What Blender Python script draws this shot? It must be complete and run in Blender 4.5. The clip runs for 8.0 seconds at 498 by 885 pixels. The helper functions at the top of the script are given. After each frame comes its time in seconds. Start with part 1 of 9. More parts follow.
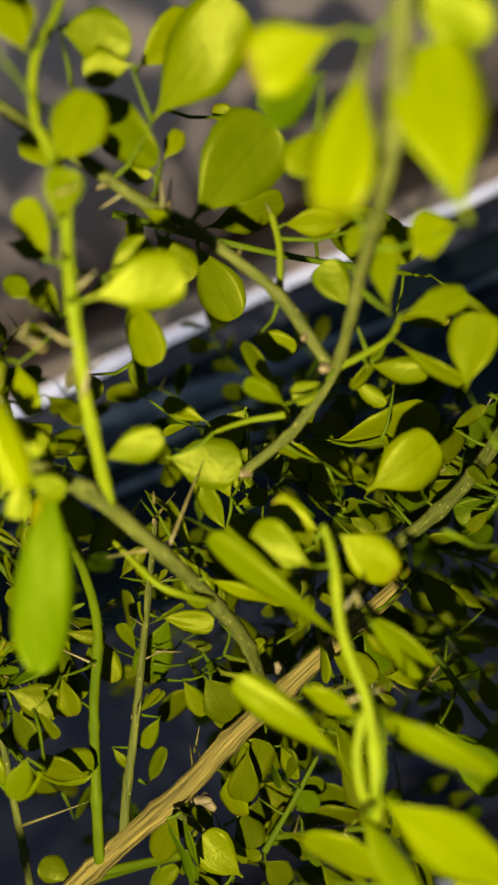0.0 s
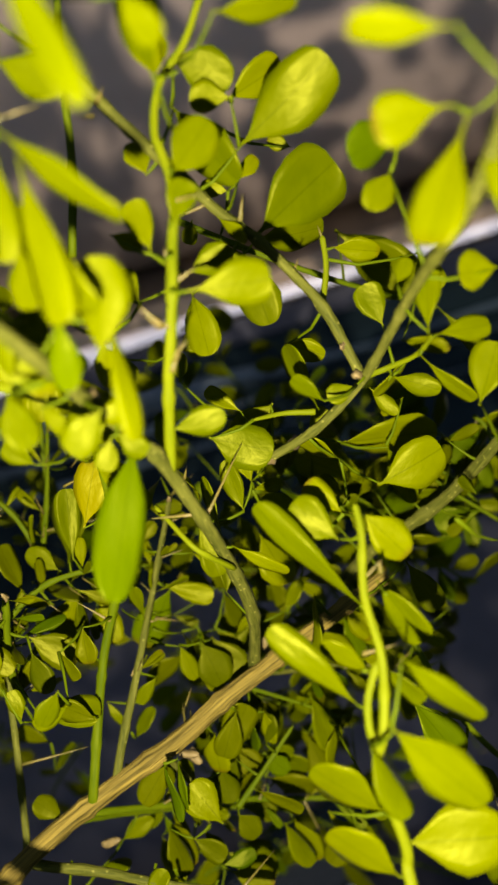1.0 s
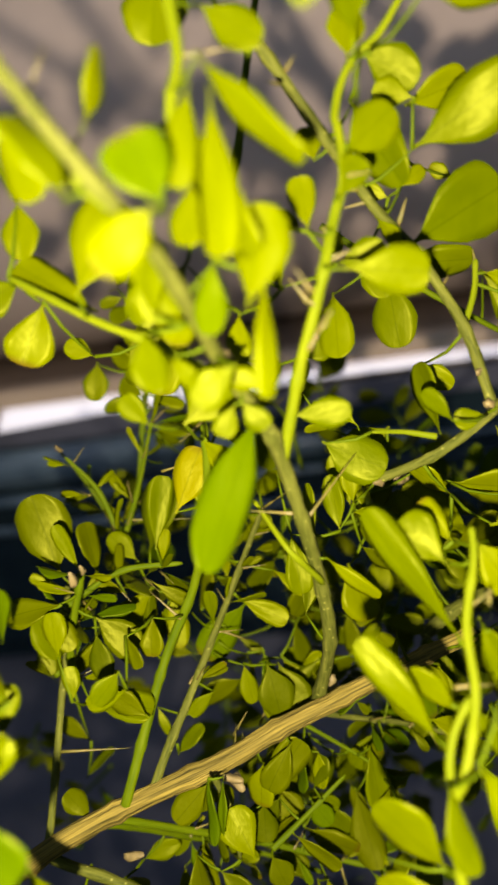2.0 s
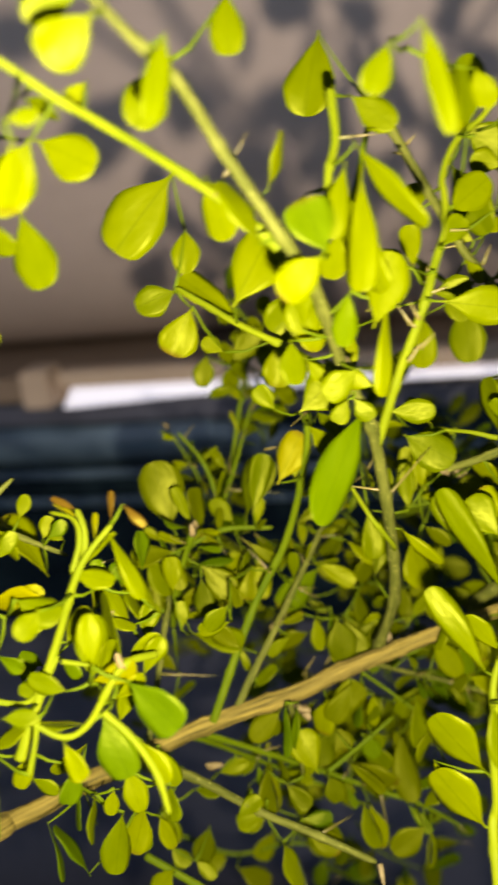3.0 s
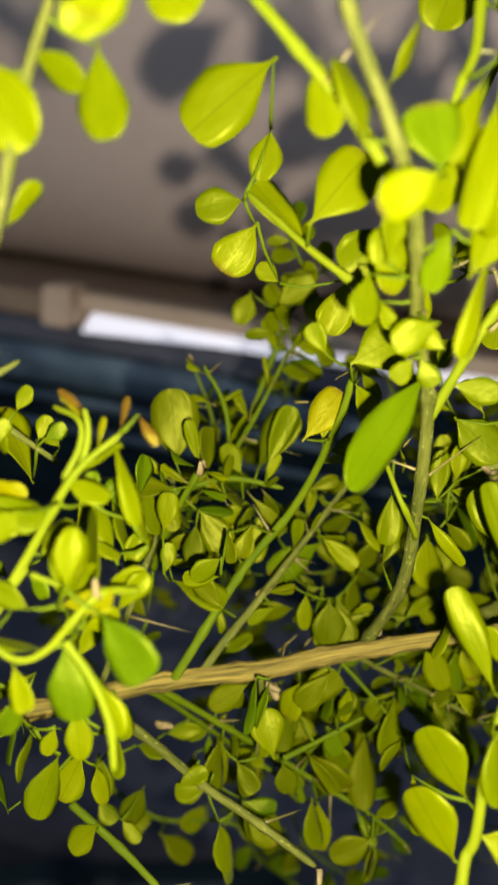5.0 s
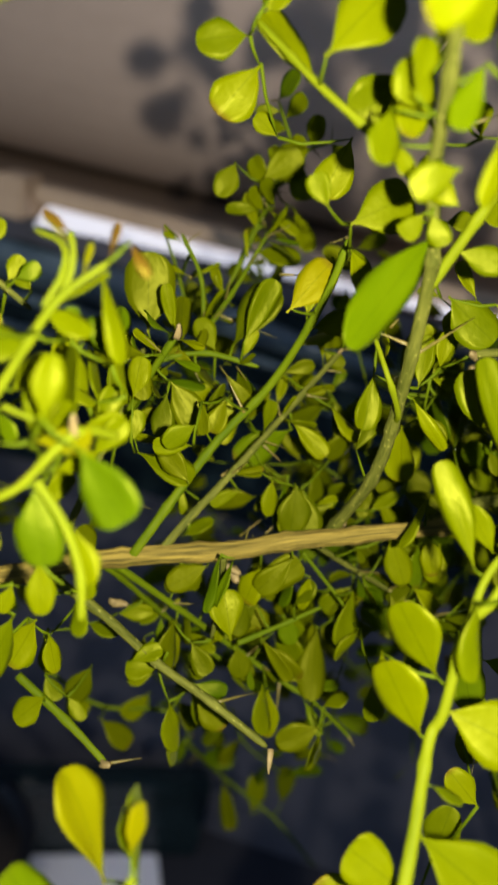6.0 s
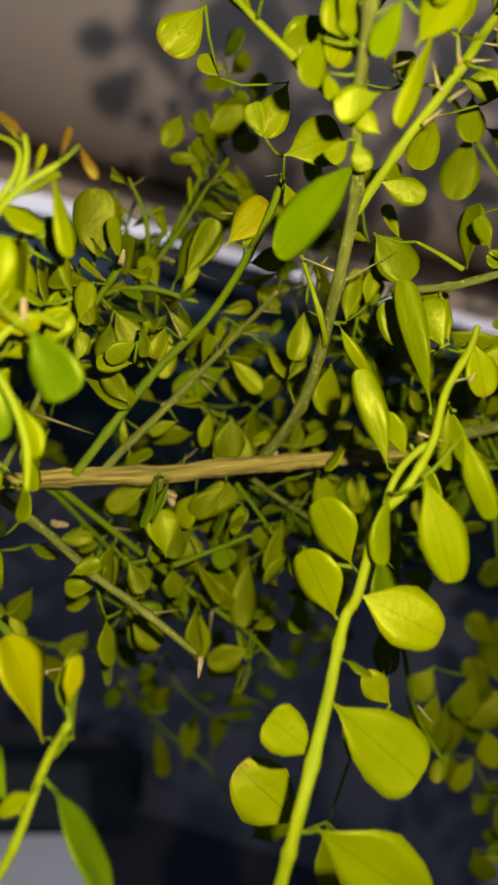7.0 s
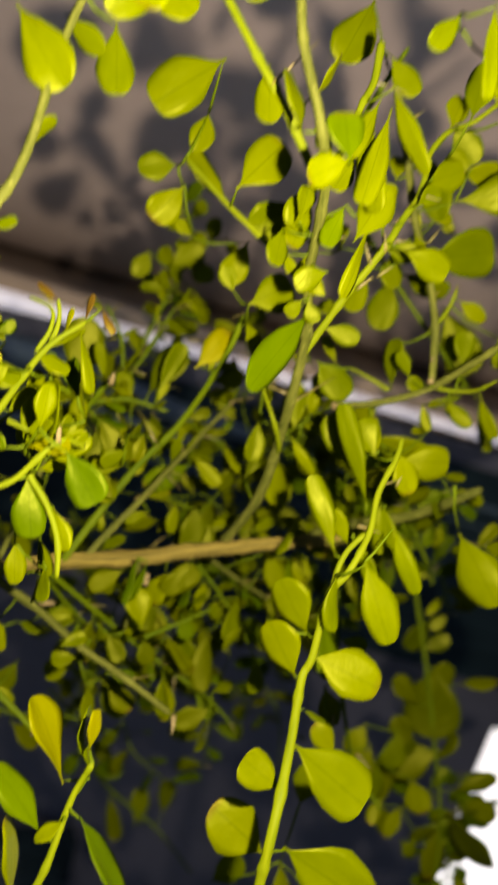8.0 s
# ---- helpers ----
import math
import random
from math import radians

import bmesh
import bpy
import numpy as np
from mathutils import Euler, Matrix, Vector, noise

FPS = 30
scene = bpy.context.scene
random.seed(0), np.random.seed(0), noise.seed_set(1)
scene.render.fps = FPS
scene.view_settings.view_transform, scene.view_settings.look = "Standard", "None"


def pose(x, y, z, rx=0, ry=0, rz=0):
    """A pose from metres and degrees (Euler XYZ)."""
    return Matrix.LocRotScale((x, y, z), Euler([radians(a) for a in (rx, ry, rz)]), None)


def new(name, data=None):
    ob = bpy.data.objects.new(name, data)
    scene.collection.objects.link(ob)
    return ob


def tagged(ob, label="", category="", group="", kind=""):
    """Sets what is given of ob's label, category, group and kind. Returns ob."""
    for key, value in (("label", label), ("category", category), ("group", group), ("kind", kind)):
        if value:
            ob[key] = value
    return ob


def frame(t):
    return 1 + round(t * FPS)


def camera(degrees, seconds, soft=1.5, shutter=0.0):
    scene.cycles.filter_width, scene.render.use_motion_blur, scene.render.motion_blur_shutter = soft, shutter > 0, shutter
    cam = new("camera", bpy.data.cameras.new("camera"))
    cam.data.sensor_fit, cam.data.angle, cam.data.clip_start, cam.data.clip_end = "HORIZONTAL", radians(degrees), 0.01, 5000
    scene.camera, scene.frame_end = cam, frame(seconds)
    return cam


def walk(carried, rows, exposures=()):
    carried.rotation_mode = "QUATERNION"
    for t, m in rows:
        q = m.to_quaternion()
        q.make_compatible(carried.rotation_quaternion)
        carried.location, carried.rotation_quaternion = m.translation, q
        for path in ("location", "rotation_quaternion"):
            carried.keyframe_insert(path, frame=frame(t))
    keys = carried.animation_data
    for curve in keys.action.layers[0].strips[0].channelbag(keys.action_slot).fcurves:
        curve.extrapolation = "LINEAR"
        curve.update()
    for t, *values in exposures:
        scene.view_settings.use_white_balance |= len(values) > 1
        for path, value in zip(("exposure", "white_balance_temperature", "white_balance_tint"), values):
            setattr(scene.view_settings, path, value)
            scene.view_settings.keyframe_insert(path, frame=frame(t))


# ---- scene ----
cam = camera(31.7, 8.0, soft=2.3, shutter=0.5)
cam.data.dof.use_dof, cam.data.dof.focus_distance, cam.data.dof.aperture_fstop = True, 0.32, 10.5
PATH = [
    (0, -0.0000, -0.0000, 1.4000, 64.97, 25.03, 0.04),
    (0.5, -0.0182, -0.0136, 1.4045, 65.25, 21.30, -1.50),
    (1, -0.0284, -0.0377, 1.4185, 65.50, 17.74, -1.53),
    (1.5, -0.0429, -0.0291, 1.4058, 68.11, 12.45, 1.42),
    (1.7, -0.0472, -0.0285, 1.3954, 70.25, 11.33, 4.25),
    (2.8, -0.0460, -0.0980, 1.4021, 73.69, 7.12, 10.47),
    (3, -0.0607, -0.1070, 1.4156, 72.52, 5.89, 10.48),
    (3.5, -0.0876, -0.0858, 1.4013, 72.24, 1.94, 10.98),
    (4, -0.0851, -0.0907, 1.3990, 72.73, -1.20, 12.27),
    (4.5, -0.0860, -0.0968, 1.4067, 71.79, -4.27, 12.51),
    (4.7, -0.0755, -0.0864, 1.4024, 71.53, -4.91, 13.71),
    (5.8, -0.0895, -0.0743, 1.3716, 67.25, -10.87, 12.50),
    (6, -0.0893, -0.0743, 1.3658, 66.44, -11.54, 12.24),
    (6.5, -0.0848, -0.0747, 1.3616, 65.23, -12.90, 11.21),
    (7, -0.0757, -0.1053, 1.3480, 67.18, -14.15, 9.31),
    (7.5, -0.0904, -0.1452, 1.3357, 71.56, -15.63, 6.16),
    (8, -0.0962, -0.1713, 1.3763, 73.20, -15.78, 4.01),
]
EXPOSURES = [
    (0.0, 0.0, 6900, 10), (0.5, 0.12, 7100, 12), (1.0, 0.12, 7300, 14), (1.5, 0.34, 7300, 14), (3.0, 0.28, 7100, 14), (3.5, 0.28, 6700, 10),
    (4.5, 0.22, 6700, 10), (6.0, 0.08, 6700, 10), (6.5, -0.12, 6700, 10), (7.0, -0.18, 7000, 12), (7.5, -0.08, 7200, 14), (8.0, -0.16, 7400, 16),
]
walk(cam, [(t, pose(*p)) for t, *p in PATH], EXPOSURES)

# ---- light: the phone's torch near the lens, and a dim blue evening sky ----
world = bpy.data.worlds.new("evening_sky")
scene.world = world
world.use_nodes = True
wn, wl = world.node_tree.nodes, world.node_tree.links
sky = wn.new("ShaderNodeTexSky")
sky.sky_type, sky.sun_disc = "NISHITA", False
sky.sun_elevation, sky.sun_rotation = radians(35), radians(200)
wl.new(sky.outputs["Color"], wn["Background"].inputs["Color"])
wn["Background"].inputs["Strength"].default_value = 0.058
sky.ozone_density = 8.0

torch = bpy.data.lights.new("torch", "SPOT")
torch.spot_size, torch.spot_blend = radians(170), 0.7
torch.energy, torch.color, torch.shadow_soft_size = 25.5, (1.0, 0.94, 0.86), 0.004
new("torch", torch).matrix_world = pose(-0.057, -0.084, 1.380, 64, 0, 4)


# ---- materials ----
def material(name, base, rough=0.6, metal=0.0):
    m = bpy.data.materials.new(name)
    m.use_nodes = True
    p = m.node_tree.nodes["Principled BSDF"]
    p.inputs["Base Color"].default_value = (*base, 1)
    p.inputs["Roughness"].default_value, p.inputs["Metallic"].default_value = rough, metal
    return m, m.node_tree.nodes, m.node_tree.links, p


def mottled(name, low, high, scale, rough, bump=0.2, fine=6.0, stretch=(1, 1, 1), ramp=(0.35, 0.7), height=0.002, coord="Object", gloss=0.4, specks=0.0):
    """A surface that wanders between two colours, with stains at one scale and grain and relief at another."""
    m, n, l, p = material(name, low, rough)
    p.inputs["Specular IOR Level"].default_value = gloss
    tex = n.new("ShaderNodeTexCoord")
    mp = n.new("ShaderNodeMapping")
    mp.inputs["Scale"].default_value = stretch
    l.new(tex.outputs[coord], mp.inputs["Vector"])
    big, small = n.new("ShaderNodeTexNoise"), n.new("ShaderNodeTexNoise")
    big.inputs["Scale"].default_value, big.inputs["Detail"].default_value = scale, 5
    small.inputs["Scale"].default_value, small.inputs["Detail"].default_value = scale * fine, 6
    mix = n.new("ShaderNodeMix")
    mix.inputs["Factor"].default_value = 0.4
    cr = n.new("ShaderNodeValToRGB")
    cr.color_ramp.elements[0].position, cr.color_ramp.elements[1].position = ramp
    cr.color_ramp.elements[0].color, cr.color_ramp.elements[1].color = (*low, 1), (*high, 1)
    bp = n.new("ShaderNodeBump")
    bp.inputs["Strength"].default_value, bp.inputs["Distance"].default_value = bump, height
    for t in (big, small):
        l.new(mp.outputs["Vector"], t.inputs["Vector"])
    l.new(big.outputs["Fac"], mix.inputs["A"])
    l.new(small.outputs["Fac"], mix.inputs["B"])
    l.new(mix.outputs["Result"], cr.inputs["Fac"])
    colour = cr.outputs["Color"]
    if specks:
        dots, edge, pale = n.new("ShaderNodeTexVoronoi"), n.new("ShaderNodeMapRange"), n.new("ShaderNodeMix")
        dots.inputs["Scale"].default_value = specks
        edge.inputs["From Min"].default_value, edge.inputs["From Max"].default_value = 0.10, 0.20
        edge.inputs["To Min"].default_value, edge.inputs["To Max"].default_value = 0.75, 0.0
        pale.data_type = "RGBA"
        pale.inputs["B"].default_value = (high[0] * 1.8, high[1] * 1.7, high[2] * 2.2, 1)
        l.new(tex.outputs[coord], dots.inputs["Vector"])
        l.new(dots.outputs["Distance"], edge.inputs["Value"])
        l.new(edge.outputs["Result"], pale.inputs["Factor"])
        l.new(colour, pale.inputs["A"])
        colour = pale.outputs["Result"]
    l.new(colour, p.inputs["Base Color"])
    l.new(small.outputs["Fac"], bp.inputs["Height"])
    l.new(bp.outputs["Normal"], p.inputs["Normal"])
    return m


def leaf_material(name, low, high, sheen=0.40):
    """A leathery leaf: hue by leaf, faint blotches, a paler midrib line, light coming through the blade."""
    m, n, l, p = material(name, low, sheen)
    p.inputs["Specular IOR Level"].default_value = 0.16
    p.inputs["Specular Tint"].default_value = (1.0, 1.0, 0.12, 1)
    info, tex = n.new("ShaderNodeObjectInfo"), n.new("ShaderNodeTexCoord")
    blot = n.new("ShaderNodeTexNoise")
    blot.inputs["Scale"].default_value, blot.inputs["Detail"].default_value = 3.0, 5
    l.new(tex.outputs["Object"], blot.inputs["Vector"])
    add = n.new("ShaderNodeMath")
    add.operation = "MULTIPLY_ADD"
    add.inputs[1].default_value = 0.45
    l.new(blot.outputs["Fac"], add.inputs[0])
    half = n.new("ShaderNodeMath")
    half.operation = "MULTIPLY"
    half.inputs[1].default_value = 0.55
    l.new(info.outputs["Random"], half.inputs[0])
    l.new(half.outputs[0], add.inputs[2])
    cr = n.new("ShaderNodeValToRGB")
    cr.color_ramp.elements[0].position, cr.color_ramp.elements[1].position = 0.15, 0.85
    cr.color_ramp.elements[0].color, cr.color_ramp.elements[1].color = (*low, 1), (*high, 1)
    l.new(add.outputs[0], cr.inputs["Fac"])
    # midrib and side veins, from the blade's own width and length
    sep = n.new("ShaderNodeSeparateXYZ")
    l.new(tex.outputs["Object"], sep.inputs["Vector"])
    ab = n.new("ShaderNodeMath")
    ab.operation = "ABSOLUTE"
    l.new(sep.outputs["X"], ab.inputs[0])
    rib = n.new("ShaderNodeMapRange")
    rib.inputs["From Min"].default_value, rib.inputs["From Max"].default_value = 0.006, 0.02
    rib.inputs["To Min"].default_value, rib.inputs["To Max"].default_value = 0.45, 0.0
    l.new(ab.outputs[0], rib.inputs["Value"])
    dark = n.new("ShaderNodeMix")
    dark.data_type = "RGBA"
    dark.inputs["B"].default_value = (low[0] * 0.55, low[1] * 0.62, low[2], 1)
    l.new(rib.outputs["Result"], dark.inputs["Factor"])
    l.new(cr.outputs["Color"], dark.inputs["A"])
    # some tips dry to brown
    end, dry = n.new("ShaderNodeMapRange"), n.new("ShaderNodeMath")
    end.inputs["From Min"].default_value, end.inputs["From Max"].default_value = 0.88, 1.02
    l.new(sep.outputs["Y"], end.inputs["Value"])
    dry.operation = "MULTIPLY"
    l.new(end.outputs["Result"], dry.inputs[0])
    few = n.new("ShaderNodeMapRange")
    few.inputs["From Min"].default_value, few.inputs["From Max"].default_value = 0.82, 1.0
    l.new(info.outputs["Random"], few.inputs["Value"])
    l.new(few.outputs["Result"], dry.inputs[1])
    tipped = n.new("ShaderNodeMix")
    tipped.data_type = "RGBA"
    tipped.inputs["B"].default_value = (0.06, 0.028, 0.003, 1)
    l.new(dry.outputs[0], tipped.inputs["Factor"])
    l.new(dark.outputs["Result"], tipped.inputs["A"])
    l.new(tipped.outputs["Result"], p.inputs["Base Color"])
    grain = n.new("ShaderNodeTexNoise")
    grain.inputs["Scale"].default_value, grain.inputs["Detail"].default_value = 7.0, 3
    l.new(tex.outputs["Object"], grain.inputs["Vector"])
    bp = n.new("ShaderNodeBump")
    bp.inputs["Strength"].default_value, bp.inputs["Distance"].default_value = 0.08, 0.004
    l.new(grain.outputs["Fac"], bp.inputs["Height"])
    l.new(bp.outputs["Normal"], p.inputs["Normal"])
    thin = n.new("ShaderNodeBsdfTranslucent")
    l.new(tipped.outputs["Result"], thin.inputs["Color"])
    both = n.new("ShaderNodeMixShader")
    both.inputs["Fac"].default_value = 0.32
    l.new(p.outputs["BSDF"], both.inputs[1])
    l.new(thin.outputs["BSDF"], both.inputs[2])
    l.new(both.outputs["Shader"], n["Material Output"].inputs["Surface"])
    return m


leaf_green = leaf_material("leaf_green", (0.047, 0.065, 0.0002), (0.100, 0.116, 0.0003))
# darker copy of leaf_green, with the shade of the inner shrub in its colour
leaf_shaded = leaf_material("leaf_shaded_olive", (0.030, 0.042, 0.0002), (0.066, 0.076, 0.0003))
# real deep green leaves, and also the shaded leaves of low and back twigs
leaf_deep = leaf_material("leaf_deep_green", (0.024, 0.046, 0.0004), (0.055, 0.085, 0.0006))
leaf_fresh = leaf_material("leaf_fresh_green", (0.042, 0.070, 0.0003), (0.074, 0.104, 0.0004))
leaf_yellow = leaf_material("leaf_yellow", (0.095, 0.098, 0.0005), (0.13, 0.12, 0.0005))
leaf_red = leaf_material("leaf_reddish", (0.038, 0.020, 0.002), (0.064, 0.036, 0.003))
bark = mottled("bark", (0.026, 0.021, 0.002), (0.165, 0.124, 0.020), 700, 0.75, 0.9, 2.2, (1, 0.035, 1), (0.36, 0.62), 0.0009, "UV", 0.12)
grey_bark = mottled("grey_green_bark", (0.026, 0.032, 0.003), (0.086, 0.090, 0.013), 300, 0.7, 0.6, 4, (1, 0.12, 1), (0.35, 0.7), 0.0006, "UV", 0.05, 330)
green = mottled("green_stem", (0.026, 0.046, 0.0006), (0.064, 0.086, 0.0012), 160, 0.6, 0.3, 4, (1, 0.15, 1), (0.3, 0.7), 0.0005, "UV", 0.04)
lime_stem = mottled("young_lime_stem", (0.054, 0.074, 0.0010), (0.102, 0.120, 0.0022), 160, 0.6, 0.3, 4, (1, 0.15, 1), (0.3, 0.7), 0.0005, "UV", 0.04)
thorn_brown = mottled("thorn_brown", (0.055, 0.056, 0.005), (0.125, 0.088, 0.016), 200, 0.5)
cut_wood = mottled("cut_wood", (0.075, 0.055, 0.014), (0.155, 0.115, 0.036), 300, 0.7)
beige_paint = mottled("beige_paint", (0.475, 0.372, 0.298), (0.54, 0.426, 0.342), 4, 0.7, 0.12, 12)
beige_wood = mottled("beige_wood", (0.40, 0.29, 0.19), (0.52, 0.385, 0.255), 12, 0.6, 0.2, 8, (0.2, 1, 1))
# darker than the batten, to imitate the shade at the wall's foot
shade_brown = mottled("shade_brown", (0.17, 0.115, 0.07), (0.25, 0.175, 0.11), 12, 0.6, 0.2, 8, (0.2, 1, 1))
white_sheet = mottled("white_sheet", (0.90, 0.90, 0.95), (0.96, 0.96, 0.99), 30, 0.35, 0.4, 4, (1, 1, 0.3))
teal_glass = mottled("teal_dark", (0.006, 0.012, 0.013), (0.015, 0.028, 0.032), 5, 0.16, 0.3, 4, (0.4, 1, 2))
blue_film = mottled("blue_film", (0.032, 0.052, 0.064), (0.12, 0.175, 0.205), 7, 0.3, 0.7, 3, (0.5, 1, 3))
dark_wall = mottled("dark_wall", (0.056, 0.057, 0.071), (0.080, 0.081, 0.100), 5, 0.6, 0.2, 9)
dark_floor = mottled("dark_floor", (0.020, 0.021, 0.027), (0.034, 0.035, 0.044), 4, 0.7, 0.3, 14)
daylight, _n, _l, _p = material("daylight", (0.8, 0.8, 0.8))
_p.inputs["Emission Color"].default_value, _p.inputs["Emission Strength"].default_value = (0.9, 0.94, 1.0, 1), 1.6
# own glow added to brighten the strip, in place of daylight through a gap
glow_sheet, _n, _l, _p = material("glow_sheet", (0.84, 0.84, 0.88), 0.5)
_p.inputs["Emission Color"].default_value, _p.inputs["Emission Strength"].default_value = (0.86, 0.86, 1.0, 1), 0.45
soil = mottled("soil", (0.012, 0.009, 0.007), (0.04, 0.03, 0.022), 60, 0.9, 0.8)
black_plastic = mottled("black_plastic", (0.008, 0.008, 0.01), (0.016, 0.016, 0.02), 20, 0.4)


# ---- helpers for building ----
def mesh_object(name, verts, faces, mat, parent=None, label="", smooth=True):
    me = bpy.data.meshes.new(name)
    me.from_pydata([tuple(v) for v in verts], [], faces)
    if smooth:
        me.polygons.foreach_set("use_smooth", [True] * len(me.polygons))
    me.materials.append(mat)
    me.update()
    ob = new(name, me)
    if parent is not None:
        ob.parent = parent
    if label:
        tagged(ob, label)
    return ob


def box(name, lo, hi, mat, parent=None, bevel=0.003, label=""):
    bm = bmesh.new()
    bmesh.ops.create_cube(bm, size=1.0)
    for v in bm.verts:
        v.co = Vector([(a + b) / 2 + c * (b - a) for a, b, c in zip(lo, hi, v.co)])
    if bevel:
        bmesh.ops.bevel(bm, geom=bm.edges[:], offset=bevel, segments=2, affect="EDGES")
    me = bpy.data.meshes.new(name)
    bm.to_mesh(me)
    bm.free()
    me.materials.append(mat)
    ob = new(name, me)
    if parent is not None:
        ob.parent = parent
    if label:
        tagged(ob, label)
    return ob


def extrude_profile(name, prof, x0, x1, mat, parent=None, label="", steps=1):
    """A profile of (y, z) points drawn along x."""
    n, verts, faces = len(prof), [], []
    for i in range(steps + 1):
        x = x0 + (x1 - x0) * i / steps
        verts += [(x, y, z) for y, z in prof]
    for i in range(steps):
        for j in range(n):
            a, b = i * n + j, i * n + (j + 1) % n
            faces.append((a, b, b + n, a + n))
    faces += [tuple(range(n - 1, -1, -1)), tuple(range(steps * n, steps * n + n))]
    return mesh_object(name, verts, faces, mat, parent, label, smooth=False)


def spline(pts, per=6):
    """A smooth line through the points."""
    p = [Vector(q) for q in pts]
    p = [2 * p[0] - p[1]] + p + [2 * p[-1] - p[-2]]
    out = []
    for i in range(1, len(p) - 2):
        for k in range(per):
            t = k / per
            a, b, c, d = p[i - 1], p[i], p[i + 1], p[i + 2]
            out.append(0.5 * (2 * b + (c - a) * t + (2 * a - 5 * b + 4 * c - d) * t * t + (3 * b - a - 3 * c + d) * t ** 3))
    return out + [p[-2]]


def tube(line, r0, r1, sides=8, rough=0.12, seed=0, ridge=0.0, nodes=0.0):
    """Vertices and faces of a tapered, slightly knobbly stem along a line."""
    verts, faces, n = [], [], len(line)
    up, run = Vector((0.3, 0.9, 0.2)).normalized(), 0.0
    for i, q in enumerate(line):
        run += (q - line[max(i - 1, 0)]).length
        knot = nodes * max(0.0, math.cos(run * 190 + seed + 2 * noise.noise(q * 30))) ** 10
        t = (line[min(i + 1, n - 1)] - line[max(i - 1, 0)]).normalized()
        u = (up - t * up.dot(t)).normalized()
        up = u
        v = t.cross(u)
        for k in range(sides):
            a = 2 * math.pi * k / sides
            r = (r0 + (r1 - r0) * i / (n - 1)) * (0.45 if i == n - 1 else 0.85 if i == n - 2 else 1.0) * (1 + knot + rough * noise.noise(q * 220 + Vector((k * 3.1, seed, 0))) + rough * 0.8 * noise.noise(q * 60 + Vector((seed, k, 0))) + ridge * noise.noise(Vector((k * 1.7, seed, 0)) + q * 14))
            verts.append(q + r * (math.cos(a) * u + math.sin(a) * v))
    for i in range(n - 1):
        for k in range(sides):
            a, b = i * sides + k, i * sides + (k + 1) % sides
            faces.append((a, b, b + sides, a + sides))
    faces += [tuple(range(sides - 1, -1, -1)), tuple(range((n - 1) * sides, n * sides))]
    return verts, faces


def unroll(ob, line, sides, radius):
    """Lays the grain along a stem: u runs round it and v along it, both in metres."""
    me, along = ob.data, [0.0]
    for a, b in zip(line, line[1:]):
        along.append(along[-1] + (b - a).length)
    uv = me.uv_layers.new(name="grain")
    for poly in me.polygons:
        ks = [me.loops[i].vertex_index % sides for i in poly.loop_indices]
        turn = max(ks) - min(ks) > sides / 2
        for i, k in zip(poly.loop_indices, ks):
            uv.data[i].uv = ((k + sides if turn and k == 0 else k) / sides * 6.28 * radius, along[me.loops[i].vertex_index // sides])
    return ob


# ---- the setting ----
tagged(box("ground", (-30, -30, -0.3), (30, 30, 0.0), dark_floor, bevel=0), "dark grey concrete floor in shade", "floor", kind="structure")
wall = tagged(new("wall_north"), "beige painted wall over a dark glossy lower panel", "wall", kind="structure")
# wall foot set back in a curve, shaped to make it shade off darker
curve = [(1.085 + 0.36 * (1 - math.cos(a)), 1.62 - 0.475 * math.sin(a)) for a in [radians(5 * i) for i in range(19)]]
extrude_profile("upper_wall", [(1.085, 2.6)] + curve + [(1.87, 1.145), (1.87, 2.6)], -4, 4, beige_paint, wall)
box("batten", (-0.60, 1.078, 1.132), (4, 1.118, 1.155), beige_wood, wall)
# added board closing the recess; its brown carries on the dark gradient above
box("filler_ledge", (-4, 1.1195, 1.1025), (4, 1.869, 1.140), shade_brown, wall)
box("block", (-0.650, 1.06, 1.107), (-0.606, 1.118, 1.163), beige_wood, wall)
box("dark_panel", (-4, 1.12, 0.72), (4, 1.88, 1.101), teal_glass, wall)
box("grey_band", (-4, 1.114, 1.066), (4, 1.123, 1.098), dark_wall, wall, 0.002)
for low, high, y0, wave in ((1.004, 1.060, 1.113, 0.009), (0.976, 0.990, 1.115, 0.003), (0.930, 0.942, 1.116, 0.003)):
    vs, fs = [], []
    for i in range(161):
        x = -4 + i * 0.05
        wide = min(1.0, max(0.15, (0.05 - x) / 0.45))
        h = low + (high - low) * wide + wave * noise.noise(Vector((x * 4.5, low * 30, 0.0))) + 0.4 * wave * noise.noise(Vector((x * 13, low * 9, 2.0)))
        y = y0 - 0.004 * noise.noise(Vector((x * 6, 3.0, low)))
        vs += [(x, y, low), (x, y - 0.003, (low + h) / 2), (x, y, h), (x, 1.122, h), (x, 1.122, low)]
    for i in range(160):
        fs += [tuple(5 * i + k for k in (j, (j + 1) % 5, (j + 1) % 5 + 5, j + 5)) for j in range(5)]
    mesh_object("film", vs, fs, blue_film, wall)
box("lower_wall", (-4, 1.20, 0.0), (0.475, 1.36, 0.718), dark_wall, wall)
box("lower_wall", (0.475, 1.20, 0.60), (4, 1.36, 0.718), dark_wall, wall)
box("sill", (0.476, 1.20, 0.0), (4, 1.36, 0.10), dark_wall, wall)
# white strip under the batten, shining by its own added glow
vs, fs = [], []
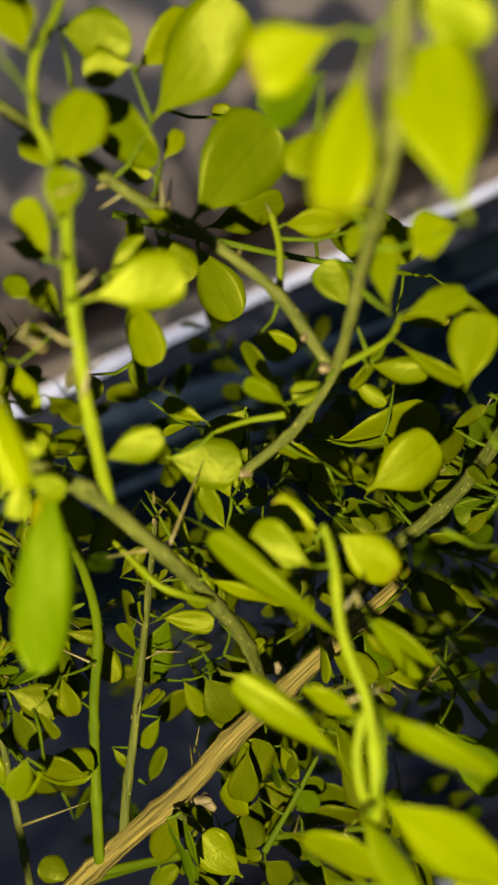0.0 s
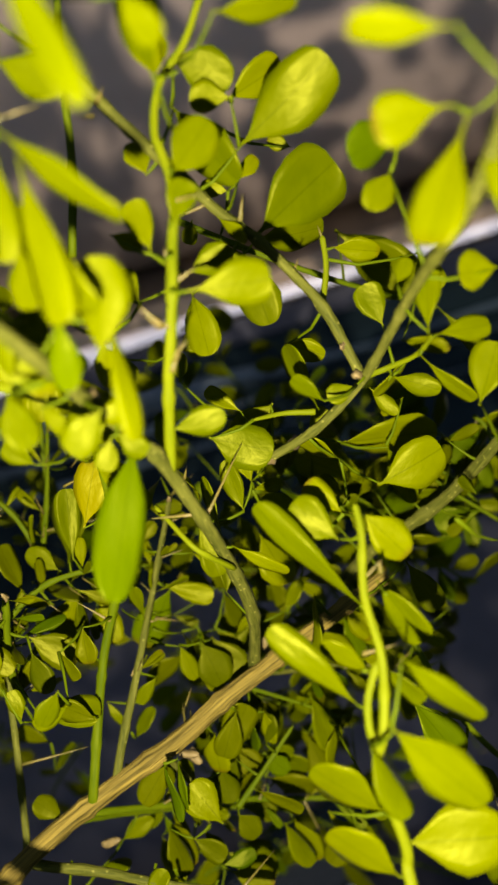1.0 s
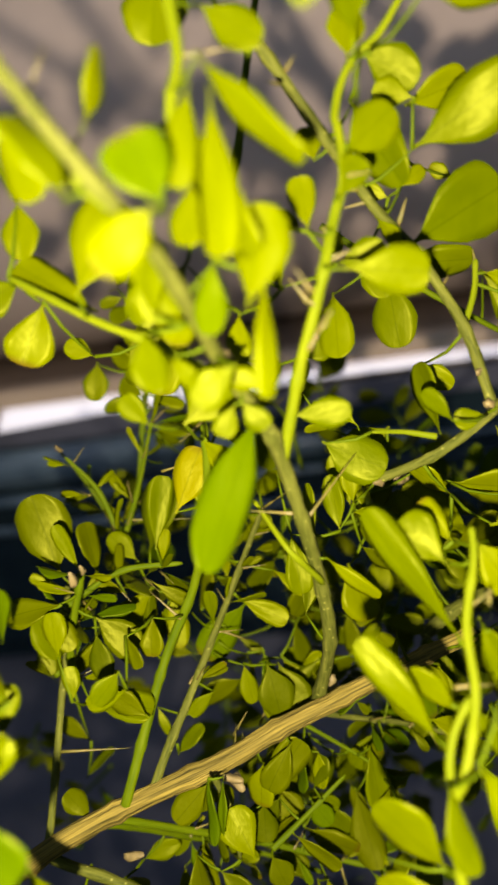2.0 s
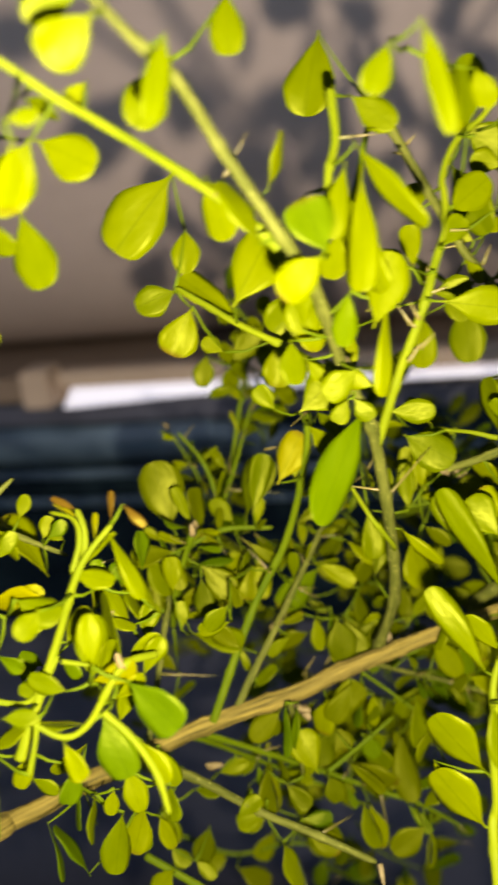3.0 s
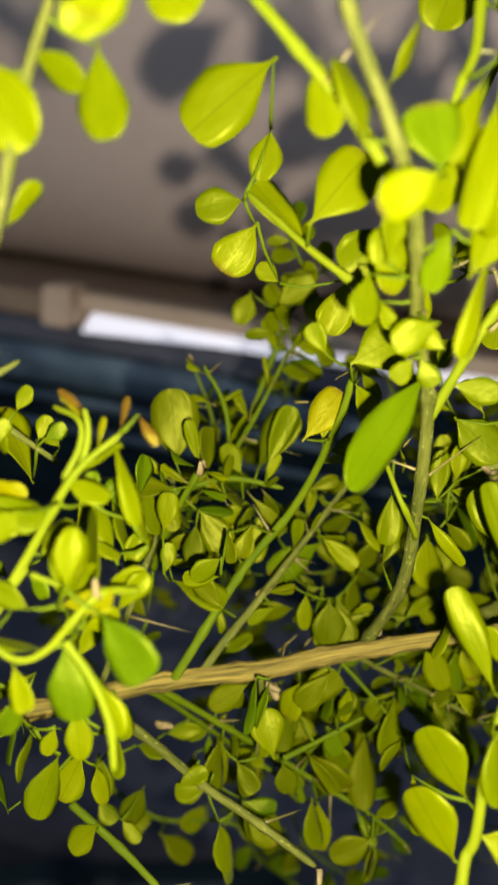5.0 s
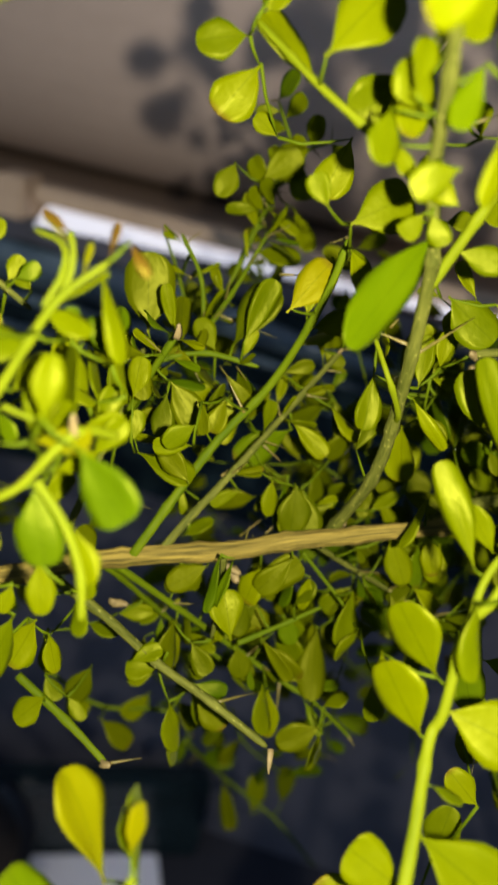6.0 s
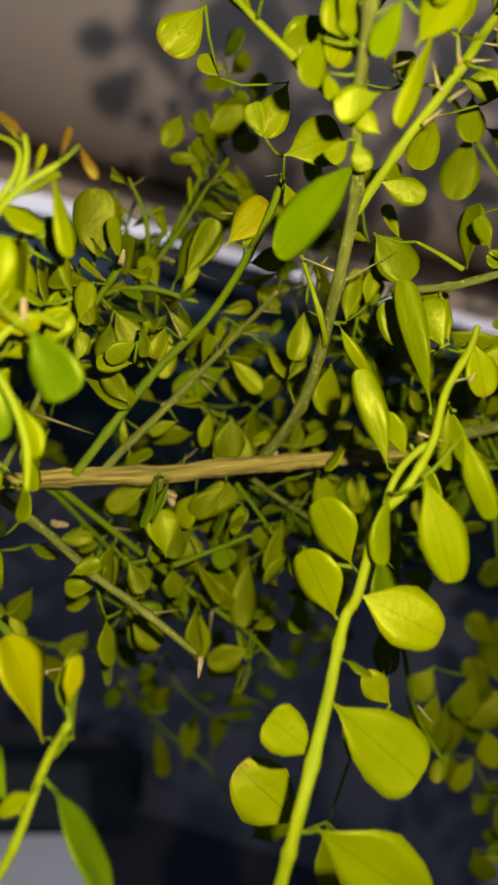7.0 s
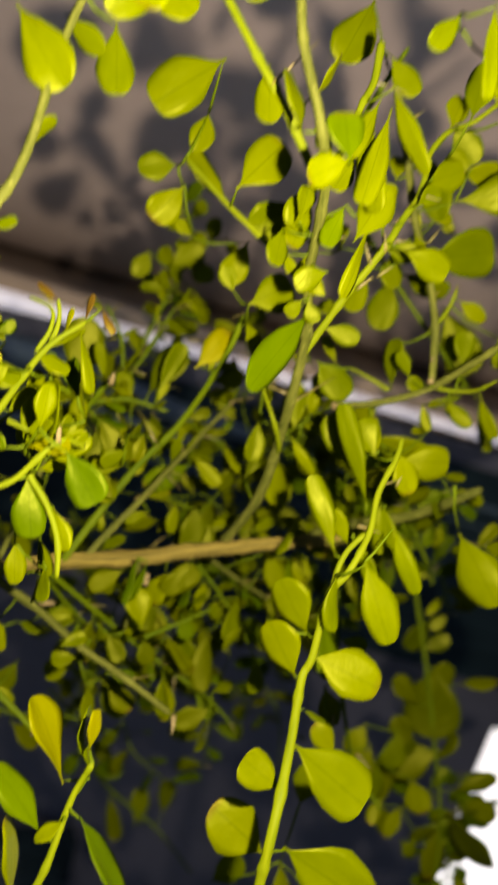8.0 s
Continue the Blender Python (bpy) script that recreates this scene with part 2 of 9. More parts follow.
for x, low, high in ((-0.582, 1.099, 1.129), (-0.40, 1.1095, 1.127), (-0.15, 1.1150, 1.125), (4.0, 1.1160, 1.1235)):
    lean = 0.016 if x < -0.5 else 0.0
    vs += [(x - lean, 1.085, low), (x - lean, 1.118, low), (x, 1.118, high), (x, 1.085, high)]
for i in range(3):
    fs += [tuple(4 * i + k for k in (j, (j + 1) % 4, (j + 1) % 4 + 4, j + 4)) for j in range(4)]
mesh_object("white_strip", vs, fs + [(3, 2, 1, 0), (12, 13, 14, 15)], glow_sheet, wall, smooth=False)
tagged(box("backdrop", (0.30, 1.37, 0.0), (3.98, 1.39, 0.715), daylight, bevel=0), "bright white daylight beyond an opening in the wall", "daylight", kind="structure")

# ---- things on the floor ----
TURN = Matrix.Translation((-0.240, 1.105, 0.0)) @ Matrix.Rotation(radians(22.6), 4, "Z")
slab = tagged(box("white_slab", (-0.72, -0.55, 0.0), (0.0, -0.004, 0.02), white_sheet, bevel=0.004), "smooth white plastic sheet lying on the dark floor", "sheet")
step = tagged(box("low_step", (-0.90, 0.0, 0.0), (0.075, 0.05, 0.185), teal_glass, bevel=0.006), "low dark teal step behind the white sheet", "step")
slab.matrix_basis, step.matrix_basis = TURN, TURN


def plant_pot(x, y, base, radius, height):
    """A round black pot with a rolled rim and soil in it."""
    pot = tagged(new("plant_pot"), "round black plastic plant pot with dark soil", "pot")
    prof = [(0.0, 0.0), (0.78, 0.0), (0.8, 0.02), (0.95, 0.9), (1.04, 0.9), (1.05, 0.95), (1.04, 1.0), (0.95, 1.0), (0.92, 0.96), (0.88, 0.8), (0.0, 0.8)]
    n, v, f = 40, [], []
    for r, h in prof:
        v += [(x + r * radius * math.cos(2 * math.pi * k / n), y + r * radius * math.sin(2 * math.pi * k / n), base + h * height) for k in range(n)]
    for i in range(len(prof) - 1):
        for k in range(n):
            a, b = i * n + k, i * n + (k + 1) % n
            f.append((a, b, b + n, a + n))
    mesh_object("pot_body", v, f, black_plastic, pot)
    n, v, f = 40, [(x, y, base + height * 0.9)], []
    for ring in (0.4, 0.75, 0.91):
        v += [(x + ring * radius * math.cos(2 * math.pi * k / n), y + ring * radius * math.sin(2 * math.pi * k / n), base + height * (0.87 + 0.05 * noise.noise(Vector((k, ring * 9, 1))))) for k in range(n)]
    f += [(0, 1 + k, 1 + (k + 1) % n) for k in range(n)]
    for i in range(2):
        f += [(1 + i * n + k, 1 + (i + 1) * n + k, 1 + (i + 1) * n + (k + 1) % n, 1 + i * n + (k + 1) % n) for k in range(n)]
    mesh_object("soil", v, f, soil, pot, "dark crumbly soil")
    return pot


plant_pot(-0.56, 0.86, 0.02, 0.15, 0.16)

# ---- the shrub ----
shrub = tagged(new("shrub"), "thorny shrub with small glossy yellow-green leaves", "shrub")


def stem(pts, r0, r1, mat):
    """One branch of the shrub, tapered from its foot to its end."""
    thick = mat is bark
    sides = 32 if thick else 12
    line = spline(pts, 20 if thick else 16)
    if thick:
        line = [q + 0.0012 * noise.noise_vector(q * 38) for q in line]
    v, f = tube(line, r0, r1, sides, 0.10 if thick else 0.15 if mat is grey_bark else 0.10, r0 * 1000, 0.16 if thick else 0.10, 0.24)
    return unroll(mesh_object("branch", v, f, mat, shrub), line, sides, r0)


def petiole(branch, foot, tip):
    """The thin stalk that joins a leaf to its branch."""
    a, b = Vector(foot), Vector(tip)
    sag = Vector((0, 0, -0.08 * (b - a).length))
    line = [a, a.lerp(b, 0.33) + sag, a.lerp(b, 0.7) + sag * 0.6, b]
    v, f = tube(line, 0.0007, 0.0005, 5, 0.05)
    return mesh_object("petiole", v, f, green, branch)


def blade(mat, peak, blunt, fold, cup, bend, curl, skew, seed):
    """A leaf blade one long and one wide on a short stalk: peak is where it is widest, blunt how round its end is."""
    rows, cols, verts, faces = 15, 6, [], []
    for i in range(rows + 1):
        y = 0.5 - 0.5 * math.cos(math.pi * (0.12 + 0.88 * i / rows)) if i else 0.0
        s = max(0.0, (y - 0.05) / 0.95)
        if s < peak:
            w = 0.5 * math.sin(0.5 * math.pi * s / peak) ** (1.15 if peak < 0.57 else 1.3 if peak < 0.69 else 1.6 if peak < 0.75 else 2.3)
        else:
            w = 0.5 * max(0.0, 1 - ((s - peak) / (1 - peak)) ** 2) ** (blunt * 0.80)
        w = max(w, 0.03 if y < 0.5 else 0.004)
        w *= 1 + 0.035 * math.sin(11 * y + seed) + 0.02 * math.sin(29 * y + 2 * seed)
        for j in range(cols + 1):
            x = (j / cols - 0.5) * 2
            z = fold * abs(x) * w - cup * (x * w) ** 2 * 2 + bend * (y - 0.35) ** 2 * (1 if y > 0.35 else 0.3)
            z += curl * math.sin(6.5 * y + 1.3 * seed + 1.2 * x) * w * abs(x)
            verts.append((x * w + skew * math.sin(math.pi * y) * 0.5, y, z))
    n = len(verts)
    verts += [(x, y, z - 0.008) for x, y, z in verts]
    c = cols + 1
    for i in range(rows):
        for j in range(cols):
            a = i * c + j
            faces.append((a, a + 1, a + 1 + c, a + c))
            faces.append((n + a, n + a + c, n + a + 1 + c, n + a + 1))
        for a, b in ((i * c, i * c + c), (i * c + cols + c, i * c + cols)):
            faces.append((a, b, n + b, n + a))
    me = bpy.data.meshes.new("leaf")
    me.from_pydata(verts, [], faces)
    me.polygons.foreach_set("use_smooth", [True] * len(me.polygons))
    me.materials.append(mat)
    me.update()
    return me


FORMS = [
    (0.58, 0.46, 0.06, 0.10, -0.08, 0.05, 0.04, 1),
    (0.54, 0.50, 0.10, 0.05, -0.14, 0.07, -0.07, 2),
    (0.64, 0.44, 0.05, 0.12, -0.20, 0.08, 0.09, 3),
    (0.68, 0.40, 0.11, 0.02, 0.10, 0.06, -0.05, 4),
    (0.56, 0.52, 0.07, 0.12, 0.08, 0.08, 0.06, 5),
    (0.66, 0.40, 0.16, 0.00, -0.26, 0.10, -0.10, 6),
    (0.60, 0.42, 0.05, 0.18, 0.14, 0.08, 0.10, 7),
    (0.77, 0.42, 0.08, 0.06, -0.16, 0.05, 0.05, 8),
    (0.70, 0.44, 0.06, 0.10, -0.10, 0.07, -0.06, 9),
]
BLADES = {m: [blade(m, *form) for form in FORMS] for m in (leaf_green, leaf_shaded, leaf_deep, leaf_fresh, leaf_yellow, leaf_red)}


def leaf(branch, foot, tip, facing, width, shape=0, mat=leaf_green):
    """A leaf of that branch from foot to tip; facing is the side its upper face turns to, width is relative to its length."""
    a, b = Vector(foot), Vector(tip)
    y = b - a
    size = y.length
    y = y / size
    z = Vector(facing)
    z = (z - y * z.dot(y)).normalized()
    lean = 1.5 if a.y > 0.24 and a.z < 1.31 else 2.4 if a.x < -0.14 and a.y < 0.17 else 0.0
    z = Matrix.Rotation(lean * noise.noise(a * 400), 3, y) @ z
    # most low, inner leaves take the darker olive, imitating the weaker light there
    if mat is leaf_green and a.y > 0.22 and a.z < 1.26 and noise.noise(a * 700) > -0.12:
        mat = leaf_shaded
    if a.y > 0.24 and a.z < 1.31:
        width *= 0.84 + 0.5 * noise.noise(a * 550)
    x = y.cross(z)
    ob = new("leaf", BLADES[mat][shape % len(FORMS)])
    ob.parent = branch
    m = Matrix.Identity(4)
    for i in range(3):
        m[i][0], m[i][1], m[i][2], m[i][3] = x[i] * size * width, y[i] * size, z[i] * size * 0.8, a[i]
    ob.matrix_basis = m
    return ob


def thorn(branch, foot, tip, radius=0.0007):
    """A straight thorn, green at its foot and brown at its point."""
    a, b = Vector(foot), Vector(tip)
    line = [a.lerp(b, k / 4) for k in range(5)]
    v, f = tube(line, radius, radius * 0.18, 6, 0.05)
    return mesh_object("thorn", v, f, thorn_brown, branch, "slender tan thorn")


def cut_end(branch, foot, tip, radius=0.002):
    """A pale, knobbly scar or sawn stub on a branch."""
    a, b = Vector(foot), Vector(tip)
    line = [a.lerp(b, k / 5) for k in range(6)]
    v, f = tube(line, radius * 0.85, radius * 0.55, 10, 0.6, radius * 3000)
    return mesh_object("stub", v, f, cut_wood, branch, "pale cut stub")


# ---- plant data ----
b_trunk = stem([(-0.56, 0.86, 0.13), (-0.72, 0.72, 0.45), (-0.74, 0.48, 0.80), (-0.55, 0.28, 1.02), (-0.36, 0.19, 1.11), (-0.2623, 0.1736, 1.1502), (-0.2479, 0.1815, 1.1537)], 0.010, 0.0040, bark)
b_main = stem([(-0.2623, 0.1736, 1.1502), (-0.2303, 0.1912, 1.1578), (-0.1823, 0.217, 1.1704), (-0.1318, 0.2329, 1.184), (-0.1044, 0.2431, 1.1915), (-0.0838, 0.2483, 1.198), (-0.0675, 0.2523, 1.203), (-0.0419, 0.2598, 1.21), (-0.0270, 0.2640, 1.2143)], 0.0042, 0.0029, bark)
b_arm = stem([(-0.0927, 0.2592, 1.186), (-0.0796, 0.2384, 1.2308), (-0.0785, 0.2217, 1.2707), (-0.0807, 0.1992, 1.3157), (-0.0837, 0.1899, 1.3313), (-0.0885, 0.1765, 1.3498), (-0.0919, 0.1481, 1.3793), (-0.0991, 0.1337, 1.3982), (-0.1116, 0.1321, 1.42), (-0.1186, 0.1194, 1.4375), (-0.1282, 0.1092, 1.4501), (-0.1368, 0.1057, 1.462)], 0.0026, 0.0012, grey_bark)
b_arm_twig = stem([(-0.088, 0.1827, 1.3423), (-0.1076, 0.1892, 1.354), (-0.1261, 0.194, 1.3634), (-0.1493, 0.2025, 1.3768)], 0.0016, 0.001, lime_stem)
b_arm_spray = stem([(-0.0935, 0.1587, 1.3796), (-0.1109, 0.1576, 1.3996), (-0.1277, 0.147, 1.416), (-0.1426, 0.1274, 1.4305), (-0.15, 0.1184, 1.4369), (-0.1603, 0.1116, 1.4462), (-0.1657, 0.1068, 1.4514)], 0.0018, 0.001, lime_stem)
b_shoot_left = stem([(-0.08, 0.1999, 1.3144), (-0.0705, 0.197, 1.342), (-0.0655, 0.1962, 1.354), (-0.0605, 0.1968, 1.367), (-0.0565, 0.2043, 1.3789), (-0.0527, 0.2097, 1.389), (-0.0529, 0.2154, 1.3998), (-0.0532, 0.2189, 1.4054), (-0.0484, 0.2252, 1.4161), (-0.0388, 0.2295, 1.4237), (-0.0311, 0.2333, 1.433), (-0.0254, 0.2371, 1.4402)], 0.0018, 0.001, lime_stem)
b_bough = stem([(-0.016, 0.2413, 1.3099), (-0.0211, 0.2487, 1.3324), (-0.0281, 0.2484, 1.3481), (-0.0366, 0.2477, 1.3635), (-0.0456, 0.2458, 1.3762), (-0.0519, 0.2441, 1.3881), (-0.0607, 0.2376, 1.4047), (-0.0742, 0.2364, 1.4303)], 0.0018, 0.0018, grey_bark)
b_limb = stem([(-0.0564, 0.2541, 1.2836), (-0.0346, 0.2462, 1.2938), (-0.0159, 0.2406, 1.3082), (-0.0044, 0.2244, 1.3271), (0.0054, 0.2, 1.3483), (0.0122, 0.173, 1.3649), (0.0176, 0.1553, 1.3804), (0.0226, 0.141, 1.3965)], 0.0017, 0.0016, grey_bark)
b_right_limb = stem([(-0.0461, 0.3005, 1.1928), (-0.0281, 0.2946, 1.2095), (-0.009, 0.2868, 1.2211), (0.0097, 0.2771, 1.2364), (0.0302, 0.2621, 1.2617)], 0.0030, 0.0024, grey_bark)
b_stem_a = stem([(-0.1640, 0.2225, 1.1745), (-0.1603, 0.2245, 1.1845), (-0.1432, 0.2437, 1.2245), (-0.1269, 0.2502, 1.2537), (-0.1146, 0.2435, 1.2911), (-0.11, 0.2391, 1.3175)], 0.0021, 0.0014, green)
b_stem_b = stem([(-0.1545, 0.2258, 1.177), (-0.1485, 0.2345, 1.1885), (-0.1375, 0.2505, 1.206), (-0.1222, 0.2725, 1.2318), (-0.1056, 0.2971, 1.2604)], 0.0019, 0.0012, grey_bark)
b_stem_c = stem([(-0.1867, 0.2541, 1.2085), (-0.1787, 0.2445, 1.2345), (-0.1649, 0.241, 1.2679)], 0.0017, 0.0013, green)
b_stem_d = stem([(-0.1776, 0.3213, 1.2415), (-0.1685, 0.3324, 1.2602), (-0.1635, 0.3443, 1.2877), (-0.1577, 0.3536, 1.3131), (-0.1537, 0.3594, 1.3388)], 0.0018, 0.0009, green)
b_needle = stem([(-0.1802, 0.3305, 1.2386), (-0.1926, 0.3387, 1.2624), (-0.2064, 0.3436, 1.2835)], 0.0011, 0.0006, green)
b_low_a = stem([(-0.1945, 0.2115, 1.1672), (-0.1875, 0.2112, 1.1622), (-0.1655, 0.2079, 1.1551), (-0.1406, 0.2025, 1.1453), (-0.1197, 0.1987, 1.1398), (-0.091, 0.1937, 1.1301)], 0.0021, 0.0016, grey_bark)
b_low_b = stem([(-0.1775, 0.2188, 1.1717), (-0.1705, 0.2290, 1.1655), (-0.1258, 0.2579, 1.1259), (-0.0961, 0.2665, 1.1072), (-0.0745, 0.2694, 1.0969), (-0.0531, 0.2737, 1.0799)], 0.0018, 0.0009, green)
b_low_c = stem([(-0.1941, 0.1943, 1.1259), (-0.1686, 0.1887, 1.1156), (-0.1499, 0.1841, 1.1063)], 0.0018, 0.0014, green)
b_low_d = stem([(-0.1426, 0.3517, 0.9758), (-0.116, 0.4016, 0.91), (-0.073, 0.4049, 0.8839), (-0.0354, 0.405, 0.8518)], 0.0016, 0.0008, green)
b_low_e = stem([(-0.0938, 0.2712, 1.1783), (-0.0778, 0.2792, 1.1684), (-0.0582, 0.2874, 1.158), (-0.0304, 0.2799, 1.1533)], 0.0014, 0.0009, grey_bark)
b_low_f = stem([(-0.0989, 0.2689, 1.1743), (-0.0823, 0.2695, 1.1601), (-0.0649, 0.2696, 1.1444)], 0.001, 0.0006, green)
b_shoot = stem([(-0.0437, 0.0868, 1.1263), (-0.0444, 0.0879, 1.1391), (-0.0455, 0.0957, 1.1647), (-0.0453, 0.1184, 1.1832), (-0.046, 0.1386, 1.199), (-0.0443, 0.1417, 1.208), (-0.0450, 0.1475, 1.2326), (-0.0405, 0.1485, 1.2440), (-0.0355, 0.1605, 1.2578), (-0.0352, 0.1725, 1.2715), (-0.0310, 0.1830, 1.2850), (-0.0303, 0.1889, 1.2921)], 0.0022, 0.0011, lime_stem)
b_prong = stem([(-0.044, 0.1493, 1.2358), (-0.0443, 0.1519, 1.243), (-0.0423, 0.156, 1.2495), (-0.0383, 0.16, 1.2551), (-0.0361, 0.1609, 1.2568)], 0.0013, 0.001, lime_stem)
b_near_shoot = stem([(-0.1933, 0.1089, 1.2435), (-0.1889, 0.1137, 1.2556), (-0.1801, 0.123, 1.2782), (-0.1703, 0.1272, 1.3014), (-0.1598, 0.1334, 1.3138)], 0.0020, 0.0008, lime_stem)
b_front_left = stem([(-0.1927, 0.0854, 1.2986), (-0.1883, 0.0975, 1.3421), (-0.1837, 0.1052, 1.3625), (-0.1824, 0.1185, 1.4014), (-0.1784, 0.1247, 1.424), (-0.1753, 0.1294, 1.4427)], 0.0017, 0.0012, grey_bark)
b_left_edge = stem([(-0.1906, 0.2498, 1.2188), (-0.1843, 0.2823, 1.2145), (-0.186, 0.3063, 1.2197)], 0.0016, 0.0012, green)
b_near_low = stem([(-0.1238, 0.0566, 1.1284), (-0.1184, 0.064, 1.1458), (-0.1164, 0.0736, 1.169), (-0.1129, 0.0762, 1.1829)], 0.0014, 0.0010, lime_stem)
b_far_spray = stem([(0.0474, 0.3859, 1.1491), (0.0699, 0.3718, 1.1014), (0.0906, 0.3576, 1.0531), (0.1095, 0.3433, 1.0044), (0.118, 0.3293, 0.9565)], 0.0018, 0.0009, green)
b_upright = stem([(-0.0224, 0.2555, 1.3309), (-0.0166, 0.2619, 1.3433), (-0.0147, 0.2666, 1.3534)], 0.0012, 0.0009, lime_stem)
b_sprig = stem([(-0.0138, 0.2413, 1.3089), (-0.0065, 0.2417, 1.3092), (0.0028, 0.2344, 1.3135), (0.008, 0.2227, 1.3227)], 0.0012, 0.0007, lime_stem)
b_hook = stem([(-0.0345, 0.2436, 1.3007), (-0.0452, 0.2429, 1.3039), (-0.0552, 0.2387, 1.3065)], 0.0012, 0.0006, lime_stem)
b_low_g = stem([(-0.1820, 0.2172, 1.1704), (-0.1737, 0.2281, 1.1640), (-0.1576, 0.2539, 1.1348), (-0.1401, 0.2701, 1.1127), (-0.12, 0.2783, 1.0965), (-0.1042, 0.2856, 1.0805)], 0.0015, 0.001, green)
b_left_thick = stem([(-0.1945, 0.2110, 1.1675), (-0.1925, 0.2184, 1.1740), (-0.1889, 0.244, 1.2077), (-0.1851, 0.2598, 1.2329), (-0.1859, 0.2707, 1.2472)], 0.0016, 0.0012, grey_bark)
b_left_fork = stem([(-0.165, 0.2869, 1.2548), (-0.1587, 0.3056, 1.2733), (-0.1522, 0.3268, 1.2978)], 0.0013, 0.0008, green)
b_left_fork2 = stem([(-0.165, 0.2869, 1.2548), (-0.1723, 0.2945, 1.2762), (-0.1855, 0.2993, 1.2923)], 0.0012, 0.0008, green)
b_link = stem([(-0.1824, 0.2589, 1.2436), (-0.1603, 0.2652, 1.2532), (-0.1357, 0.2678, 1.253)], 0.0014, 0.001, green)
b_spine_top = stem([(-0.0868, 0.1829, 1.4352), (-0.0856, 0.1753, 1.421), (-0.0878, 0.1675, 1.4101), (-0.0878, 0.1617, 1.3954)], 0.0016, 0.0012, lime_stem)
b_young_twig = stem([(-0.0775, 0.2251, 1.2608), (-0.0776, 0.2194, 1.2653), (-0.0816, 0.2133, 1.2746), (-0.0854, 0.2124, 1.2807), (-0.0907, 0.2191, 1.2871), (-0.0954, 0.2255, 1.2924)], 0.0012, 0.0008, lime_stem)
b_right_low = stem([(-0.0249, 0.2505, 1.1914), (-0.0173, 0.2386, 1.1634), (-0.0033, 0.2365, 1.1313), (0.016, 0.2532, 1.0911), (0.0375, 0.2465, 1.0716)], 0.0014, 0.001, green)
b_right_top = stem([(-0.0662, 0.3052, 1.3691), (-0.0396, 0.3086, 1.346), (-0.0128, 0.3126, 1.3248), (0.0213, 0.3256, 1.2991)], 0.0014, 0.001, green)
b_back_low = stem([(-0.2225, 0.3132, 1.0293), (-0.1894, 0.3115, 1.0186), (-0.1546, 0.317, 1.0237), (-0.1202, 0.3184, 1.0195)], 0.0014, 0.001, green)
b_near_b = stem([(-0.1496, 0.1265, 1.2715), (-0.1558, 0.1136, 1.2749), (-0.1663, 0.1065, 1.2597), (-0.1745, 0.1037, 1.2565), (-0.1849, 0.1036, 1.2622)], 0.0013, 0.0009, lime_stem)
b_near_c = stem([(-0.1619, 0.1082, 1.2624), (-0.1526, 0.1069, 1.2531), (-0.1464, 0.1047, 1.2427), (-0.1432, 0.1015, 1.2314)], 0.0013, 0.0009, lime_stem)
b_near_d = stem([(-0.1817, 0.1043, 1.2624), (-0.183, 0.1015, 1.2546), (-0.1849, 0.0982, 1.246)], 0.001, 0.0007, lime_stem)
b_near_e = stem([(-0.1737, 0.1111, 1.2781), (-0.1655, 0.1121, 1.2763)], 0.0009, 0.0006, lime_stem)
b_left_twig = stem([(-0.2277, 0.1639, 1.3073), (-0.2152, 0.1726, 1.2939), (-0.1997, 0.1818, 1.2803)], 0.0012, 0.0009, grey_bark)
b_near_pole = stem([(-0.2031, 0.1012, 1.2194), (-0.2032, 0.1102, 1.2472), (-0.2024, 0.1161, 1.2713), (-0.2038, 0.1259, 1.302), (-0.2064, 0.1299, 1.3159)], 0.0018, 0.0008, green)
b_near_f = stem([(-0.1733, 0.1282, 1.2999), (-0.1712, 0.1325, 1.3085), (-0.1735, 0.1361, 1.3144), (-0.183, 0.1399, 1.3156)], 0.001, 0.0006, lime_stem)
b_near_h = stem([(-0.2049, 0.1129, 1.263), (-0.1898, 0.1153, 1.2608), (-0.1799, 0.1215, 1.2736)], 0.0011, 0.0008, lime_stem)
b_near_tan = stem([(-0.2112, 0.1394, 1.3153), (-0.204, 0.1446, 1.3202), (-0.1987, 0.1492, 1.3243)], 0.0016, 0.0006, grey_bark)
b_back_pole = stem([(-0.0983, 0.2636, 1.3735), (-0.0876, 0.2653, 1.4001), (-0.0805, 0.266, 1.4251), (-0.0721, 0.2672, 1.4511)], 0.0015, 0.0011, green)
b_cross = stem([(-0.1149, 0.2375, 1.1404), (-0.1001, 0.2482, 1.1475), (-0.0843, 0.2594, 1.1559)], 0.0013, 0.0008, green)
b_down = stem([(-0.1269, 0.2214, 1.189), (-0.1254, 0.2281, 1.1666), (-0.1252, 0.2267, 1.1462)], 0.0014, 0.0008, grey_bark)
leaf(b_far_spray, (0.1095, 0.3433, 1.0044), (0.1129, 0.3323, 0.9667), (-0.1068, -0.9573, 0.2687), 0.63, 0)
leaf(b_shoot, (-0.0442, 0.1418, 1.2083), (-0.0152, 0.1392, 1.2039), (0.1452, -0.8355, 0.5299), 0.66, 1)
leaf(b_far_spray, (0.0939, 0.3545, 1.0425), (0.1033, 0.3607, 1.0645), (-0.3648, -0.8426, 0.3961), 0.70, 6)
leaf(b_far_spray, (0.0649, 0.3741, 1.1118), (0.0796, 0.3782, 1.1238), (-0.0234, -0.937, 0.3487), 0.68, 4)
leaf(b_stem_b, (-0.112, 0.2979, 1.2416), (-0.1043, 0.2987, 1.2418), (0.088, -0.9318, 0.3523), 0.70, 3)
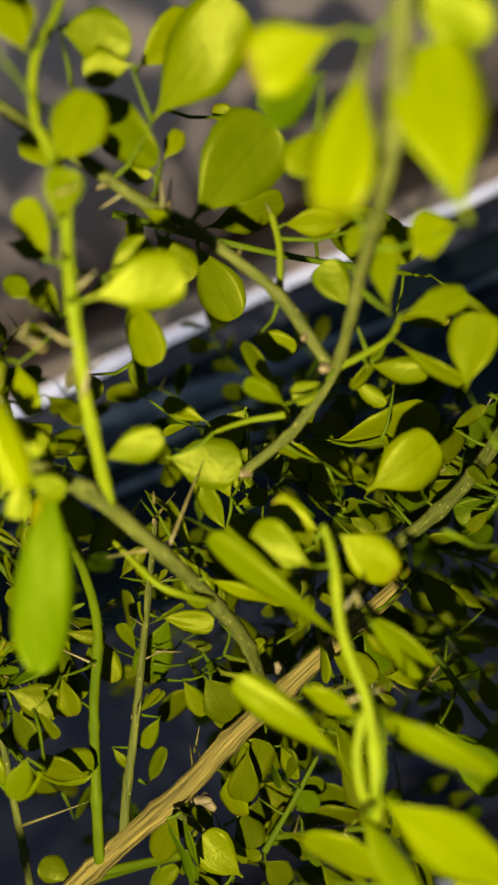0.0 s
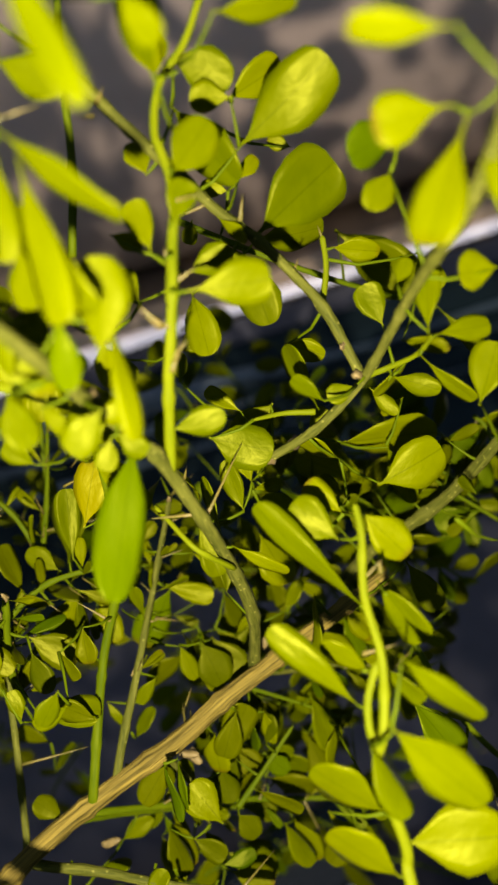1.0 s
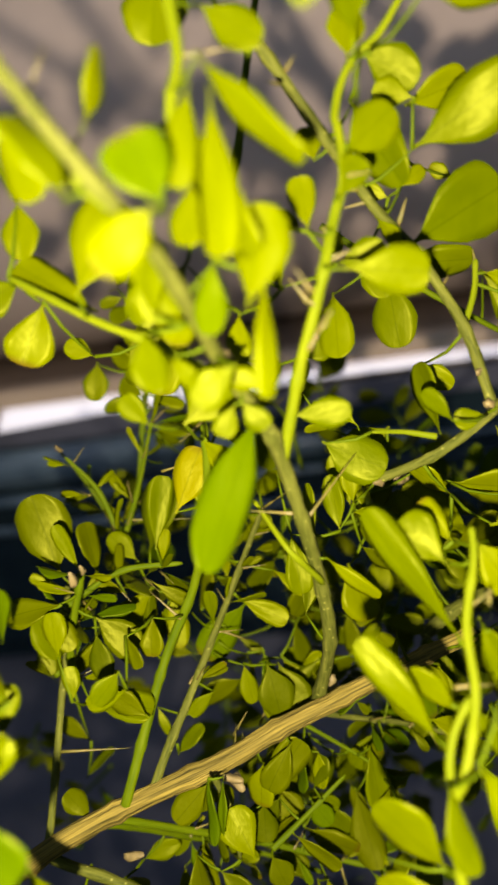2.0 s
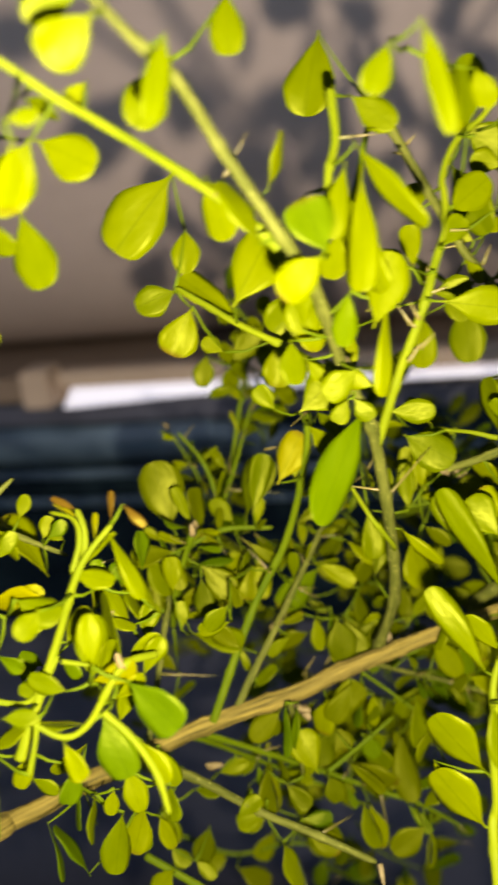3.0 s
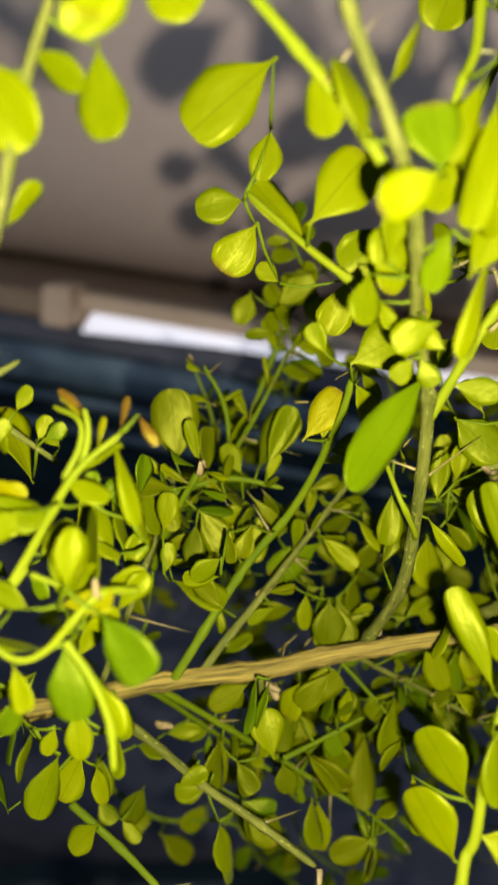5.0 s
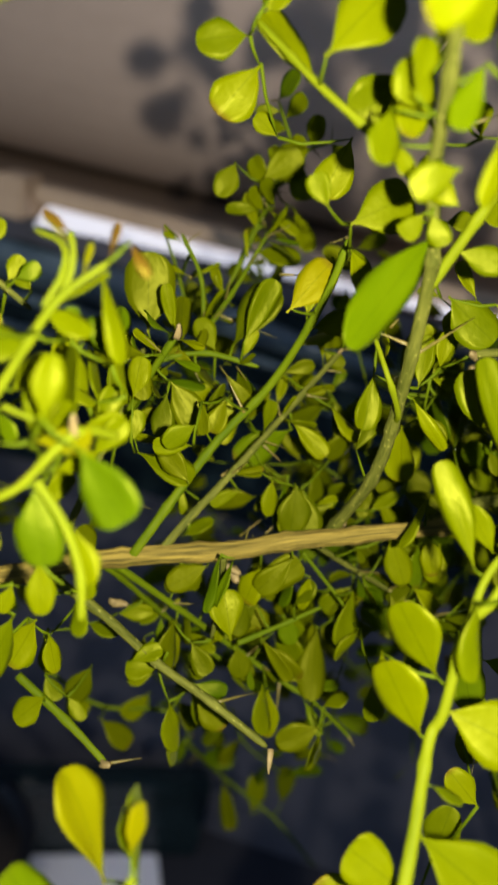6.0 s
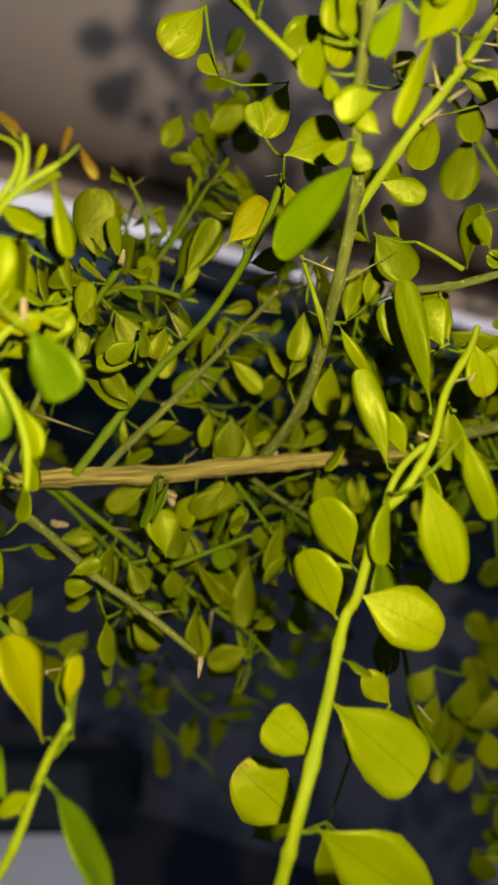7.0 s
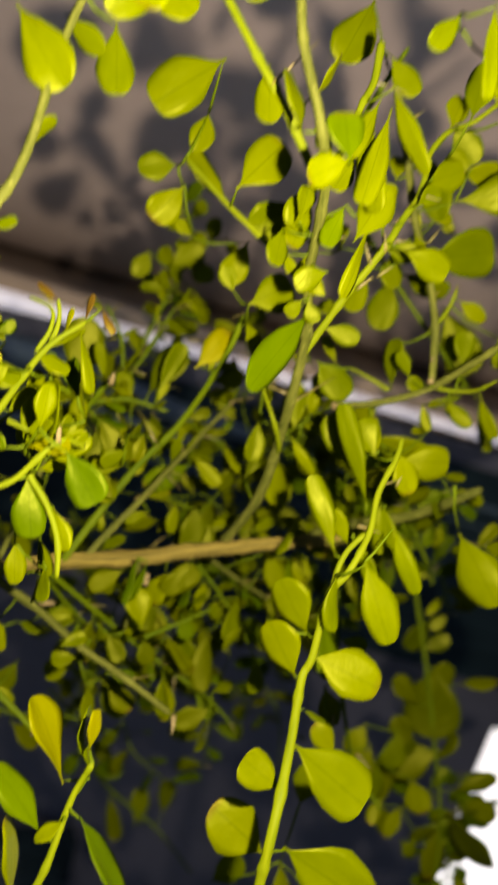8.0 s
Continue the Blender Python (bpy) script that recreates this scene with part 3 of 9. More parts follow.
leaf(b_shoot, (-0.0447, 0.1192, 1.1826), (-0.0119, 0.1155, 1.1674), (0.1937, -0.7696, 0.6084), 0.64, 3)
leaf(b_near_f, (-0.1744, 0.1288, 1.2992), (-0.1607, 0.1302, 1.2954), (0.2815, -0.3556, 0.8912), 0.52, 0)
leaf(b_hook, (-0.0331, 0.244, 1.3008), (-0.0369, 0.2531, 1.3241), (-0.7911, -0.6025, 0.1054), 0.52, 3)
petiole(b_shoot, (-0.0363, 0.1798, 1.2606), (-0.0375, 0.1799, 1.2636))
leaf(b_shoot, (-0.0366, 0.1795, 1.2622), (-0.06, 0.1903, 1.2988), (-0.396, -0.9181, 0.0191), 0.24, 2)
petiole(b_far_spray, (0.0863, 0.3606, 1.0633), (0.0859, 0.3594, 1.0646))
leaf(b_far_spray, (0.0857, 0.3591, 1.0638), (0.092, 0.3657, 1.0842), (-0.4877, -0.7743, 0.4032), 0.68, 3)
petiole(b_arm, (-0.1341, 0.1068, 1.4582), (-0.1343, 0.1049, 1.4578))
leaf(b_arm, (-0.1338, 0.1051, 1.458), (-0.1479, 0.1005, 1.4533), (0.3916, -0.8503, -0.3517), 0.57, 6)
petiole(b_bough, (-0.0446, 0.246, 1.3749), (-0.0455, 0.2447, 1.3736))
leaf(b_bough, (-0.0458, 0.2448, 1.374), (-0.0389, 0.242, 1.3641), (-0.6448, -0.7254, -0.2411), 0.52, 6)
petiole(b_shoot_left, (-0.0757, 0.1984, 1.3267), (-0.0747, 0.2004, 1.3265))
leaf(b_shoot_left, (-0.0755, 0.2003, 1.3267), (-0.0589, 0.2013, 1.3257), (0.1301, -0.9817, 0.139), 0.55, 0)
petiole(b_far_spray, (0.0776, 0.3666, 1.0836), (0.077, 0.3653, 1.0838))
leaf(b_far_spray, (0.0767, 0.365, 1.0828), (0.0848, 0.373, 1.1073), (-0.3347, -0.858, 0.3896), 0.68, 6)
petiole(b_shoot_left, (-0.0553, 0.196, 1.3833), (-0.054, 0.1945, 1.3841))
leaf(b_shoot_left, (-0.0543, 0.1943, 1.3837), (-0.0475, 0.1992, 1.3923), (0.4366, -0.8836, 0.1691), 0.74, 3)
petiole(b_sprig, (0.0044, 0.2307, 1.3164), (0.0033, 0.2295, 1.3147))
leaf(b_sprig, (0.0028, 0.2297, 1.3154), (0.0155, 0.2239, 1.2959), (-0.6376, -0.745, -0.1959), 0.36, 7)
petiole(b_shoot, (-0.046, 0.1386, 1.199), (-0.049, 0.1395, 1.1992))
leaf(b_shoot, (-0.0483, 0.1392, 1.1985), (-0.0646, 0.1454, 1.2155), (-0.5, -0.85, 0.1), 0.73, 0)
petiole(b_shoot, (-0.0457, 0.129, 1.1915), (-0.0432, 0.1281, 1.1923))
leaf(b_shoot, (-0.0436, 0.1281, 1.1924), (-0.0334, 0.128, 1.19), (0.2269, 0.0115, 0.9738), 0.52, 0)
petiole(b_front_left, (-0.1883, 0.0975, 1.3421), (-0.1858, 0.0976, 1.3411))
leaf(b_front_left, (-0.186, 0.0975, 1.3409), (-0.1804, 0.1001, 1.3454), (0.4294, -0.903, -0.0135), 0.57, 1)
petiole(b_near_shoot, (-0.1801, 0.123, 1.2782), (-0.1777, 0.1239, 1.2771))
leaf(b_near_shoot, (-0.178, 0.1237, 1.2767), (-0.1701, 0.1287, 1.2871), (0.6729, -0.7199, -0.1702), 0.52, 4)
petiole(b_cross, (-0.1071, 0.2431, 1.1441), (-0.1055, 0.2406, 1.1439))
leaf(b_cross, (-0.1061, 0.2406, 1.1445), (-0.0894, 0.2387, 1.129), (0.1832, -0.9323, 0.3118), 0.57, 3)
petiole(b_right_top, (-0.0606, 0.306, 1.3643), (-0.059, 0.305, 1.366))
leaf(b_right_top, (-0.0588, 0.3052, 1.3663), (-0.0625, 0.3011, 1.3584), (0.4209, -0.8712, 0.2529), 0.68, 2)
petiole(b_upright, (-0.0155, 0.2646, 1.3492), (-0.0124, 0.2629, 1.3489))
leaf(b_upright, (-0.013, 0.2629, 1.3492), (0.0026, 0.2631, 1.3424), (-0.0584, -0.9843, -0.1667), 0.52, 1)
petiole(b_near_shoot, (-0.176, 0.1247, 1.288), (-0.1786, 0.1267, 1.2887))
leaf(b_near_shoot, (-0.178, 0.1269, 1.2889), (-0.1925, 0.1221, 1.2836), (0.0588, -0.8209, 0.5681), 0.70, 6)
petiole(b_arm, (-0.0845, 0.1878, 1.3342), (-0.0838, 0.1844, 1.331))
leaf(b_arm, (-0.0832, 0.1855, 1.3323), (-0.0989, 0.1581, 1.3009), (0.475, -0.7665, 0.4323), 0.32, 4, leaf_fresh)
petiole(b_link, (-0.1824, 0.2589, 1.2436), (-0.1848, 0.2595, 1.2448))
leaf(b_link, (-0.1849, 0.2599, 1.2455), (-0.184, 0.2519, 1.2276), (0.2627, -0.8767, 0.403), 0.57, 6)
petiole(b_link, (-0.1673, 0.2632, 1.2502), (-0.1694, 0.2648, 1.2532))
leaf(b_link, (-0.1692, 0.2644, 1.2524), (-0.1738, 0.2729, 1.2723), (0.9347, -0.1916, 0.2994), 0.52, 3)
petiole(b_shoot, (-0.0438, 0.1568, 1.2458), (-0.0464, 0.1596, 1.2458))
leaf(b_shoot, (-0.0457, 0.1592, 1.2447), (-0.0641, 0.1673, 1.2723), (-0.0556, -0.9682, 0.244), 0.29, 2)
petiole(b_low_f, (-0.0732, 0.2696, 1.1518), (-0.0753, 0.2696, 1.1488))
leaf(b_low_f, (-0.0757, 0.2697, 1.1494), (-0.0679, 0.2667, 1.136), (0.0006, -0.9766, 0.2152), 0.68, 3)
petiole(b_stem_a, (-0.1179, 0.2453, 1.2812), (-0.1195, 0.2483, 1.2839))
leaf(b_stem_a, (-0.1194, 0.248, 1.2831), (-0.121, 0.2552, 1.3018), (0.1988, -0.9092, 0.3657), 0.55, 0)
petiole(b_arm, (-0.086, 0.1835, 1.34), (-0.0855, 0.1805, 1.3376))
leaf(b_arm, (-0.0858, 0.1806, 1.3379), (-0.08, 0.1791, 1.3302), (0.0158, -0.9805, 0.196), 0.72, 2)
petiole(b_far_spray, (0.0916, 0.3569, 1.0506), (0.0942, 0.3566, 1.0498))
leaf(b_far_spray, (0.0954, 0.3568, 1.0506), (0.0653, 0.3514, 1.0305), (-0.3216, -0.6742, 0.6648), 0.68, 0)
petiole(b_back_low, (-0.2086, 0.3125, 1.0248), (-0.2095, 0.3108, 1.0211))
leaf(b_back_low, (-0.2101, 0.3109, 1.0214), (-0.1957, 0.3082, 1.0126), (0.211, -0.7891, 0.577), 0.68, 6)
petiole(b_arm, (-0.0902, 0.1640, 1.3627), (-0.0976, 0.1556, 1.3665))
leaf(b_arm, (-0.0976, 0.1554, 1.3659), (-0.0973, 0.1601, 1.3798), (0.5489, -0.7959, 0.2555), 0.52, 5)
petiole(b_arm, (-0.0893, 0.1735, 1.353), (-0.0821, 0.1614, 1.3518))
leaf(b_arm, (-0.0817, 0.1616, 1.3521), (-0.0924, 0.1574, 1.3445), (0.2708, -0.9517, 0.1445), 0.72, 2)
petiole(b_arm, (-0.0786, 0.2205, 1.273), (-0.0739, 0.2202, 1.2716))
leaf(b_arm, (-0.0745, 0.2203, 1.2722), (-0.0592, 0.2169, 1.257), (-0.2193, -0.9757, -0.0029), 0.28, 2)
petiole(b_arm, (-0.0858, 0.1806, 1.3379), (-0.0879, 0.18, 1.3374))
leaf(b_arm, (-0.0877, 0.1801, 1.3377), (-0.0921, 0.1767, 1.3302), (0.1741, -0.9324, 0.3168), 0.72, 3)
petiole(b_low_b, (-0.1446, 0.2461, 1.1419), (-0.1438, 0.2421, 1.1388))
leaf(b_low_b, (-0.1438, 0.2424, 1.1397), (-0.1431, 0.2349, 1.117), (0.0271, -0.9495, 0.3126), 0.57, 4)
petiole(b_far_spray, (0.1065, 0.3455, 1.0121), (0.1125, 0.3453, 1.0114))
leaf(b_far_spray, (0.111, 0.3456, 1.0125), (0.1488, 0.3368, 0.9838), (-0.046, -0.9707, 0.236), 0.71, 1)
petiole(b_cross, (-0.0968, 0.2505, 1.1492), (-0.0992, 0.2542, 1.1489))
leaf(b_cross, (-0.0994, 0.2543, 1.1494), (-0.0926, 0.2518, 1.1378), (0.308, -0.8752, 0.3731), 0.68, 0, leaf_deep)
petiole(b_stem_b, (-0.1192, 0.275, 1.2341), (-0.1176, 0.2775, 1.2297))
leaf(b_stem_b, (-0.1184, 0.2776, 1.2301), (-0.1, 0.2772, 1.2184), (0.3542, -0.7389, 0.5732), 0.52, 3)
petiole(b_left_twig, (-0.2022, 0.1804, 1.2824), (-0.2008, 0.1835, 1.286))
leaf(b_left_twig, (-0.2005, 0.1835, 1.2857), (-0.2074, 0.1841, 1.2915), (0.1511, -0.9495, 0.2751), 0.68, 5)
petiole(b_stem_b, (-0.1204, 0.288, 1.2262), (-0.1184, 0.2884, 1.2215))
leaf(b_stem_b, (-0.1177, 0.2889, 1.2222), (-0.1372, 0.277, 1.2033), (0.0404, -0.8643, 0.5013), 0.70, 2, leaf_deep)
petiole(b_near_low, (-0.1168, 0.0716, 1.1641), (-0.1167, 0.0668, 1.1656))
leaf(b_near_low, (-0.1164, 0.0669, 1.1659), (-0.124, 0.0634, 1.1585), (-0.4514, -0.5338, 0.715), 0.52, 1)
petiole(b_cross, (-0.1149, 0.2375, 1.1404), (-0.1143, 0.2326, 1.1413))
leaf(b_cross, (-0.1145, 0.2327, 1.1418), (-0.1097, 0.2295, 1.1295), (0.2917, -0.8927, 0.3436), 0.75, 1)
petiole(b_right_low, (0.0329, 0.2479, 1.0757), (0.036, 0.2495, 1.0786))
leaf(b_right_low, (0.0361, 0.2497, 1.0792), (0.0323, 0.2428, 1.0646), (-0.3502, -0.8075, 0.4747), 0.82, 6)
petiole(b_near_low, (-0.1175, 0.0681, 1.1556), (-0.1232, 0.0698, 1.1559))
leaf(b_near_low, (-0.1224, 0.0696, 1.1551), (-0.1435, 0.075, 1.1735), (0.6067, -0.219, 0.7642), 0.52, 2, leaf_deep)
petiole(b_low_b, (-0.1493, 0.2432, 1.1458), (-0.1487, 0.2476, 1.1495))
leaf(b_low_b, (-0.149, 0.2473, 1.1489), (-0.1397, 0.2544, 1.1629), (0.1936, -0.9198, 0.3413), 0.71, 2)
petiole(b_left_twig, (-0.2071, 0.1775, 1.2867), (-0.2087, 0.1825, 1.2874))
leaf(b_left_twig, (-0.2088, 0.1823, 1.2871), (-0.2064, 0.1856, 1.2956), (0.3297, -0.9076, 0.2599), 0.68, 0)
petiole(b_right_top, (0.0213, 0.3256, 1.2991), (0.0268, 0.3247, 1.2962))
leaf(b_right_top, (0.0262, 0.325, 1.2973), (0.0425, 0.3166, 1.269), (0.1693, -0.914, 0.3687), 0.40, 8)
petiole(b_near_low, (-0.1129, 0.0762, 1.1829), (-0.1154, 0.0811, 1.1842))
leaf(b_near_low, (-0.1154, 0.0809, 1.1836), (-0.116, 0.0851, 1.1969), (0.8178, -0.5354, 0.2113), 0.52, 2, leaf_yellow)
petiole(b_link, (-0.1487, 0.2664, 1.2531), (-0.1483, 0.2704, 1.2583))
leaf(b_link, (-0.1488, 0.2699, 1.2572), (-0.1376, 0.281, 1.2837), (-0.0645, -0.9113, 0.4068), 0.71, 3)
petiole(b_left_twig, (-0.2071, 0.1775, 1.2867), (-0.2031, 0.1759, 1.2907))
leaf(b_left_twig, (-0.2034, 0.1758, 1.2905), (-0.1969, 0.1788, 1.2958), (0.2766, -0.939, 0.2042), 0.68, 2, leaf_deep)
petiole(b_spine_top, (-0.0878, 0.1666, 1.4078), (-0.0844, 0.1618, 1.4083))
leaf(b_spine_top, (-0.0849, 0.1622, 1.4096), (-0.0737, 0.1506, 1.3769), (-0.6154, -0.7851, 0.0695), 0.34, 2)
petiole(b_shoot_left, (-0.0605, 0.1935, 1.3675), (-0.0551, 0.1901, 1.3665))
leaf(b_shoot_left, (-0.056, 0.19, 1.3667), (-0.0339, 0.1925, 1.3622), (0.1368, -0.9825, 0.1266), 0.60, 8)
petiole(b_left_twig, (-0.2159, 0.1721, 1.2946), (-0.2139, 0.1763, 1.2986))
leaf(b_left_twig, (-0.214, 0.1761, 1.2982), (-0.211, 0.1796, 1.307), (0.2385, -0.9278, 0.2868), 0.57, 0)
petiole(b_far_spray, (0.0699, 0.3718, 1.1014), (0.076, 0.3717, 1.1011))
leaf(b_far_spray, (0.0755, 0.3722, 1.103), (0.0874, 0.3588, 1.0572), (-0.2608, -0.9427, 0.2082), 0.71, 4)
petiole(b_limb, (-0.0147, 0.2389, 1.3102), (-0.0192, 0.2348, 1.3091))
leaf(b_limb, (-0.0187, 0.2349, 1.3091), (-0.0289, 0.2328, 1.309), (0.1775, -0.896, 0.407), 0.68, 5)
petiole(b_stem_a, (-0.1185, 0.2456, 1.2793), (-0.1164, 0.2514, 1.279))
leaf(b_stem_a, (-0.1169, 0.2512, 1.2787), (-0.1033, 0.256, 1.2852), (0.1721, -0.9278, 0.3311), 0.63, 6)
petiole(b_low_b, (-0.1164, 0.2606, 1.12), (-0.1193, 0.2623, 1.115))
leaf(b_low_b, (-0.1198, 0.2624, 1.1153), (-0.1065, 0.2601, 1.1074), (0.2571, -0.7208, 0.6437), 0.72, 5)
petiole(b_low_g, (-0.1511, 0.2598, 1.1266), (-0.1547, 0.2649, 1.128))
leaf(b_low_g, (-0.1543, 0.2651, 1.1283), (-0.1641, 0.26, 1.119), (0.1388, -0.9229, 0.3592), 0.71, 1)
petiole(b_sprig, (0.008, 0.2227, 1.3227), (0.0078, 0.2168, 1.3245))
leaf(b_sprig, (0.0071, 0.2168, 1.3246), (0.0249, 0.2191, 1.3218), (0.1877, -0.8634, 0.4684), 0.46, 8)
petiole(b_far_spray, (0.0569, 0.38, 1.129), (0.0628, 0.3801, 1.1295))
leaf(b_far_spray, (0.0631, 0.3803, 1.1304), (0.0537, 0.3741, 1.1084), (-0.158, -0.9298, 0.3324), 0.68, 1)
petiole(b_bough, (-0.0357, 0.2478, 1.3619), (-0.0344, 0.2547, 1.3632))
leaf(b_bough, (-0.0356, 0.2542, 1.3627), (-0.0046, 0.2658, 1.3757), (0.3308, -0.9421, 0.0547), 0.70, 3)
petiole(b_arm, (-0.0987, 0.1345, 1.3972), (-0.1049, 0.1348, 1.395))
leaf(b_arm, (-0.1045, 0.1346, 1.3942), (-0.1139, 0.1391, 1.4133), (0.7577, -0.4439, 0.4785), 0.52, 2)
petiole(b_arm_spray, (-0.1224, 0.1503, 1.4108), (-0.1222, 0.1557, 1.4134))
leaf(b_arm_spray, (-0.1225, 0.156, 1.4142), (-0.1168, 0.1508, 1.3954), (-0.1264, -0.9653, 0.2285), 0.52, 4)
petiole(b_near_low, (-0.1229, 0.0578, 1.1311), (-0.1264, 0.0639, 1.1311))
leaf(b_near_low, (-0.1261, 0.0635, 1.13), (-0.1339, 0.0725, 1.1583), (0.9632, -0.0033, 0.2688), 0.52, 2)
petiole(b_low_c, (-0.1807, 0.1913, 1.1205), (-0.1797, 0.1877, 1.1256))
leaf(b_low_c, (-0.1793, 0.1879, 1.1261), (-0.1882, 0.1823, 1.1145), (-0.1841, -0.8223, 0.5384), 0.71, 6)
petiole(b_bough, (-0.0565, 0.2406, 1.3969), (-0.0617, 0.2388, 1.3934))
leaf(b_bough, (-0.0617, 0.2387, 1.393), (-0.0633, 0.2427, 1.4034), (0.3128, -0.8663, 0.3894), 0.75, 0)
petiole(b_far_spray, (0.0797, 0.3651, 1.0785), (0.0729, 0.3644, 1.0759))
leaf(b_far_spray, (0.0738, 0.3643, 1.0754), (0.0517, 0.3683, 1.0885), (0.0699, -0.9134, 0.4011), 0.68, 5)
petiole(b_near_low, (-0.1166, 0.0726, 1.1666), (-0.1108, 0.0678, 1.1672))
leaf(b_near_low, (-0.1117, 0.0681, 1.1681), (-0.0889, 0.0603, 1.1457), (0.7086, 0.0492, 0.7039), 0.52, 1, leaf_deep)
petiole(b_shoot_left, (-0.051, 0.2014, 1.3962), (-0.0519, 0.2078, 1.3938))
leaf(b_shoot_left, (-0.0524, 0.2075, 1.3934), (-0.0376, 0.2149, 1.4038), (0.3149, -0.9265, 0.2062), 0.66, 0)
petiole(b_shoot, (-0.0445, 0.1443, 1.2144), (-0.0485, 0.1503, 1.2133))
leaf(b_shoot, (-0.0478, 0.15, 1.2126), (-0.0646, 0.1561, 1.2295), (-0.5, -0.85, 0.1), 0.71, 0)
petiole(b_shoot_left, (-0.042, 0.2156, 1.4178), (-0.0481, 0.219, 1.4183))
leaf(b_shoot_left, (-0.0482, 0.2187, 1.4177), (-0.0466, 0.225, 1.4318), (0.3136, -0.88, 0.3567), 0.68, 1)
petiole(b_spine_top, (-0.0878, 0.1623, 1.3969), (-0.0843, 0.1676, 1.3944))
leaf(b_spine_top, (-0.0841, 0.1678, 1.395), (-0.0889, 0.1619, 1.3802), (-0.045, -0.9231, 0.382), 0.57, 6)
petiole(b_front_left, (-0.1811, 0.1204, 1.4086), (-0.1855, 0.1253, 1.4075))
leaf(b_front_left, (-0.1861, 0.1253, 1.4078), (-0.1718, 0.1255, 1.4001), (0.3304, -0.7401, 0.5857), 0.52, 0)
petiole(b_arm, (-0.0902, 0.1637, 1.3634), (-0.1027, 0.1631, 1.3621))
leaf(b_arm, (-0.1028, 0.1634, 1.3626), (-0.1015, 0.1581, 1.3489), (0.4971, -0.7934, 0.3513), 0.66, 0)
petiole(b_shoot, (-0.0451, 0.0928, 1.1553), (-0.0377, 0.0969, 1.1539))
leaf(b_shoot, (-0.0393, 0.097, 1.1544), (-0.0012, 0.0938, 1.1421), (0.0359, -0.9331, 0.3578), 0.57, 1)
petiole(b_low_e, (-0.0696, 0.2826, 1.164), (-0.068, 0.2754, 1.162))
leaf(b_low_e, (-0.0677, 0.2756, 1.1624), (-0.0748, 0.2704, 1.151), (-0.1867, -0.8443, 0.5023), 0.68, 0)
petiole(b_main, (-0.1033, 0.2434, 1.1918), (-0.1015, 0.244, 1.184))
leaf(b_main, (-0.1011, 0.2443, 1.1846), (-0.1121, 0.2367, 1.1684), (-0.1791, -0.8392, 0.5135), 0.63, 5)
petiole(b_arm, (-0.0863, 0.1828, 1.341), (-0.0794, 0.1803, 1.3415))
leaf(b_arm, (-0.0791, 0.1803, 1.3414), (-0.0875, 0.18, 1.3447), (0.1041, -0.9775, 0.1835), 0.75, 6)
petiole(b_arm, (-0.1242, 0.1135, 1.4448), (-0.1179, 0.1104, 1.4469))
leaf(b_arm, (-0.1177, 0.1107, 1.4477), (-0.1222, 0.1035, 1.4282), (0.6809, -0.7238, 0.1118), 0.36, 1)
petiole(b_spine_top, (-0.0878, 0.1666, 1.4078), (-0.095, 0.1694, 1.4061))
leaf(b_spine_top, (-0.0948, 0.1696, 1.4065), (-0.0997, 0.1649, 1.3955), (0.4316, -0.8838, 0.1803), 0.52, 6)
petiole(b_down, (-0.1269, 0.2214, 1.189), (-0.1274, 0.2148, 1.1925))
leaf(b_down, (-0.1275, 0.2151, 1.1934), (-0.1269, 0.2062, 1.1721), (-0.475, -0.8168, 0.3275), 0.24, 4, leaf_deep)
petiole(b_stem_c, (-0.1722, 0.2428, 1.2503), (-0.1649, 0.2416, 1.2462))
leaf(b_stem_c, (-0.1654, 0.2417, 1.2468), (-0.1516, 0.2398, 1.2328), (0.1074, -0.9645, 0.2411), 0.68, 3)
petiole(b_main, (-0.177, 0.2186, 1.1718), (-0.1799, 0.2257, 1.17))
leaf(b_main, (-0.1796, 0.2256, 1.1696), (-0.1886, 0.2283, 1.1801), (0.568, -0.5378, 0.623), 0.68, 6)
petiole(b_sprig, (-0.0065, 0.2417, 1.3092), (-0.0053, 0.2473, 1.3034))
leaf(b_sprig, (-0.0059, 0.2473, 1.3037), (0.0091, 0.2461, 1.2939), (0.0704, -0.9717, 0.2254), 0.55, 6)
petiole(b_stem_a, (-0.1432, 0.2437, 1.2245), (-0.149, 0.2491, 1.227))
leaf(b_stem_a, (-0.1491, 0.2488, 1.2262), (-0.1468, 0.256, 1.2465), (0.4482, -0.8567, 0.2554), 0.52, 6)
petiole(b_right_limb, (-0.0041, 0.2842, 1.2251), (-0.0082, 0.286, 1.232))
leaf(b_right_limb, (-0.0086, 0.2858, 1.2317), (0.0012, 0.291, 1.2394), (0.1816, -0.9064, 0.3813), 0.75, 4)
petiole(b_down, (-0.1275, 0.2151, 1.1934), (-0.1221, 0.216, 1.193))
leaf(b_down, (-0.122, 0.2163, 1.1937), (-0.1245, 0.2078, 1.1748), (-0.7103, -0.6023, 0.3643), 0.24, 1, leaf_deep)
petiole(b_shoot, (-0.0416, 0.162, 1.2546), (-0.0362, 0.1666, 1.2499))
leaf(b_shoot, (-0.0365, 0.1668, 1.2504), (-0.0278, 0.163, 1.2374), (-0.428, -0.9035, -0.0228), 0.48, 3)
petiole(b_limb, (0.0003, 0.2128, 1.3371), (0.0006, 0.2189, 1.3431))
leaf(b_limb, (0.0004, 0.2188, 1.3429), (0.0061, 0.2222, 1.3485), (0.0492, -0.868, 0.494), 0.63, 0)
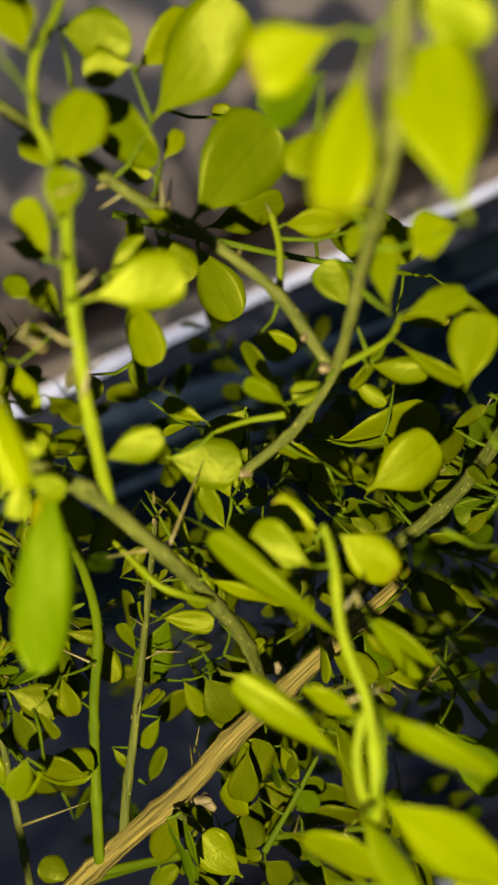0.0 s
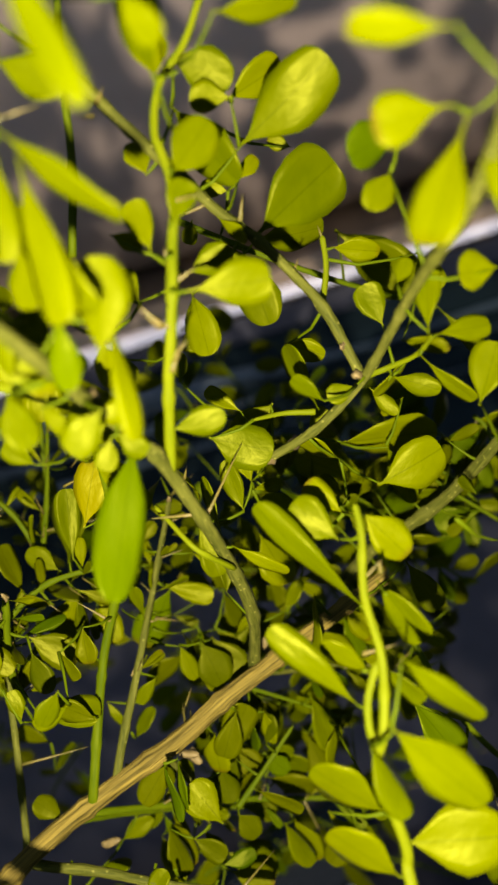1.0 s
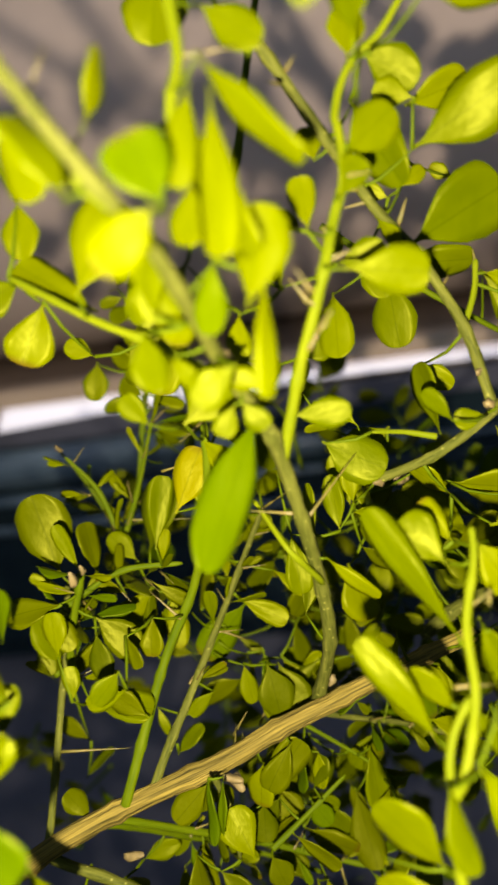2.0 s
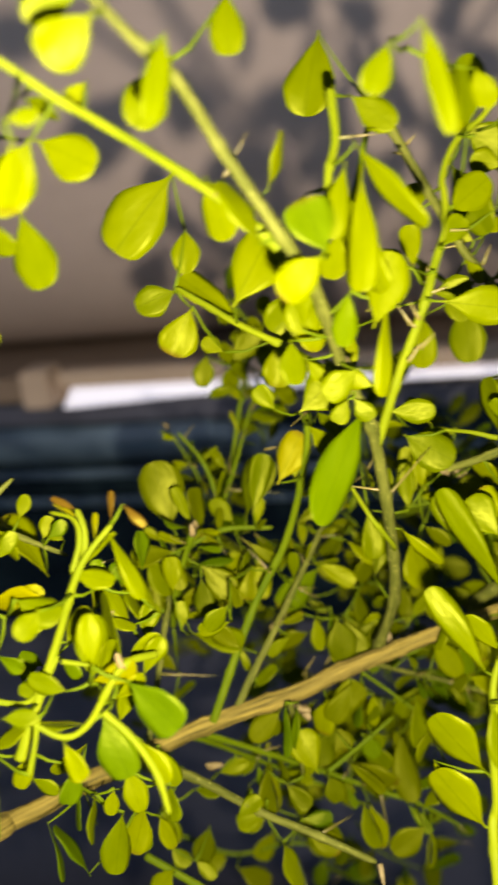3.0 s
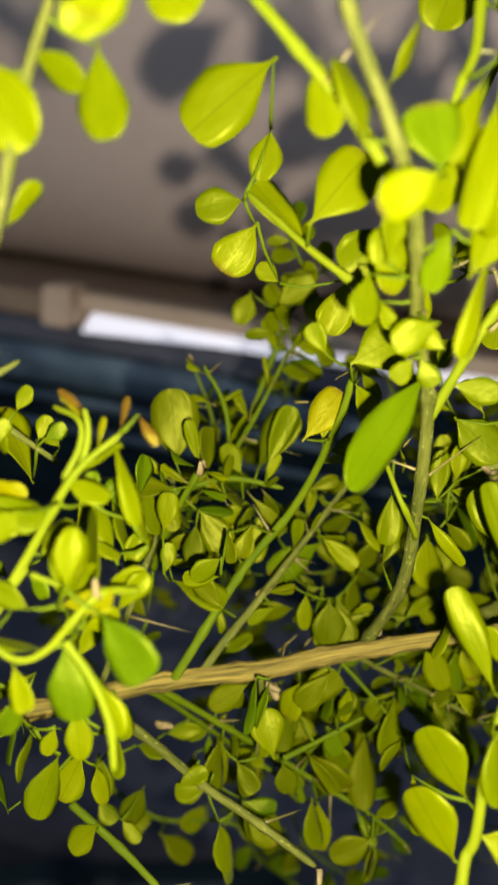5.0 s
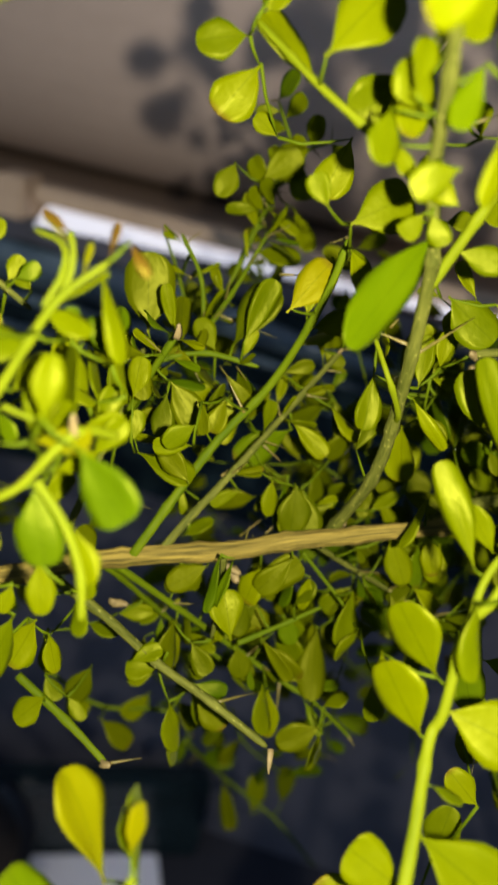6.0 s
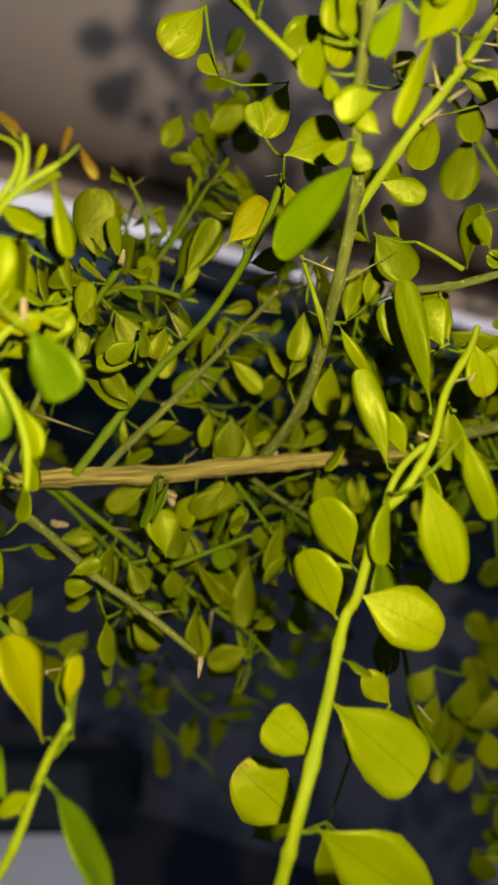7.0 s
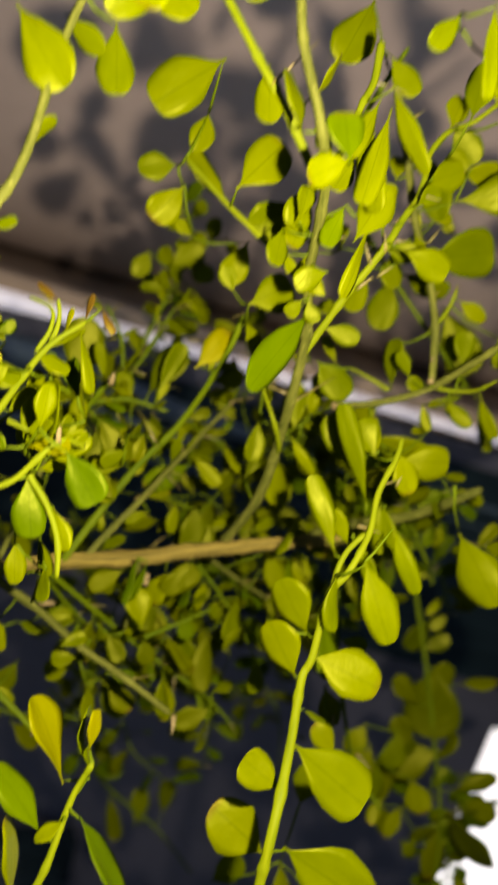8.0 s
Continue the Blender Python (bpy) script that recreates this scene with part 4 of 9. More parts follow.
petiole(b_main, (-0.1344, 0.232, 1.1833), (-0.1344, 0.2345, 1.1749))
leaf(b_main, (-0.1339, 0.2348, 1.1754), (-0.148, 0.2281, 1.1637), (0.0232, -0.8796, 0.4752), 0.57, 0)
petiole(b_shoot, (-0.0306, 0.1876, 1.2901), (-0.0284, 0.1938, 1.2843))
leaf(b_shoot, (-0.0288, 0.194, 1.285), (-0.0194, 0.1893, 1.2694), (0.1606, -0.9134, 0.3741), 0.63, 1)
petiole(b_shoot, (-0.0291, 0.1806, 1.264), (-0.0304, 0.1888, 1.2632))
leaf(b_shoot, (-0.0308, 0.1891, 1.264), (-0.022, 0.182, 1.2431), (-0.4237, -0.8969, 0.1266), 0.52, 3)
petiole(b_stem_b, (-0.1066, 0.2955, 1.2586), (-0.1138, 0.2995, 1.2577))
leaf(b_stem_b, (-0.1143, 0.2995, 1.2579), (-0.103, 0.2983, 1.253), (-0.0668, -0.9944, 0.0825), 0.71, 6)
petiole(b_stem_c, (-0.1654, 0.2417, 1.2468), (-0.1642, 0.2365, 1.2428))
leaf(b_stem_c, (-0.1643, 0.2367, 1.2434), (-0.1623, 0.2301, 1.2269), (0.0379, -0.9264, 0.3746), 0.52, 0)
petiole(b_down, (-0.1252, 0.2267, 1.1462), (-0.1328, 0.2235, 1.144))
leaf(b_down, (-0.1332, 0.2237, 1.1445), (-0.1226, 0.2199, 1.1338), (0.088, -0.9074, 0.411), 0.63, 3)
petiole(b_link, (-0.1626, 0.2645, 1.2522), (-0.1588, 0.2612, 1.2456))
leaf(b_link, (-0.1583, 0.2612, 1.2453), (-0.1698, 0.2628, 1.2515), (0.2868, -0.641, 0.712), 0.52, 3)
petiole(b_shoot, (-0.0365, 0.1668, 1.2504), (-0.0407, 0.1701, 1.2472))
leaf(b_shoot, (-0.0403, 0.17, 1.2467), (-0.0517, 0.1729, 1.2589), (-0.2293, -0.9733, 0.015), 0.48, 0)
petiole(b_near_b, (-0.1685, 0.1057, 1.2589), (-0.1698, 0.1129, 1.254))
leaf(b_near_b, (-0.169, 0.113, 1.254), (-0.1882, 0.1098, 1.2561), (0.1314, -0.1193, 0.9841), 0.52, 6)
petiole(b_near_b, (-0.1624, 0.1091, 1.2653), (-0.1616, 0.1169, 1.2612))
leaf(b_near_b, (-0.162, 0.1167, 1.2609), (-0.1515, 0.1207, 1.2666), (0.1027, -0.8908, 0.4426), 0.52, 3)
petiole(b_back_low, (-0.1492, 0.3173, 1.023), (-0.1481, 0.3208, 1.0307))
leaf(b_back_low, (-0.1487, 0.321, 1.0312), (-0.1333, 0.3169, 1.0189), (0.1892, -0.8358, 0.5154), 0.71, 3)
petiole(b_stem_b, (-0.1518, 0.2395, 1.1763), (-0.1469, 0.2406, 1.1683))
leaf(b_stem_b, (-0.1469, 0.2407, 1.1688), (-0.1475, 0.2362, 1.1557), (0.2762, -0.913, 0.3003), 0.68, 0)
petiole(b_low_e, (-0.0451, 0.2838, 1.1558), (-0.0421, 0.291, 1.1615))
leaf(b_low_e, (-0.0419, 0.2908, 1.1607), (-0.0466, 0.2968, 1.1812), (-0.1321, -0.9595, 0.249), 0.57, 6)
petiole(b_low_e, (-0.0419, 0.2908, 1.1607), (-0.0433, 0.2899, 1.1664))
leaf(b_low_e, (-0.0428, 0.2903, 1.1669), (-0.0562, 0.2824, 1.1547), (-0.0252, -0.8294, 0.5581), 0.68, 2)
petiole(b_right_top, (-0.0438, 0.3081, 1.3497), (-0.0439, 0.2988, 1.3477))
leaf(b_right_top, (-0.0439, 0.2991, 1.3488), (-0.0424, 0.2911, 1.3213), (-0.2853, -0.9246, 0.2525), 0.59, 0)
petiole(b_right_top, (-0.0439, 0.2991, 1.3488), (-0.0385, 0.2999, 1.352))
leaf(b_right_top, (-0.0397, 0.2997, 1.3522), (-0.0112, 0.3034, 1.3475), (0.0516, -0.9138, -0.4028), 0.52, 2)
petiole(b_low_b, (-0.0689, 0.2705, 1.0924), (-0.0695, 0.2617, 1.0884))
leaf(b_low_b, (-0.0695, 0.262, 1.0892), (-0.0698, 0.2535, 1.0703), (0.6361, -0.7075, 0.3078), 0.52, 5)
petiole(b_right_limb, (0.0151, 0.2731, 1.2431), (0.0153, 0.2657, 1.2382))
leaf(b_right_limb, (0.0155, 0.2656, 1.2379), (0.0108, 0.2681, 1.2459), (-0.0602, -0.9642, 0.2582), 0.57, 3)
petiole(b_near_b, (-0.1613, 0.1098, 1.2669), (-0.1663, 0.1177, 1.2668))
leaf(b_near_b, (-0.1664, 0.1175, 1.2662), (-0.1621, 0.1226, 1.2794), (0.7162, -0.6971, 0.0325), 0.52, 3)
petiole(b_near_b, (-0.1664, 0.1175, 1.2662), (-0.1671, 0.1149, 1.2685))
leaf(b_near_b, (-0.1671, 0.1147, 1.2676), (-0.1662, 0.1216, 1.2884), (0.8376, -0.5282, 0.1391), 0.52, 0)
petiole(b_near_b, (-0.1671, 0.1147, 1.2676), (-0.165, 0.1106, 1.2715))
leaf(b_near_b, (-0.1656, 0.1105, 1.2713), (-0.1513, 0.1143, 1.2743), (-0.1054, -0.3302, 0.938), 0.52, 3, leaf_yellow)
petiole(b_far_spray, (0.1015, 0.3493, 1.0249), (0.1115, 0.3502, 1.0285))
leaf(b_far_spray, (0.1104, 0.35, 1.0278), (0.1374, 0.3547, 1.0451), (-0.2207, -0.7983, 0.5604), 0.70, 6)
petiole(b_stem_c, (-0.1692, 0.2421, 1.2574), (-0.1738, 0.2333, 1.2576))
leaf(b_stem_c, (-0.1729, 0.2334, 1.2576), (-0.1943, 0.2307, 1.2561), (0.0372, -0.7041, 0.7091), 0.52, 5)
petiole(b_stem_c, (-0.1729, 0.2334, 1.2576), (-0.1781, 0.2333, 1.2559))
leaf(b_stem_c, (-0.1784, 0.2335, 1.2565), (-0.1705, 0.2276, 1.2417), (0.3556, -0.7862, 0.5054), 0.52, 0)
petiole(b_low_b, (-0.1399, 0.249, 1.1379), (-0.1433, 0.2576, 1.1368))
leaf(b_low_b, (-0.1435, 0.2578, 1.1375), (-0.1383, 0.2519, 1.1212), (-0.0209, -0.9427, 0.333), 0.52, 4)
petiole(b_left_fork, (-0.1522, 0.3268, 1.2978), (-0.1545, 0.334, 1.2919))
leaf(b_left_fork, (-0.1552, 0.334, 1.2922), (-0.1378, 0.3353, 1.286), (0.2929, -0.6723, 0.6799), 0.52, 5)
petiole(b_shoot, (-0.0445, 0.1543, 1.2396), (-0.0449, 0.1451, 1.2423))
leaf(b_shoot, (-0.0451, 0.1454, 1.2431), (-0.0415, 0.1375, 1.2228), (0.4997, -0.7742, 0.3886), 0.40, 6)
petiole(b_arm, (-0.0957, 0.1406, 1.3892), (-0.0867, 0.1384, 1.3908))
leaf(b_arm, (-0.0865, 0.1382, 1.3902), (-0.0931, 0.1434, 1.4053), (0.2713, -0.8672, 0.4175), 0.85, 3, leaf_deep)
petiole(b_low_d, (-0.0753, 0.4047, 0.8853), (-0.0718, 0.4096, 0.8941))
leaf(b_low_d, (-0.0718, 0.4091, 0.8931), (-0.0734, 0.4208, 0.9193), (0.0608, -0.911, 0.4079), 0.55, 3)
petiole(b_low_b, (-0.1086, 0.2629, 1.1151), (-0.1065, 0.2696, 1.1212))
leaf(b_low_b, (-0.1074, 0.2698, 1.1218), (-0.0853, 0.2661, 1.109), (0.1042, -0.8932, 0.4374), 0.64, 2)
petiole(b_back_low, (-0.1619, 0.3159, 1.0226), (-0.1641, 0.3193, 1.0307))
leaf(b_back_low, (-0.1637, 0.3197, 1.0314), (-0.1742, 0.3115, 1.0155), (0.2222, -0.9198, 0.3233), 0.71, 3)
petiole(b_arm, (-0.1309, 0.1081, 1.4538), (-0.1308, 0.0984, 1.4516))
leaf(b_arm, (-0.1303, 0.0986, 1.4519), (-0.1422, 0.0932, 1.4431), (0.5309, -0.8209, -0.2103), 0.78, 5)
petiole(b_shoot, (-0.0318, 0.1834, 1.2841), (-0.0382, 0.1906, 1.2812))
leaf(b_shoot, (-0.0377, 0.1904, 1.2807), (-0.0486, 0.1954, 1.2942), (0.0363, -0.926, 0.3757), 0.71, 5)
petiole(b_back_low, (-0.1202, 0.3184, 1.0195), (-0.118, 0.3221, 1.0274))
leaf(b_back_low, (-0.1176, 0.3224, 1.028), (-0.1266, 0.3141, 1.0113), (0.034, -0.9014, 0.4316), 0.71, 5)
petiole(b_arm, (-0.0787, 0.2244, 1.2644), (-0.0789, 0.2337, 1.2693))
leaf(b_arm, (-0.0789, 0.2333, 1.2684), (-0.0785, 0.2425, 1.2899), (-0.6836, -0.6664, 0.2978), 0.24, 3)
petiole(b_low_d, (-0.0843, 0.404, 0.8908), (-0.0903, 0.4033, 0.884))
leaf(b_low_d, (-0.0902, 0.4029, 0.883), (-0.0926, 0.4143, 0.909), (0.0079, -0.9148, 0.4039), 0.63, 2)
petiole(b_arm_spray, (-0.1457, 0.1236, 1.4332), (-0.1454, 0.1293, 1.4411))
leaf(b_arm_spray, (-0.1452, 0.1295, 1.4414), (-0.1503, 0.1263, 1.4348), (0.34, -0.9217, 0.1867), 0.68, 0)
petiole(b_near_b, (-0.1656, 0.1105, 1.2713), (-0.1729, 0.1084, 1.2695))
leaf(b_near_b, (-0.1724, 0.1084, 1.2693), (-0.1843, 0.1079, 1.2745), (0.3895, -0.3875, 0.8355), 0.52, 1)
petiole(b_arm, (-0.0865, 0.1382, 1.3902), (-0.0876, 0.1307, 1.3906))
leaf(b_arm, (-0.0872, 0.1309, 1.391), (-0.0986, 0.1257, 1.381), (0.3546, -0.9316, 0.0795), 0.70, 4)
petiole(b_low_b, (-0.0644, 0.2714, 1.0889), (-0.0713, 0.2733, 1.0804))
leaf(b_low_b, (-0.0707, 0.2736, 1.0809), (-0.0876, 0.2662, 1.068), (-0.1789, -0.7342, 0.6549), 0.76, 0)
petiole(b_cross, (-0.0943, 0.2523, 1.1506), (-0.0959, 0.2478, 1.1601))
leaf(b_cross, (-0.0961, 0.2476, 1.1596), (-0.0907, 0.2526, 1.1714), (-0.2341, -0.8516, 0.4689), 0.68, 6)
petiole(b_low_d, (-0.1114, 0.4019, 0.9072), (-0.1163, 0.4082, 0.9002))
leaf(b_low_d, (-0.1169, 0.4087, 0.9014), (-0.1014, 0.3963, 0.8708), (0.6676, -0.5094, 0.543), 0.52, 3)
petiole(b_arm, (-0.0893, 0.1705, 1.356), (-0.0993, 0.1711, 1.3539))
leaf(b_arm, (-0.0995, 0.1712, 1.3542), (-0.0946, 0.169, 1.3471), (0.1678, -0.9009, 0.4003), 0.57, 3)
petiole(b_low_f, (-0.0649, 0.2696, 1.1444), (-0.0579, 0.2764, 1.1412))
leaf(b_low_f, (-0.0573, 0.2765, 1.1413), (-0.0714, 0.2726, 1.1386), (0.1468, -0.8604, 0.488), 0.57, 3)
petiole(b_low_f, (-0.0573, 0.2765, 1.1413), (-0.0623, 0.2791, 1.1404))
leaf(b_low_f, (-0.0618, 0.2793, 1.1409), (-0.0756, 0.273, 1.1296), (-0.1391, -0.78, 0.6102), 0.70, 5)
petiole(b_left_thick, (-0.1852, 0.2604, 1.2337), (-0.1939, 0.2548, 1.2361))
leaf(b_left_thick, (-0.194, 0.2551, 1.2367), (-0.191, 0.2477, 1.2198), (0.6923, -0.6098, 0.3858), 0.52, 0)
petiole(b_link, (-0.1551, 0.2657, 1.2532), (-0.1568, 0.2765, 1.2523))
leaf(b_link, (-0.1564, 0.2764, 1.2518), (-0.1673, 0.2803, 1.2629), (0.6095, -0.3364, 0.7179), 0.52, 0)
petiole(b_limb, (0.0003, 0.2128, 1.3371), (0.0047, 0.2083, 1.3292))
leaf(b_limb, (0.0045, 0.2079, 1.3284), (0.0099, 0.2167, 1.3467), (-0.4436, -0.7481, 0.4935), 0.42, 8)
petiole(b_stem_b, (-0.1378, 0.2569, 1.2079), (-0.1311, 0.259, 1.1998))
leaf(b_stem_b, (-0.1307, 0.2593, 1.2001), (-0.1414, 0.2539, 1.1924), (0.1538, -0.8974, 0.4136), 0.74, 2)
petiole(b_near_b, (-0.162, 0.1167, 1.2609), (-0.1618, 0.1245, 1.265))
leaf(b_near_b, (-0.1617, 0.1242, 1.2639), (-0.1653, 0.1322, 1.2906), (0.9374, -0.2778, 0.2098), 0.52, 0)
petiole(b_near_b, (-0.1617, 0.1242, 1.2639), (-0.1552, 0.1283, 1.2625))
leaf(b_near_b, (-0.1555, 0.1281, 1.2621), (-0.1487, 0.1332, 1.2734), (0.7223, -0.68, -0.126), 0.52, 5)
petiole(b_near_b, (-0.1617, 0.1242, 1.2639), (-0.161, 0.1316, 1.2668))
leaf(b_near_b, (-0.1615, 0.1315, 1.2665), (-0.15, 0.1359, 1.2729), (0.3853, -0.9213, -0.0522), 0.52, 4)
petiole(b_low_f, (-0.0796, 0.2696, 1.1576), (-0.0734, 0.2644, 1.1643))
leaf(b_low_f, (-0.0734, 0.2647, 1.1653), (-0.072, 0.2568, 1.1409), (0.0723, -0.948, 0.3101), 0.57, 3)
petiole(b_arm_spray, (-0.1127, 0.1565, 1.4013), (-0.1041, 0.1546, 1.409))
leaf(b_arm_spray, (-0.1044, 0.1544, 1.4084), (-0.0982, 0.1607, 1.4238), (0.9302, -0.2453, -0.2732), 0.52, 2)
petiole(b_arm, (-0.0909, 0.1571, 1.37), (-0.0831, 0.1616, 1.376))
leaf(b_arm, (-0.083, 0.1619, 1.3766), (-0.0859, 0.1559, 1.3604), (-0.0189, -0.9369, 0.3491), 0.46, 6, leaf_fresh)
petiole(b_near_b, (-0.162, 0.1167, 1.2609), (-0.1619, 0.1078, 1.2611))
leaf(b_near_b, (-0.1622, 0.108, 1.2619), (-0.1549, 0.1029, 1.2425), (0.5295, -0.7513, 0.3939), 0.57, 2, leaf_deep)
petiole(b_near_b, (-0.1622, 0.108, 1.2619), (-0.1675, 0.1062, 1.2597))
leaf(b_near_b, (-0.1668, 0.1063, 1.2597), (-0.1842, 0.1034, 1.261), (0.1189, -0.2837, 0.9515), 0.52, 3)
petiole(b_left_fork, (-0.165, 0.2869, 1.2548), (-0.1718, 0.2833, 1.2461))
leaf(b_left_fork, (-0.1727, 0.2835, 1.2467), (-0.1489, 0.2794, 1.2325), (0.4049, -0.4317, 0.806), 0.52, 0)
petiole(b_stem_b, (-0.1143, 0.2828, 1.2435), (-0.1029, 0.2834, 1.2384))
leaf(b_stem_b, (-0.1035, 0.2834, 1.2388), (-0.0883, 0.2824, 1.2269), (0.2554, -0.8806, 0.3992), 0.57, 6)
petiole(b_spine_top, (-0.0868, 0.1829, 1.4352), (-0.0813, 0.1936, 1.4335))
leaf(b_spine_top, (-0.0819, 0.1937, 1.434), (-0.0677, 0.191, 1.4229), (-0.0609, -0.9838, 0.1688), 0.57, 0)
petiole(b_arm_spray, (-0.1505, 0.1181, 1.4374), (-0.1589, 0.1179, 1.4277))
leaf(b_arm_spray, (-0.1585, 0.1182, 1.4284), (-0.1689, 0.1102, 1.4105), (0.5659, -0.8235, 0.0402), 0.59, 1)
petiole(b_near_shoot, (-0.1829, 0.1201, 1.2711), (-0.1841, 0.1314, 1.2672))
leaf(b_near_shoot, (-0.1844, 0.1314, 1.2675), (-0.1784, 0.13, 1.2593), (0.3794, -0.823, 0.4228), 0.57, 0, leaf_deep)
petiole(b_link, (-0.1435, 0.267, 1.2531), (-0.1425, 0.2606, 1.2641))
leaf(b_link, (-0.1427, 0.2602, 1.2631), (-0.1373, 0.2709, 1.2889), (0.2413, -0.9128, 0.3296), 0.57, 3)
petiole(b_near_b, (-0.1668, 0.1063, 1.2597), (-0.1741, 0.1033, 1.2548))
leaf(b_near_b, (-0.1744, 0.1034, 1.2552), (-0.1687, 0.1005, 1.2433), (0.6878, -0.5593, 0.4627), 0.52, 3)
petiole(b_low_b, (-0.1352, 0.252, 1.1339), (-0.1358, 0.2618, 1.1418))
leaf(b_low_b, (-0.1354, 0.2617, 1.1415), (-0.146, 0.2646, 1.15), (0.2692, -0.7618, 0.5892), 0.57, 1)
petiole(b_cross, (-0.1032, 0.2459, 1.146), (-0.1118, 0.2527, 1.1518))
leaf(b_cross, (-0.1113, 0.2529, 1.1523), (-0.1235, 0.2463, 1.1395), (-0.0766, -0.8526, 0.5169), 0.71, 1)
petiole(b_arm_spray, (-0.0953, 0.1585, 1.3817), (-0.0986, 0.17, 1.3785))
leaf(b_arm_spray, (-0.0987, 0.1703, 1.3791), (-0.0979, 0.1644, 1.364), (0.4266, -0.8357, 0.3458), 0.78, 2)
petiole(b_low_f, (-0.0989, 0.2689, 1.1743), (-0.0996, 0.2563, 1.1716))
leaf(b_low_f, (-0.0996, 0.2566, 1.1722), (-0.1013, 0.2507, 1.1556), (-0.1319, -0.93, 0.3431), 0.68, 4, leaf_deep)
petiole(b_low_f, (-0.0996, 0.2566, 1.1722), (-0.0928, 0.2527, 1.1728))
leaf(b_low_f, (-0.0928, 0.2529, 1.1734), (-0.0932, 0.2479, 1.1588), (0.2229, -0.925, 0.3079), 0.57, 1)
petiole(b_down, (-0.1252, 0.2267, 1.1462), (-0.1308, 0.2332, 1.1366))
leaf(b_down, (-0.1309, 0.2333, 1.1372), (-0.1265, 0.2292, 1.1223), (0.608, -0.7005, 0.3737), 0.52, 0)
petiole(b_down, (-0.1253, 0.2273, 1.1548), (-0.1284, 0.2397, 1.1547))
leaf(b_down, (-0.1283, 0.2395, 1.1542), (-0.1312, 0.2433, 1.1673), (0.632, -0.6954, 0.3422), 0.52, 5)
petiole(b_down, (-0.1283, 0.2395, 1.1542), (-0.1248, 0.2407, 1.1555))
leaf(b_down, (-0.1248, 0.2409, 1.1562), (-0.1239, 0.2355, 1.1397), (0.6048, -0.7479, 0.2737), 0.52, 0)
petiole(b_down, (-0.1248, 0.2409, 1.1562), (-0.116, 0.243, 1.1575))
leaf(b_down, (-0.1159, 0.2432, 1.1581), (-0.1169, 0.2382, 1.1435), (0.2754, -0.9136, 0.2992), 0.85, 6)
petiole(b_down, (-0.1159, 0.2432, 1.1581), (-0.1146, 0.2445, 1.1611))
leaf(b_down, (-0.1153, 0.2441, 1.1604), (-0.0983, 0.2535, 1.1784), (0.037, -0.9011, 0.4321), 0.64, 3)
petiole(b_stem_d, (-0.1608, 0.3487, 1.2997), (-0.1613, 0.3368, 1.3042))
leaf(b_stem_d, (-0.1607, 0.3369, 1.3043), (-0.1757, 0.3331, 1.3017), (0.2271, -0.9683, 0.1041), 0.74, 4)
petiole(b_stem_b, (-0.1469, 0.2407, 1.1688), (-0.1397, 0.2464, 1.1655))
leaf(b_stem_b, (-0.1397, 0.2466, 1.1659), (-0.1405, 0.2428, 1.1551), (-0.118, -0.9353, 0.3336), 0.70, 5)
petiole(b_arm_twig, (-0.1261, 0.194, 1.3634), (-0.1244, 0.1843, 1.3717))
leaf(b_arm_twig, (-0.1249, 0.1839, 1.3708), (-0.1117, 0.194, 1.3932), (0.1651, -0.9322, 0.3221), 0.66, 2)
petiole(b_limb, (0.0202, 0.1477, 1.3889), (0.0258, 0.1574, 1.3947))
leaf(b_limb, (0.0254, 0.1575, 1.3952), (0.0349, 0.1545, 1.3835), (-0.1524, -0.9795, 0.1319), 0.63, 1)
petiole(b_low_f, (-0.0704, 0.2696, 1.1494), (-0.0758, 0.2786, 1.1422))
leaf(b_low_f, (-0.0764, 0.2787, 1.1425), (-0.0608, 0.2773, 1.1361), (0.0308, -0.9572, 0.2878), 0.57, 3)
petiole(b_limb, (0.0254, 0.1575, 1.3952), (0.0176, 0.1628, 1.3904))
leaf(b_limb, (0.0183, 0.1633, 1.3913), (0.0009, 0.1507, 1.3697), (-0.308, -0.6923, 0.6526), 0.46, 7)
petiole(b_limb, (0.0183, 0.1633, 1.3913), (0.0155, 0.1658, 1.3932))
leaf(b_limb, (0.0163, 0.1659, 1.3932), (-0.0024, 0.1628, 1.3947), (0.1715, -0.9757, 0.1366), 0.64, 7)
petiole(b_low_b, (-0.1024, 0.2647, 1.1112), (-0.0979, 0.2522, 1.11))
leaf(b_low_b, (-0.0981, 0.2524, 1.1109), (-0.0932, 0.2459, 1.0885), (0.0067, -0.9595, 0.2815), 0.52, 1)
petiole(b_arm_spray, (-0.1549, 0.1152, 1.4413), (-0.1626, 0.1253, 1.4391))
leaf(b_arm_spray, (-0.163, 0.1253, 1.4394), (-0.1525, 0.1253, 1.433), (-0.0915, -0.9853, -0.1439), 0.57, 6)
petiole(b_front_left, (-0.1801, 0.1221, 1.4145), (-0.1708, 0.131, 1.4096))
leaf(b_front_left, (-0.1711, 0.1312, 1.4105), (-0.1646, 0.1252, 1.3887), (0.8269, -0.429, 0.3634), 0.52, 6)
petiole(b_cross, (-0.0994, 0.2543, 1.1494), (-0.1009, 0.2627, 1.1433))
leaf(b_cross, (-0.1014, 0.2627, 1.1435), (-0.0893, 0.2628, 1.1369), (0.2453, -0.8699, 0.4279), 0.72, 5)
petiole(b_arm_twig, (-0.131, 0.1958, 1.3662), (-0.1287, 0.2085, 1.3633))
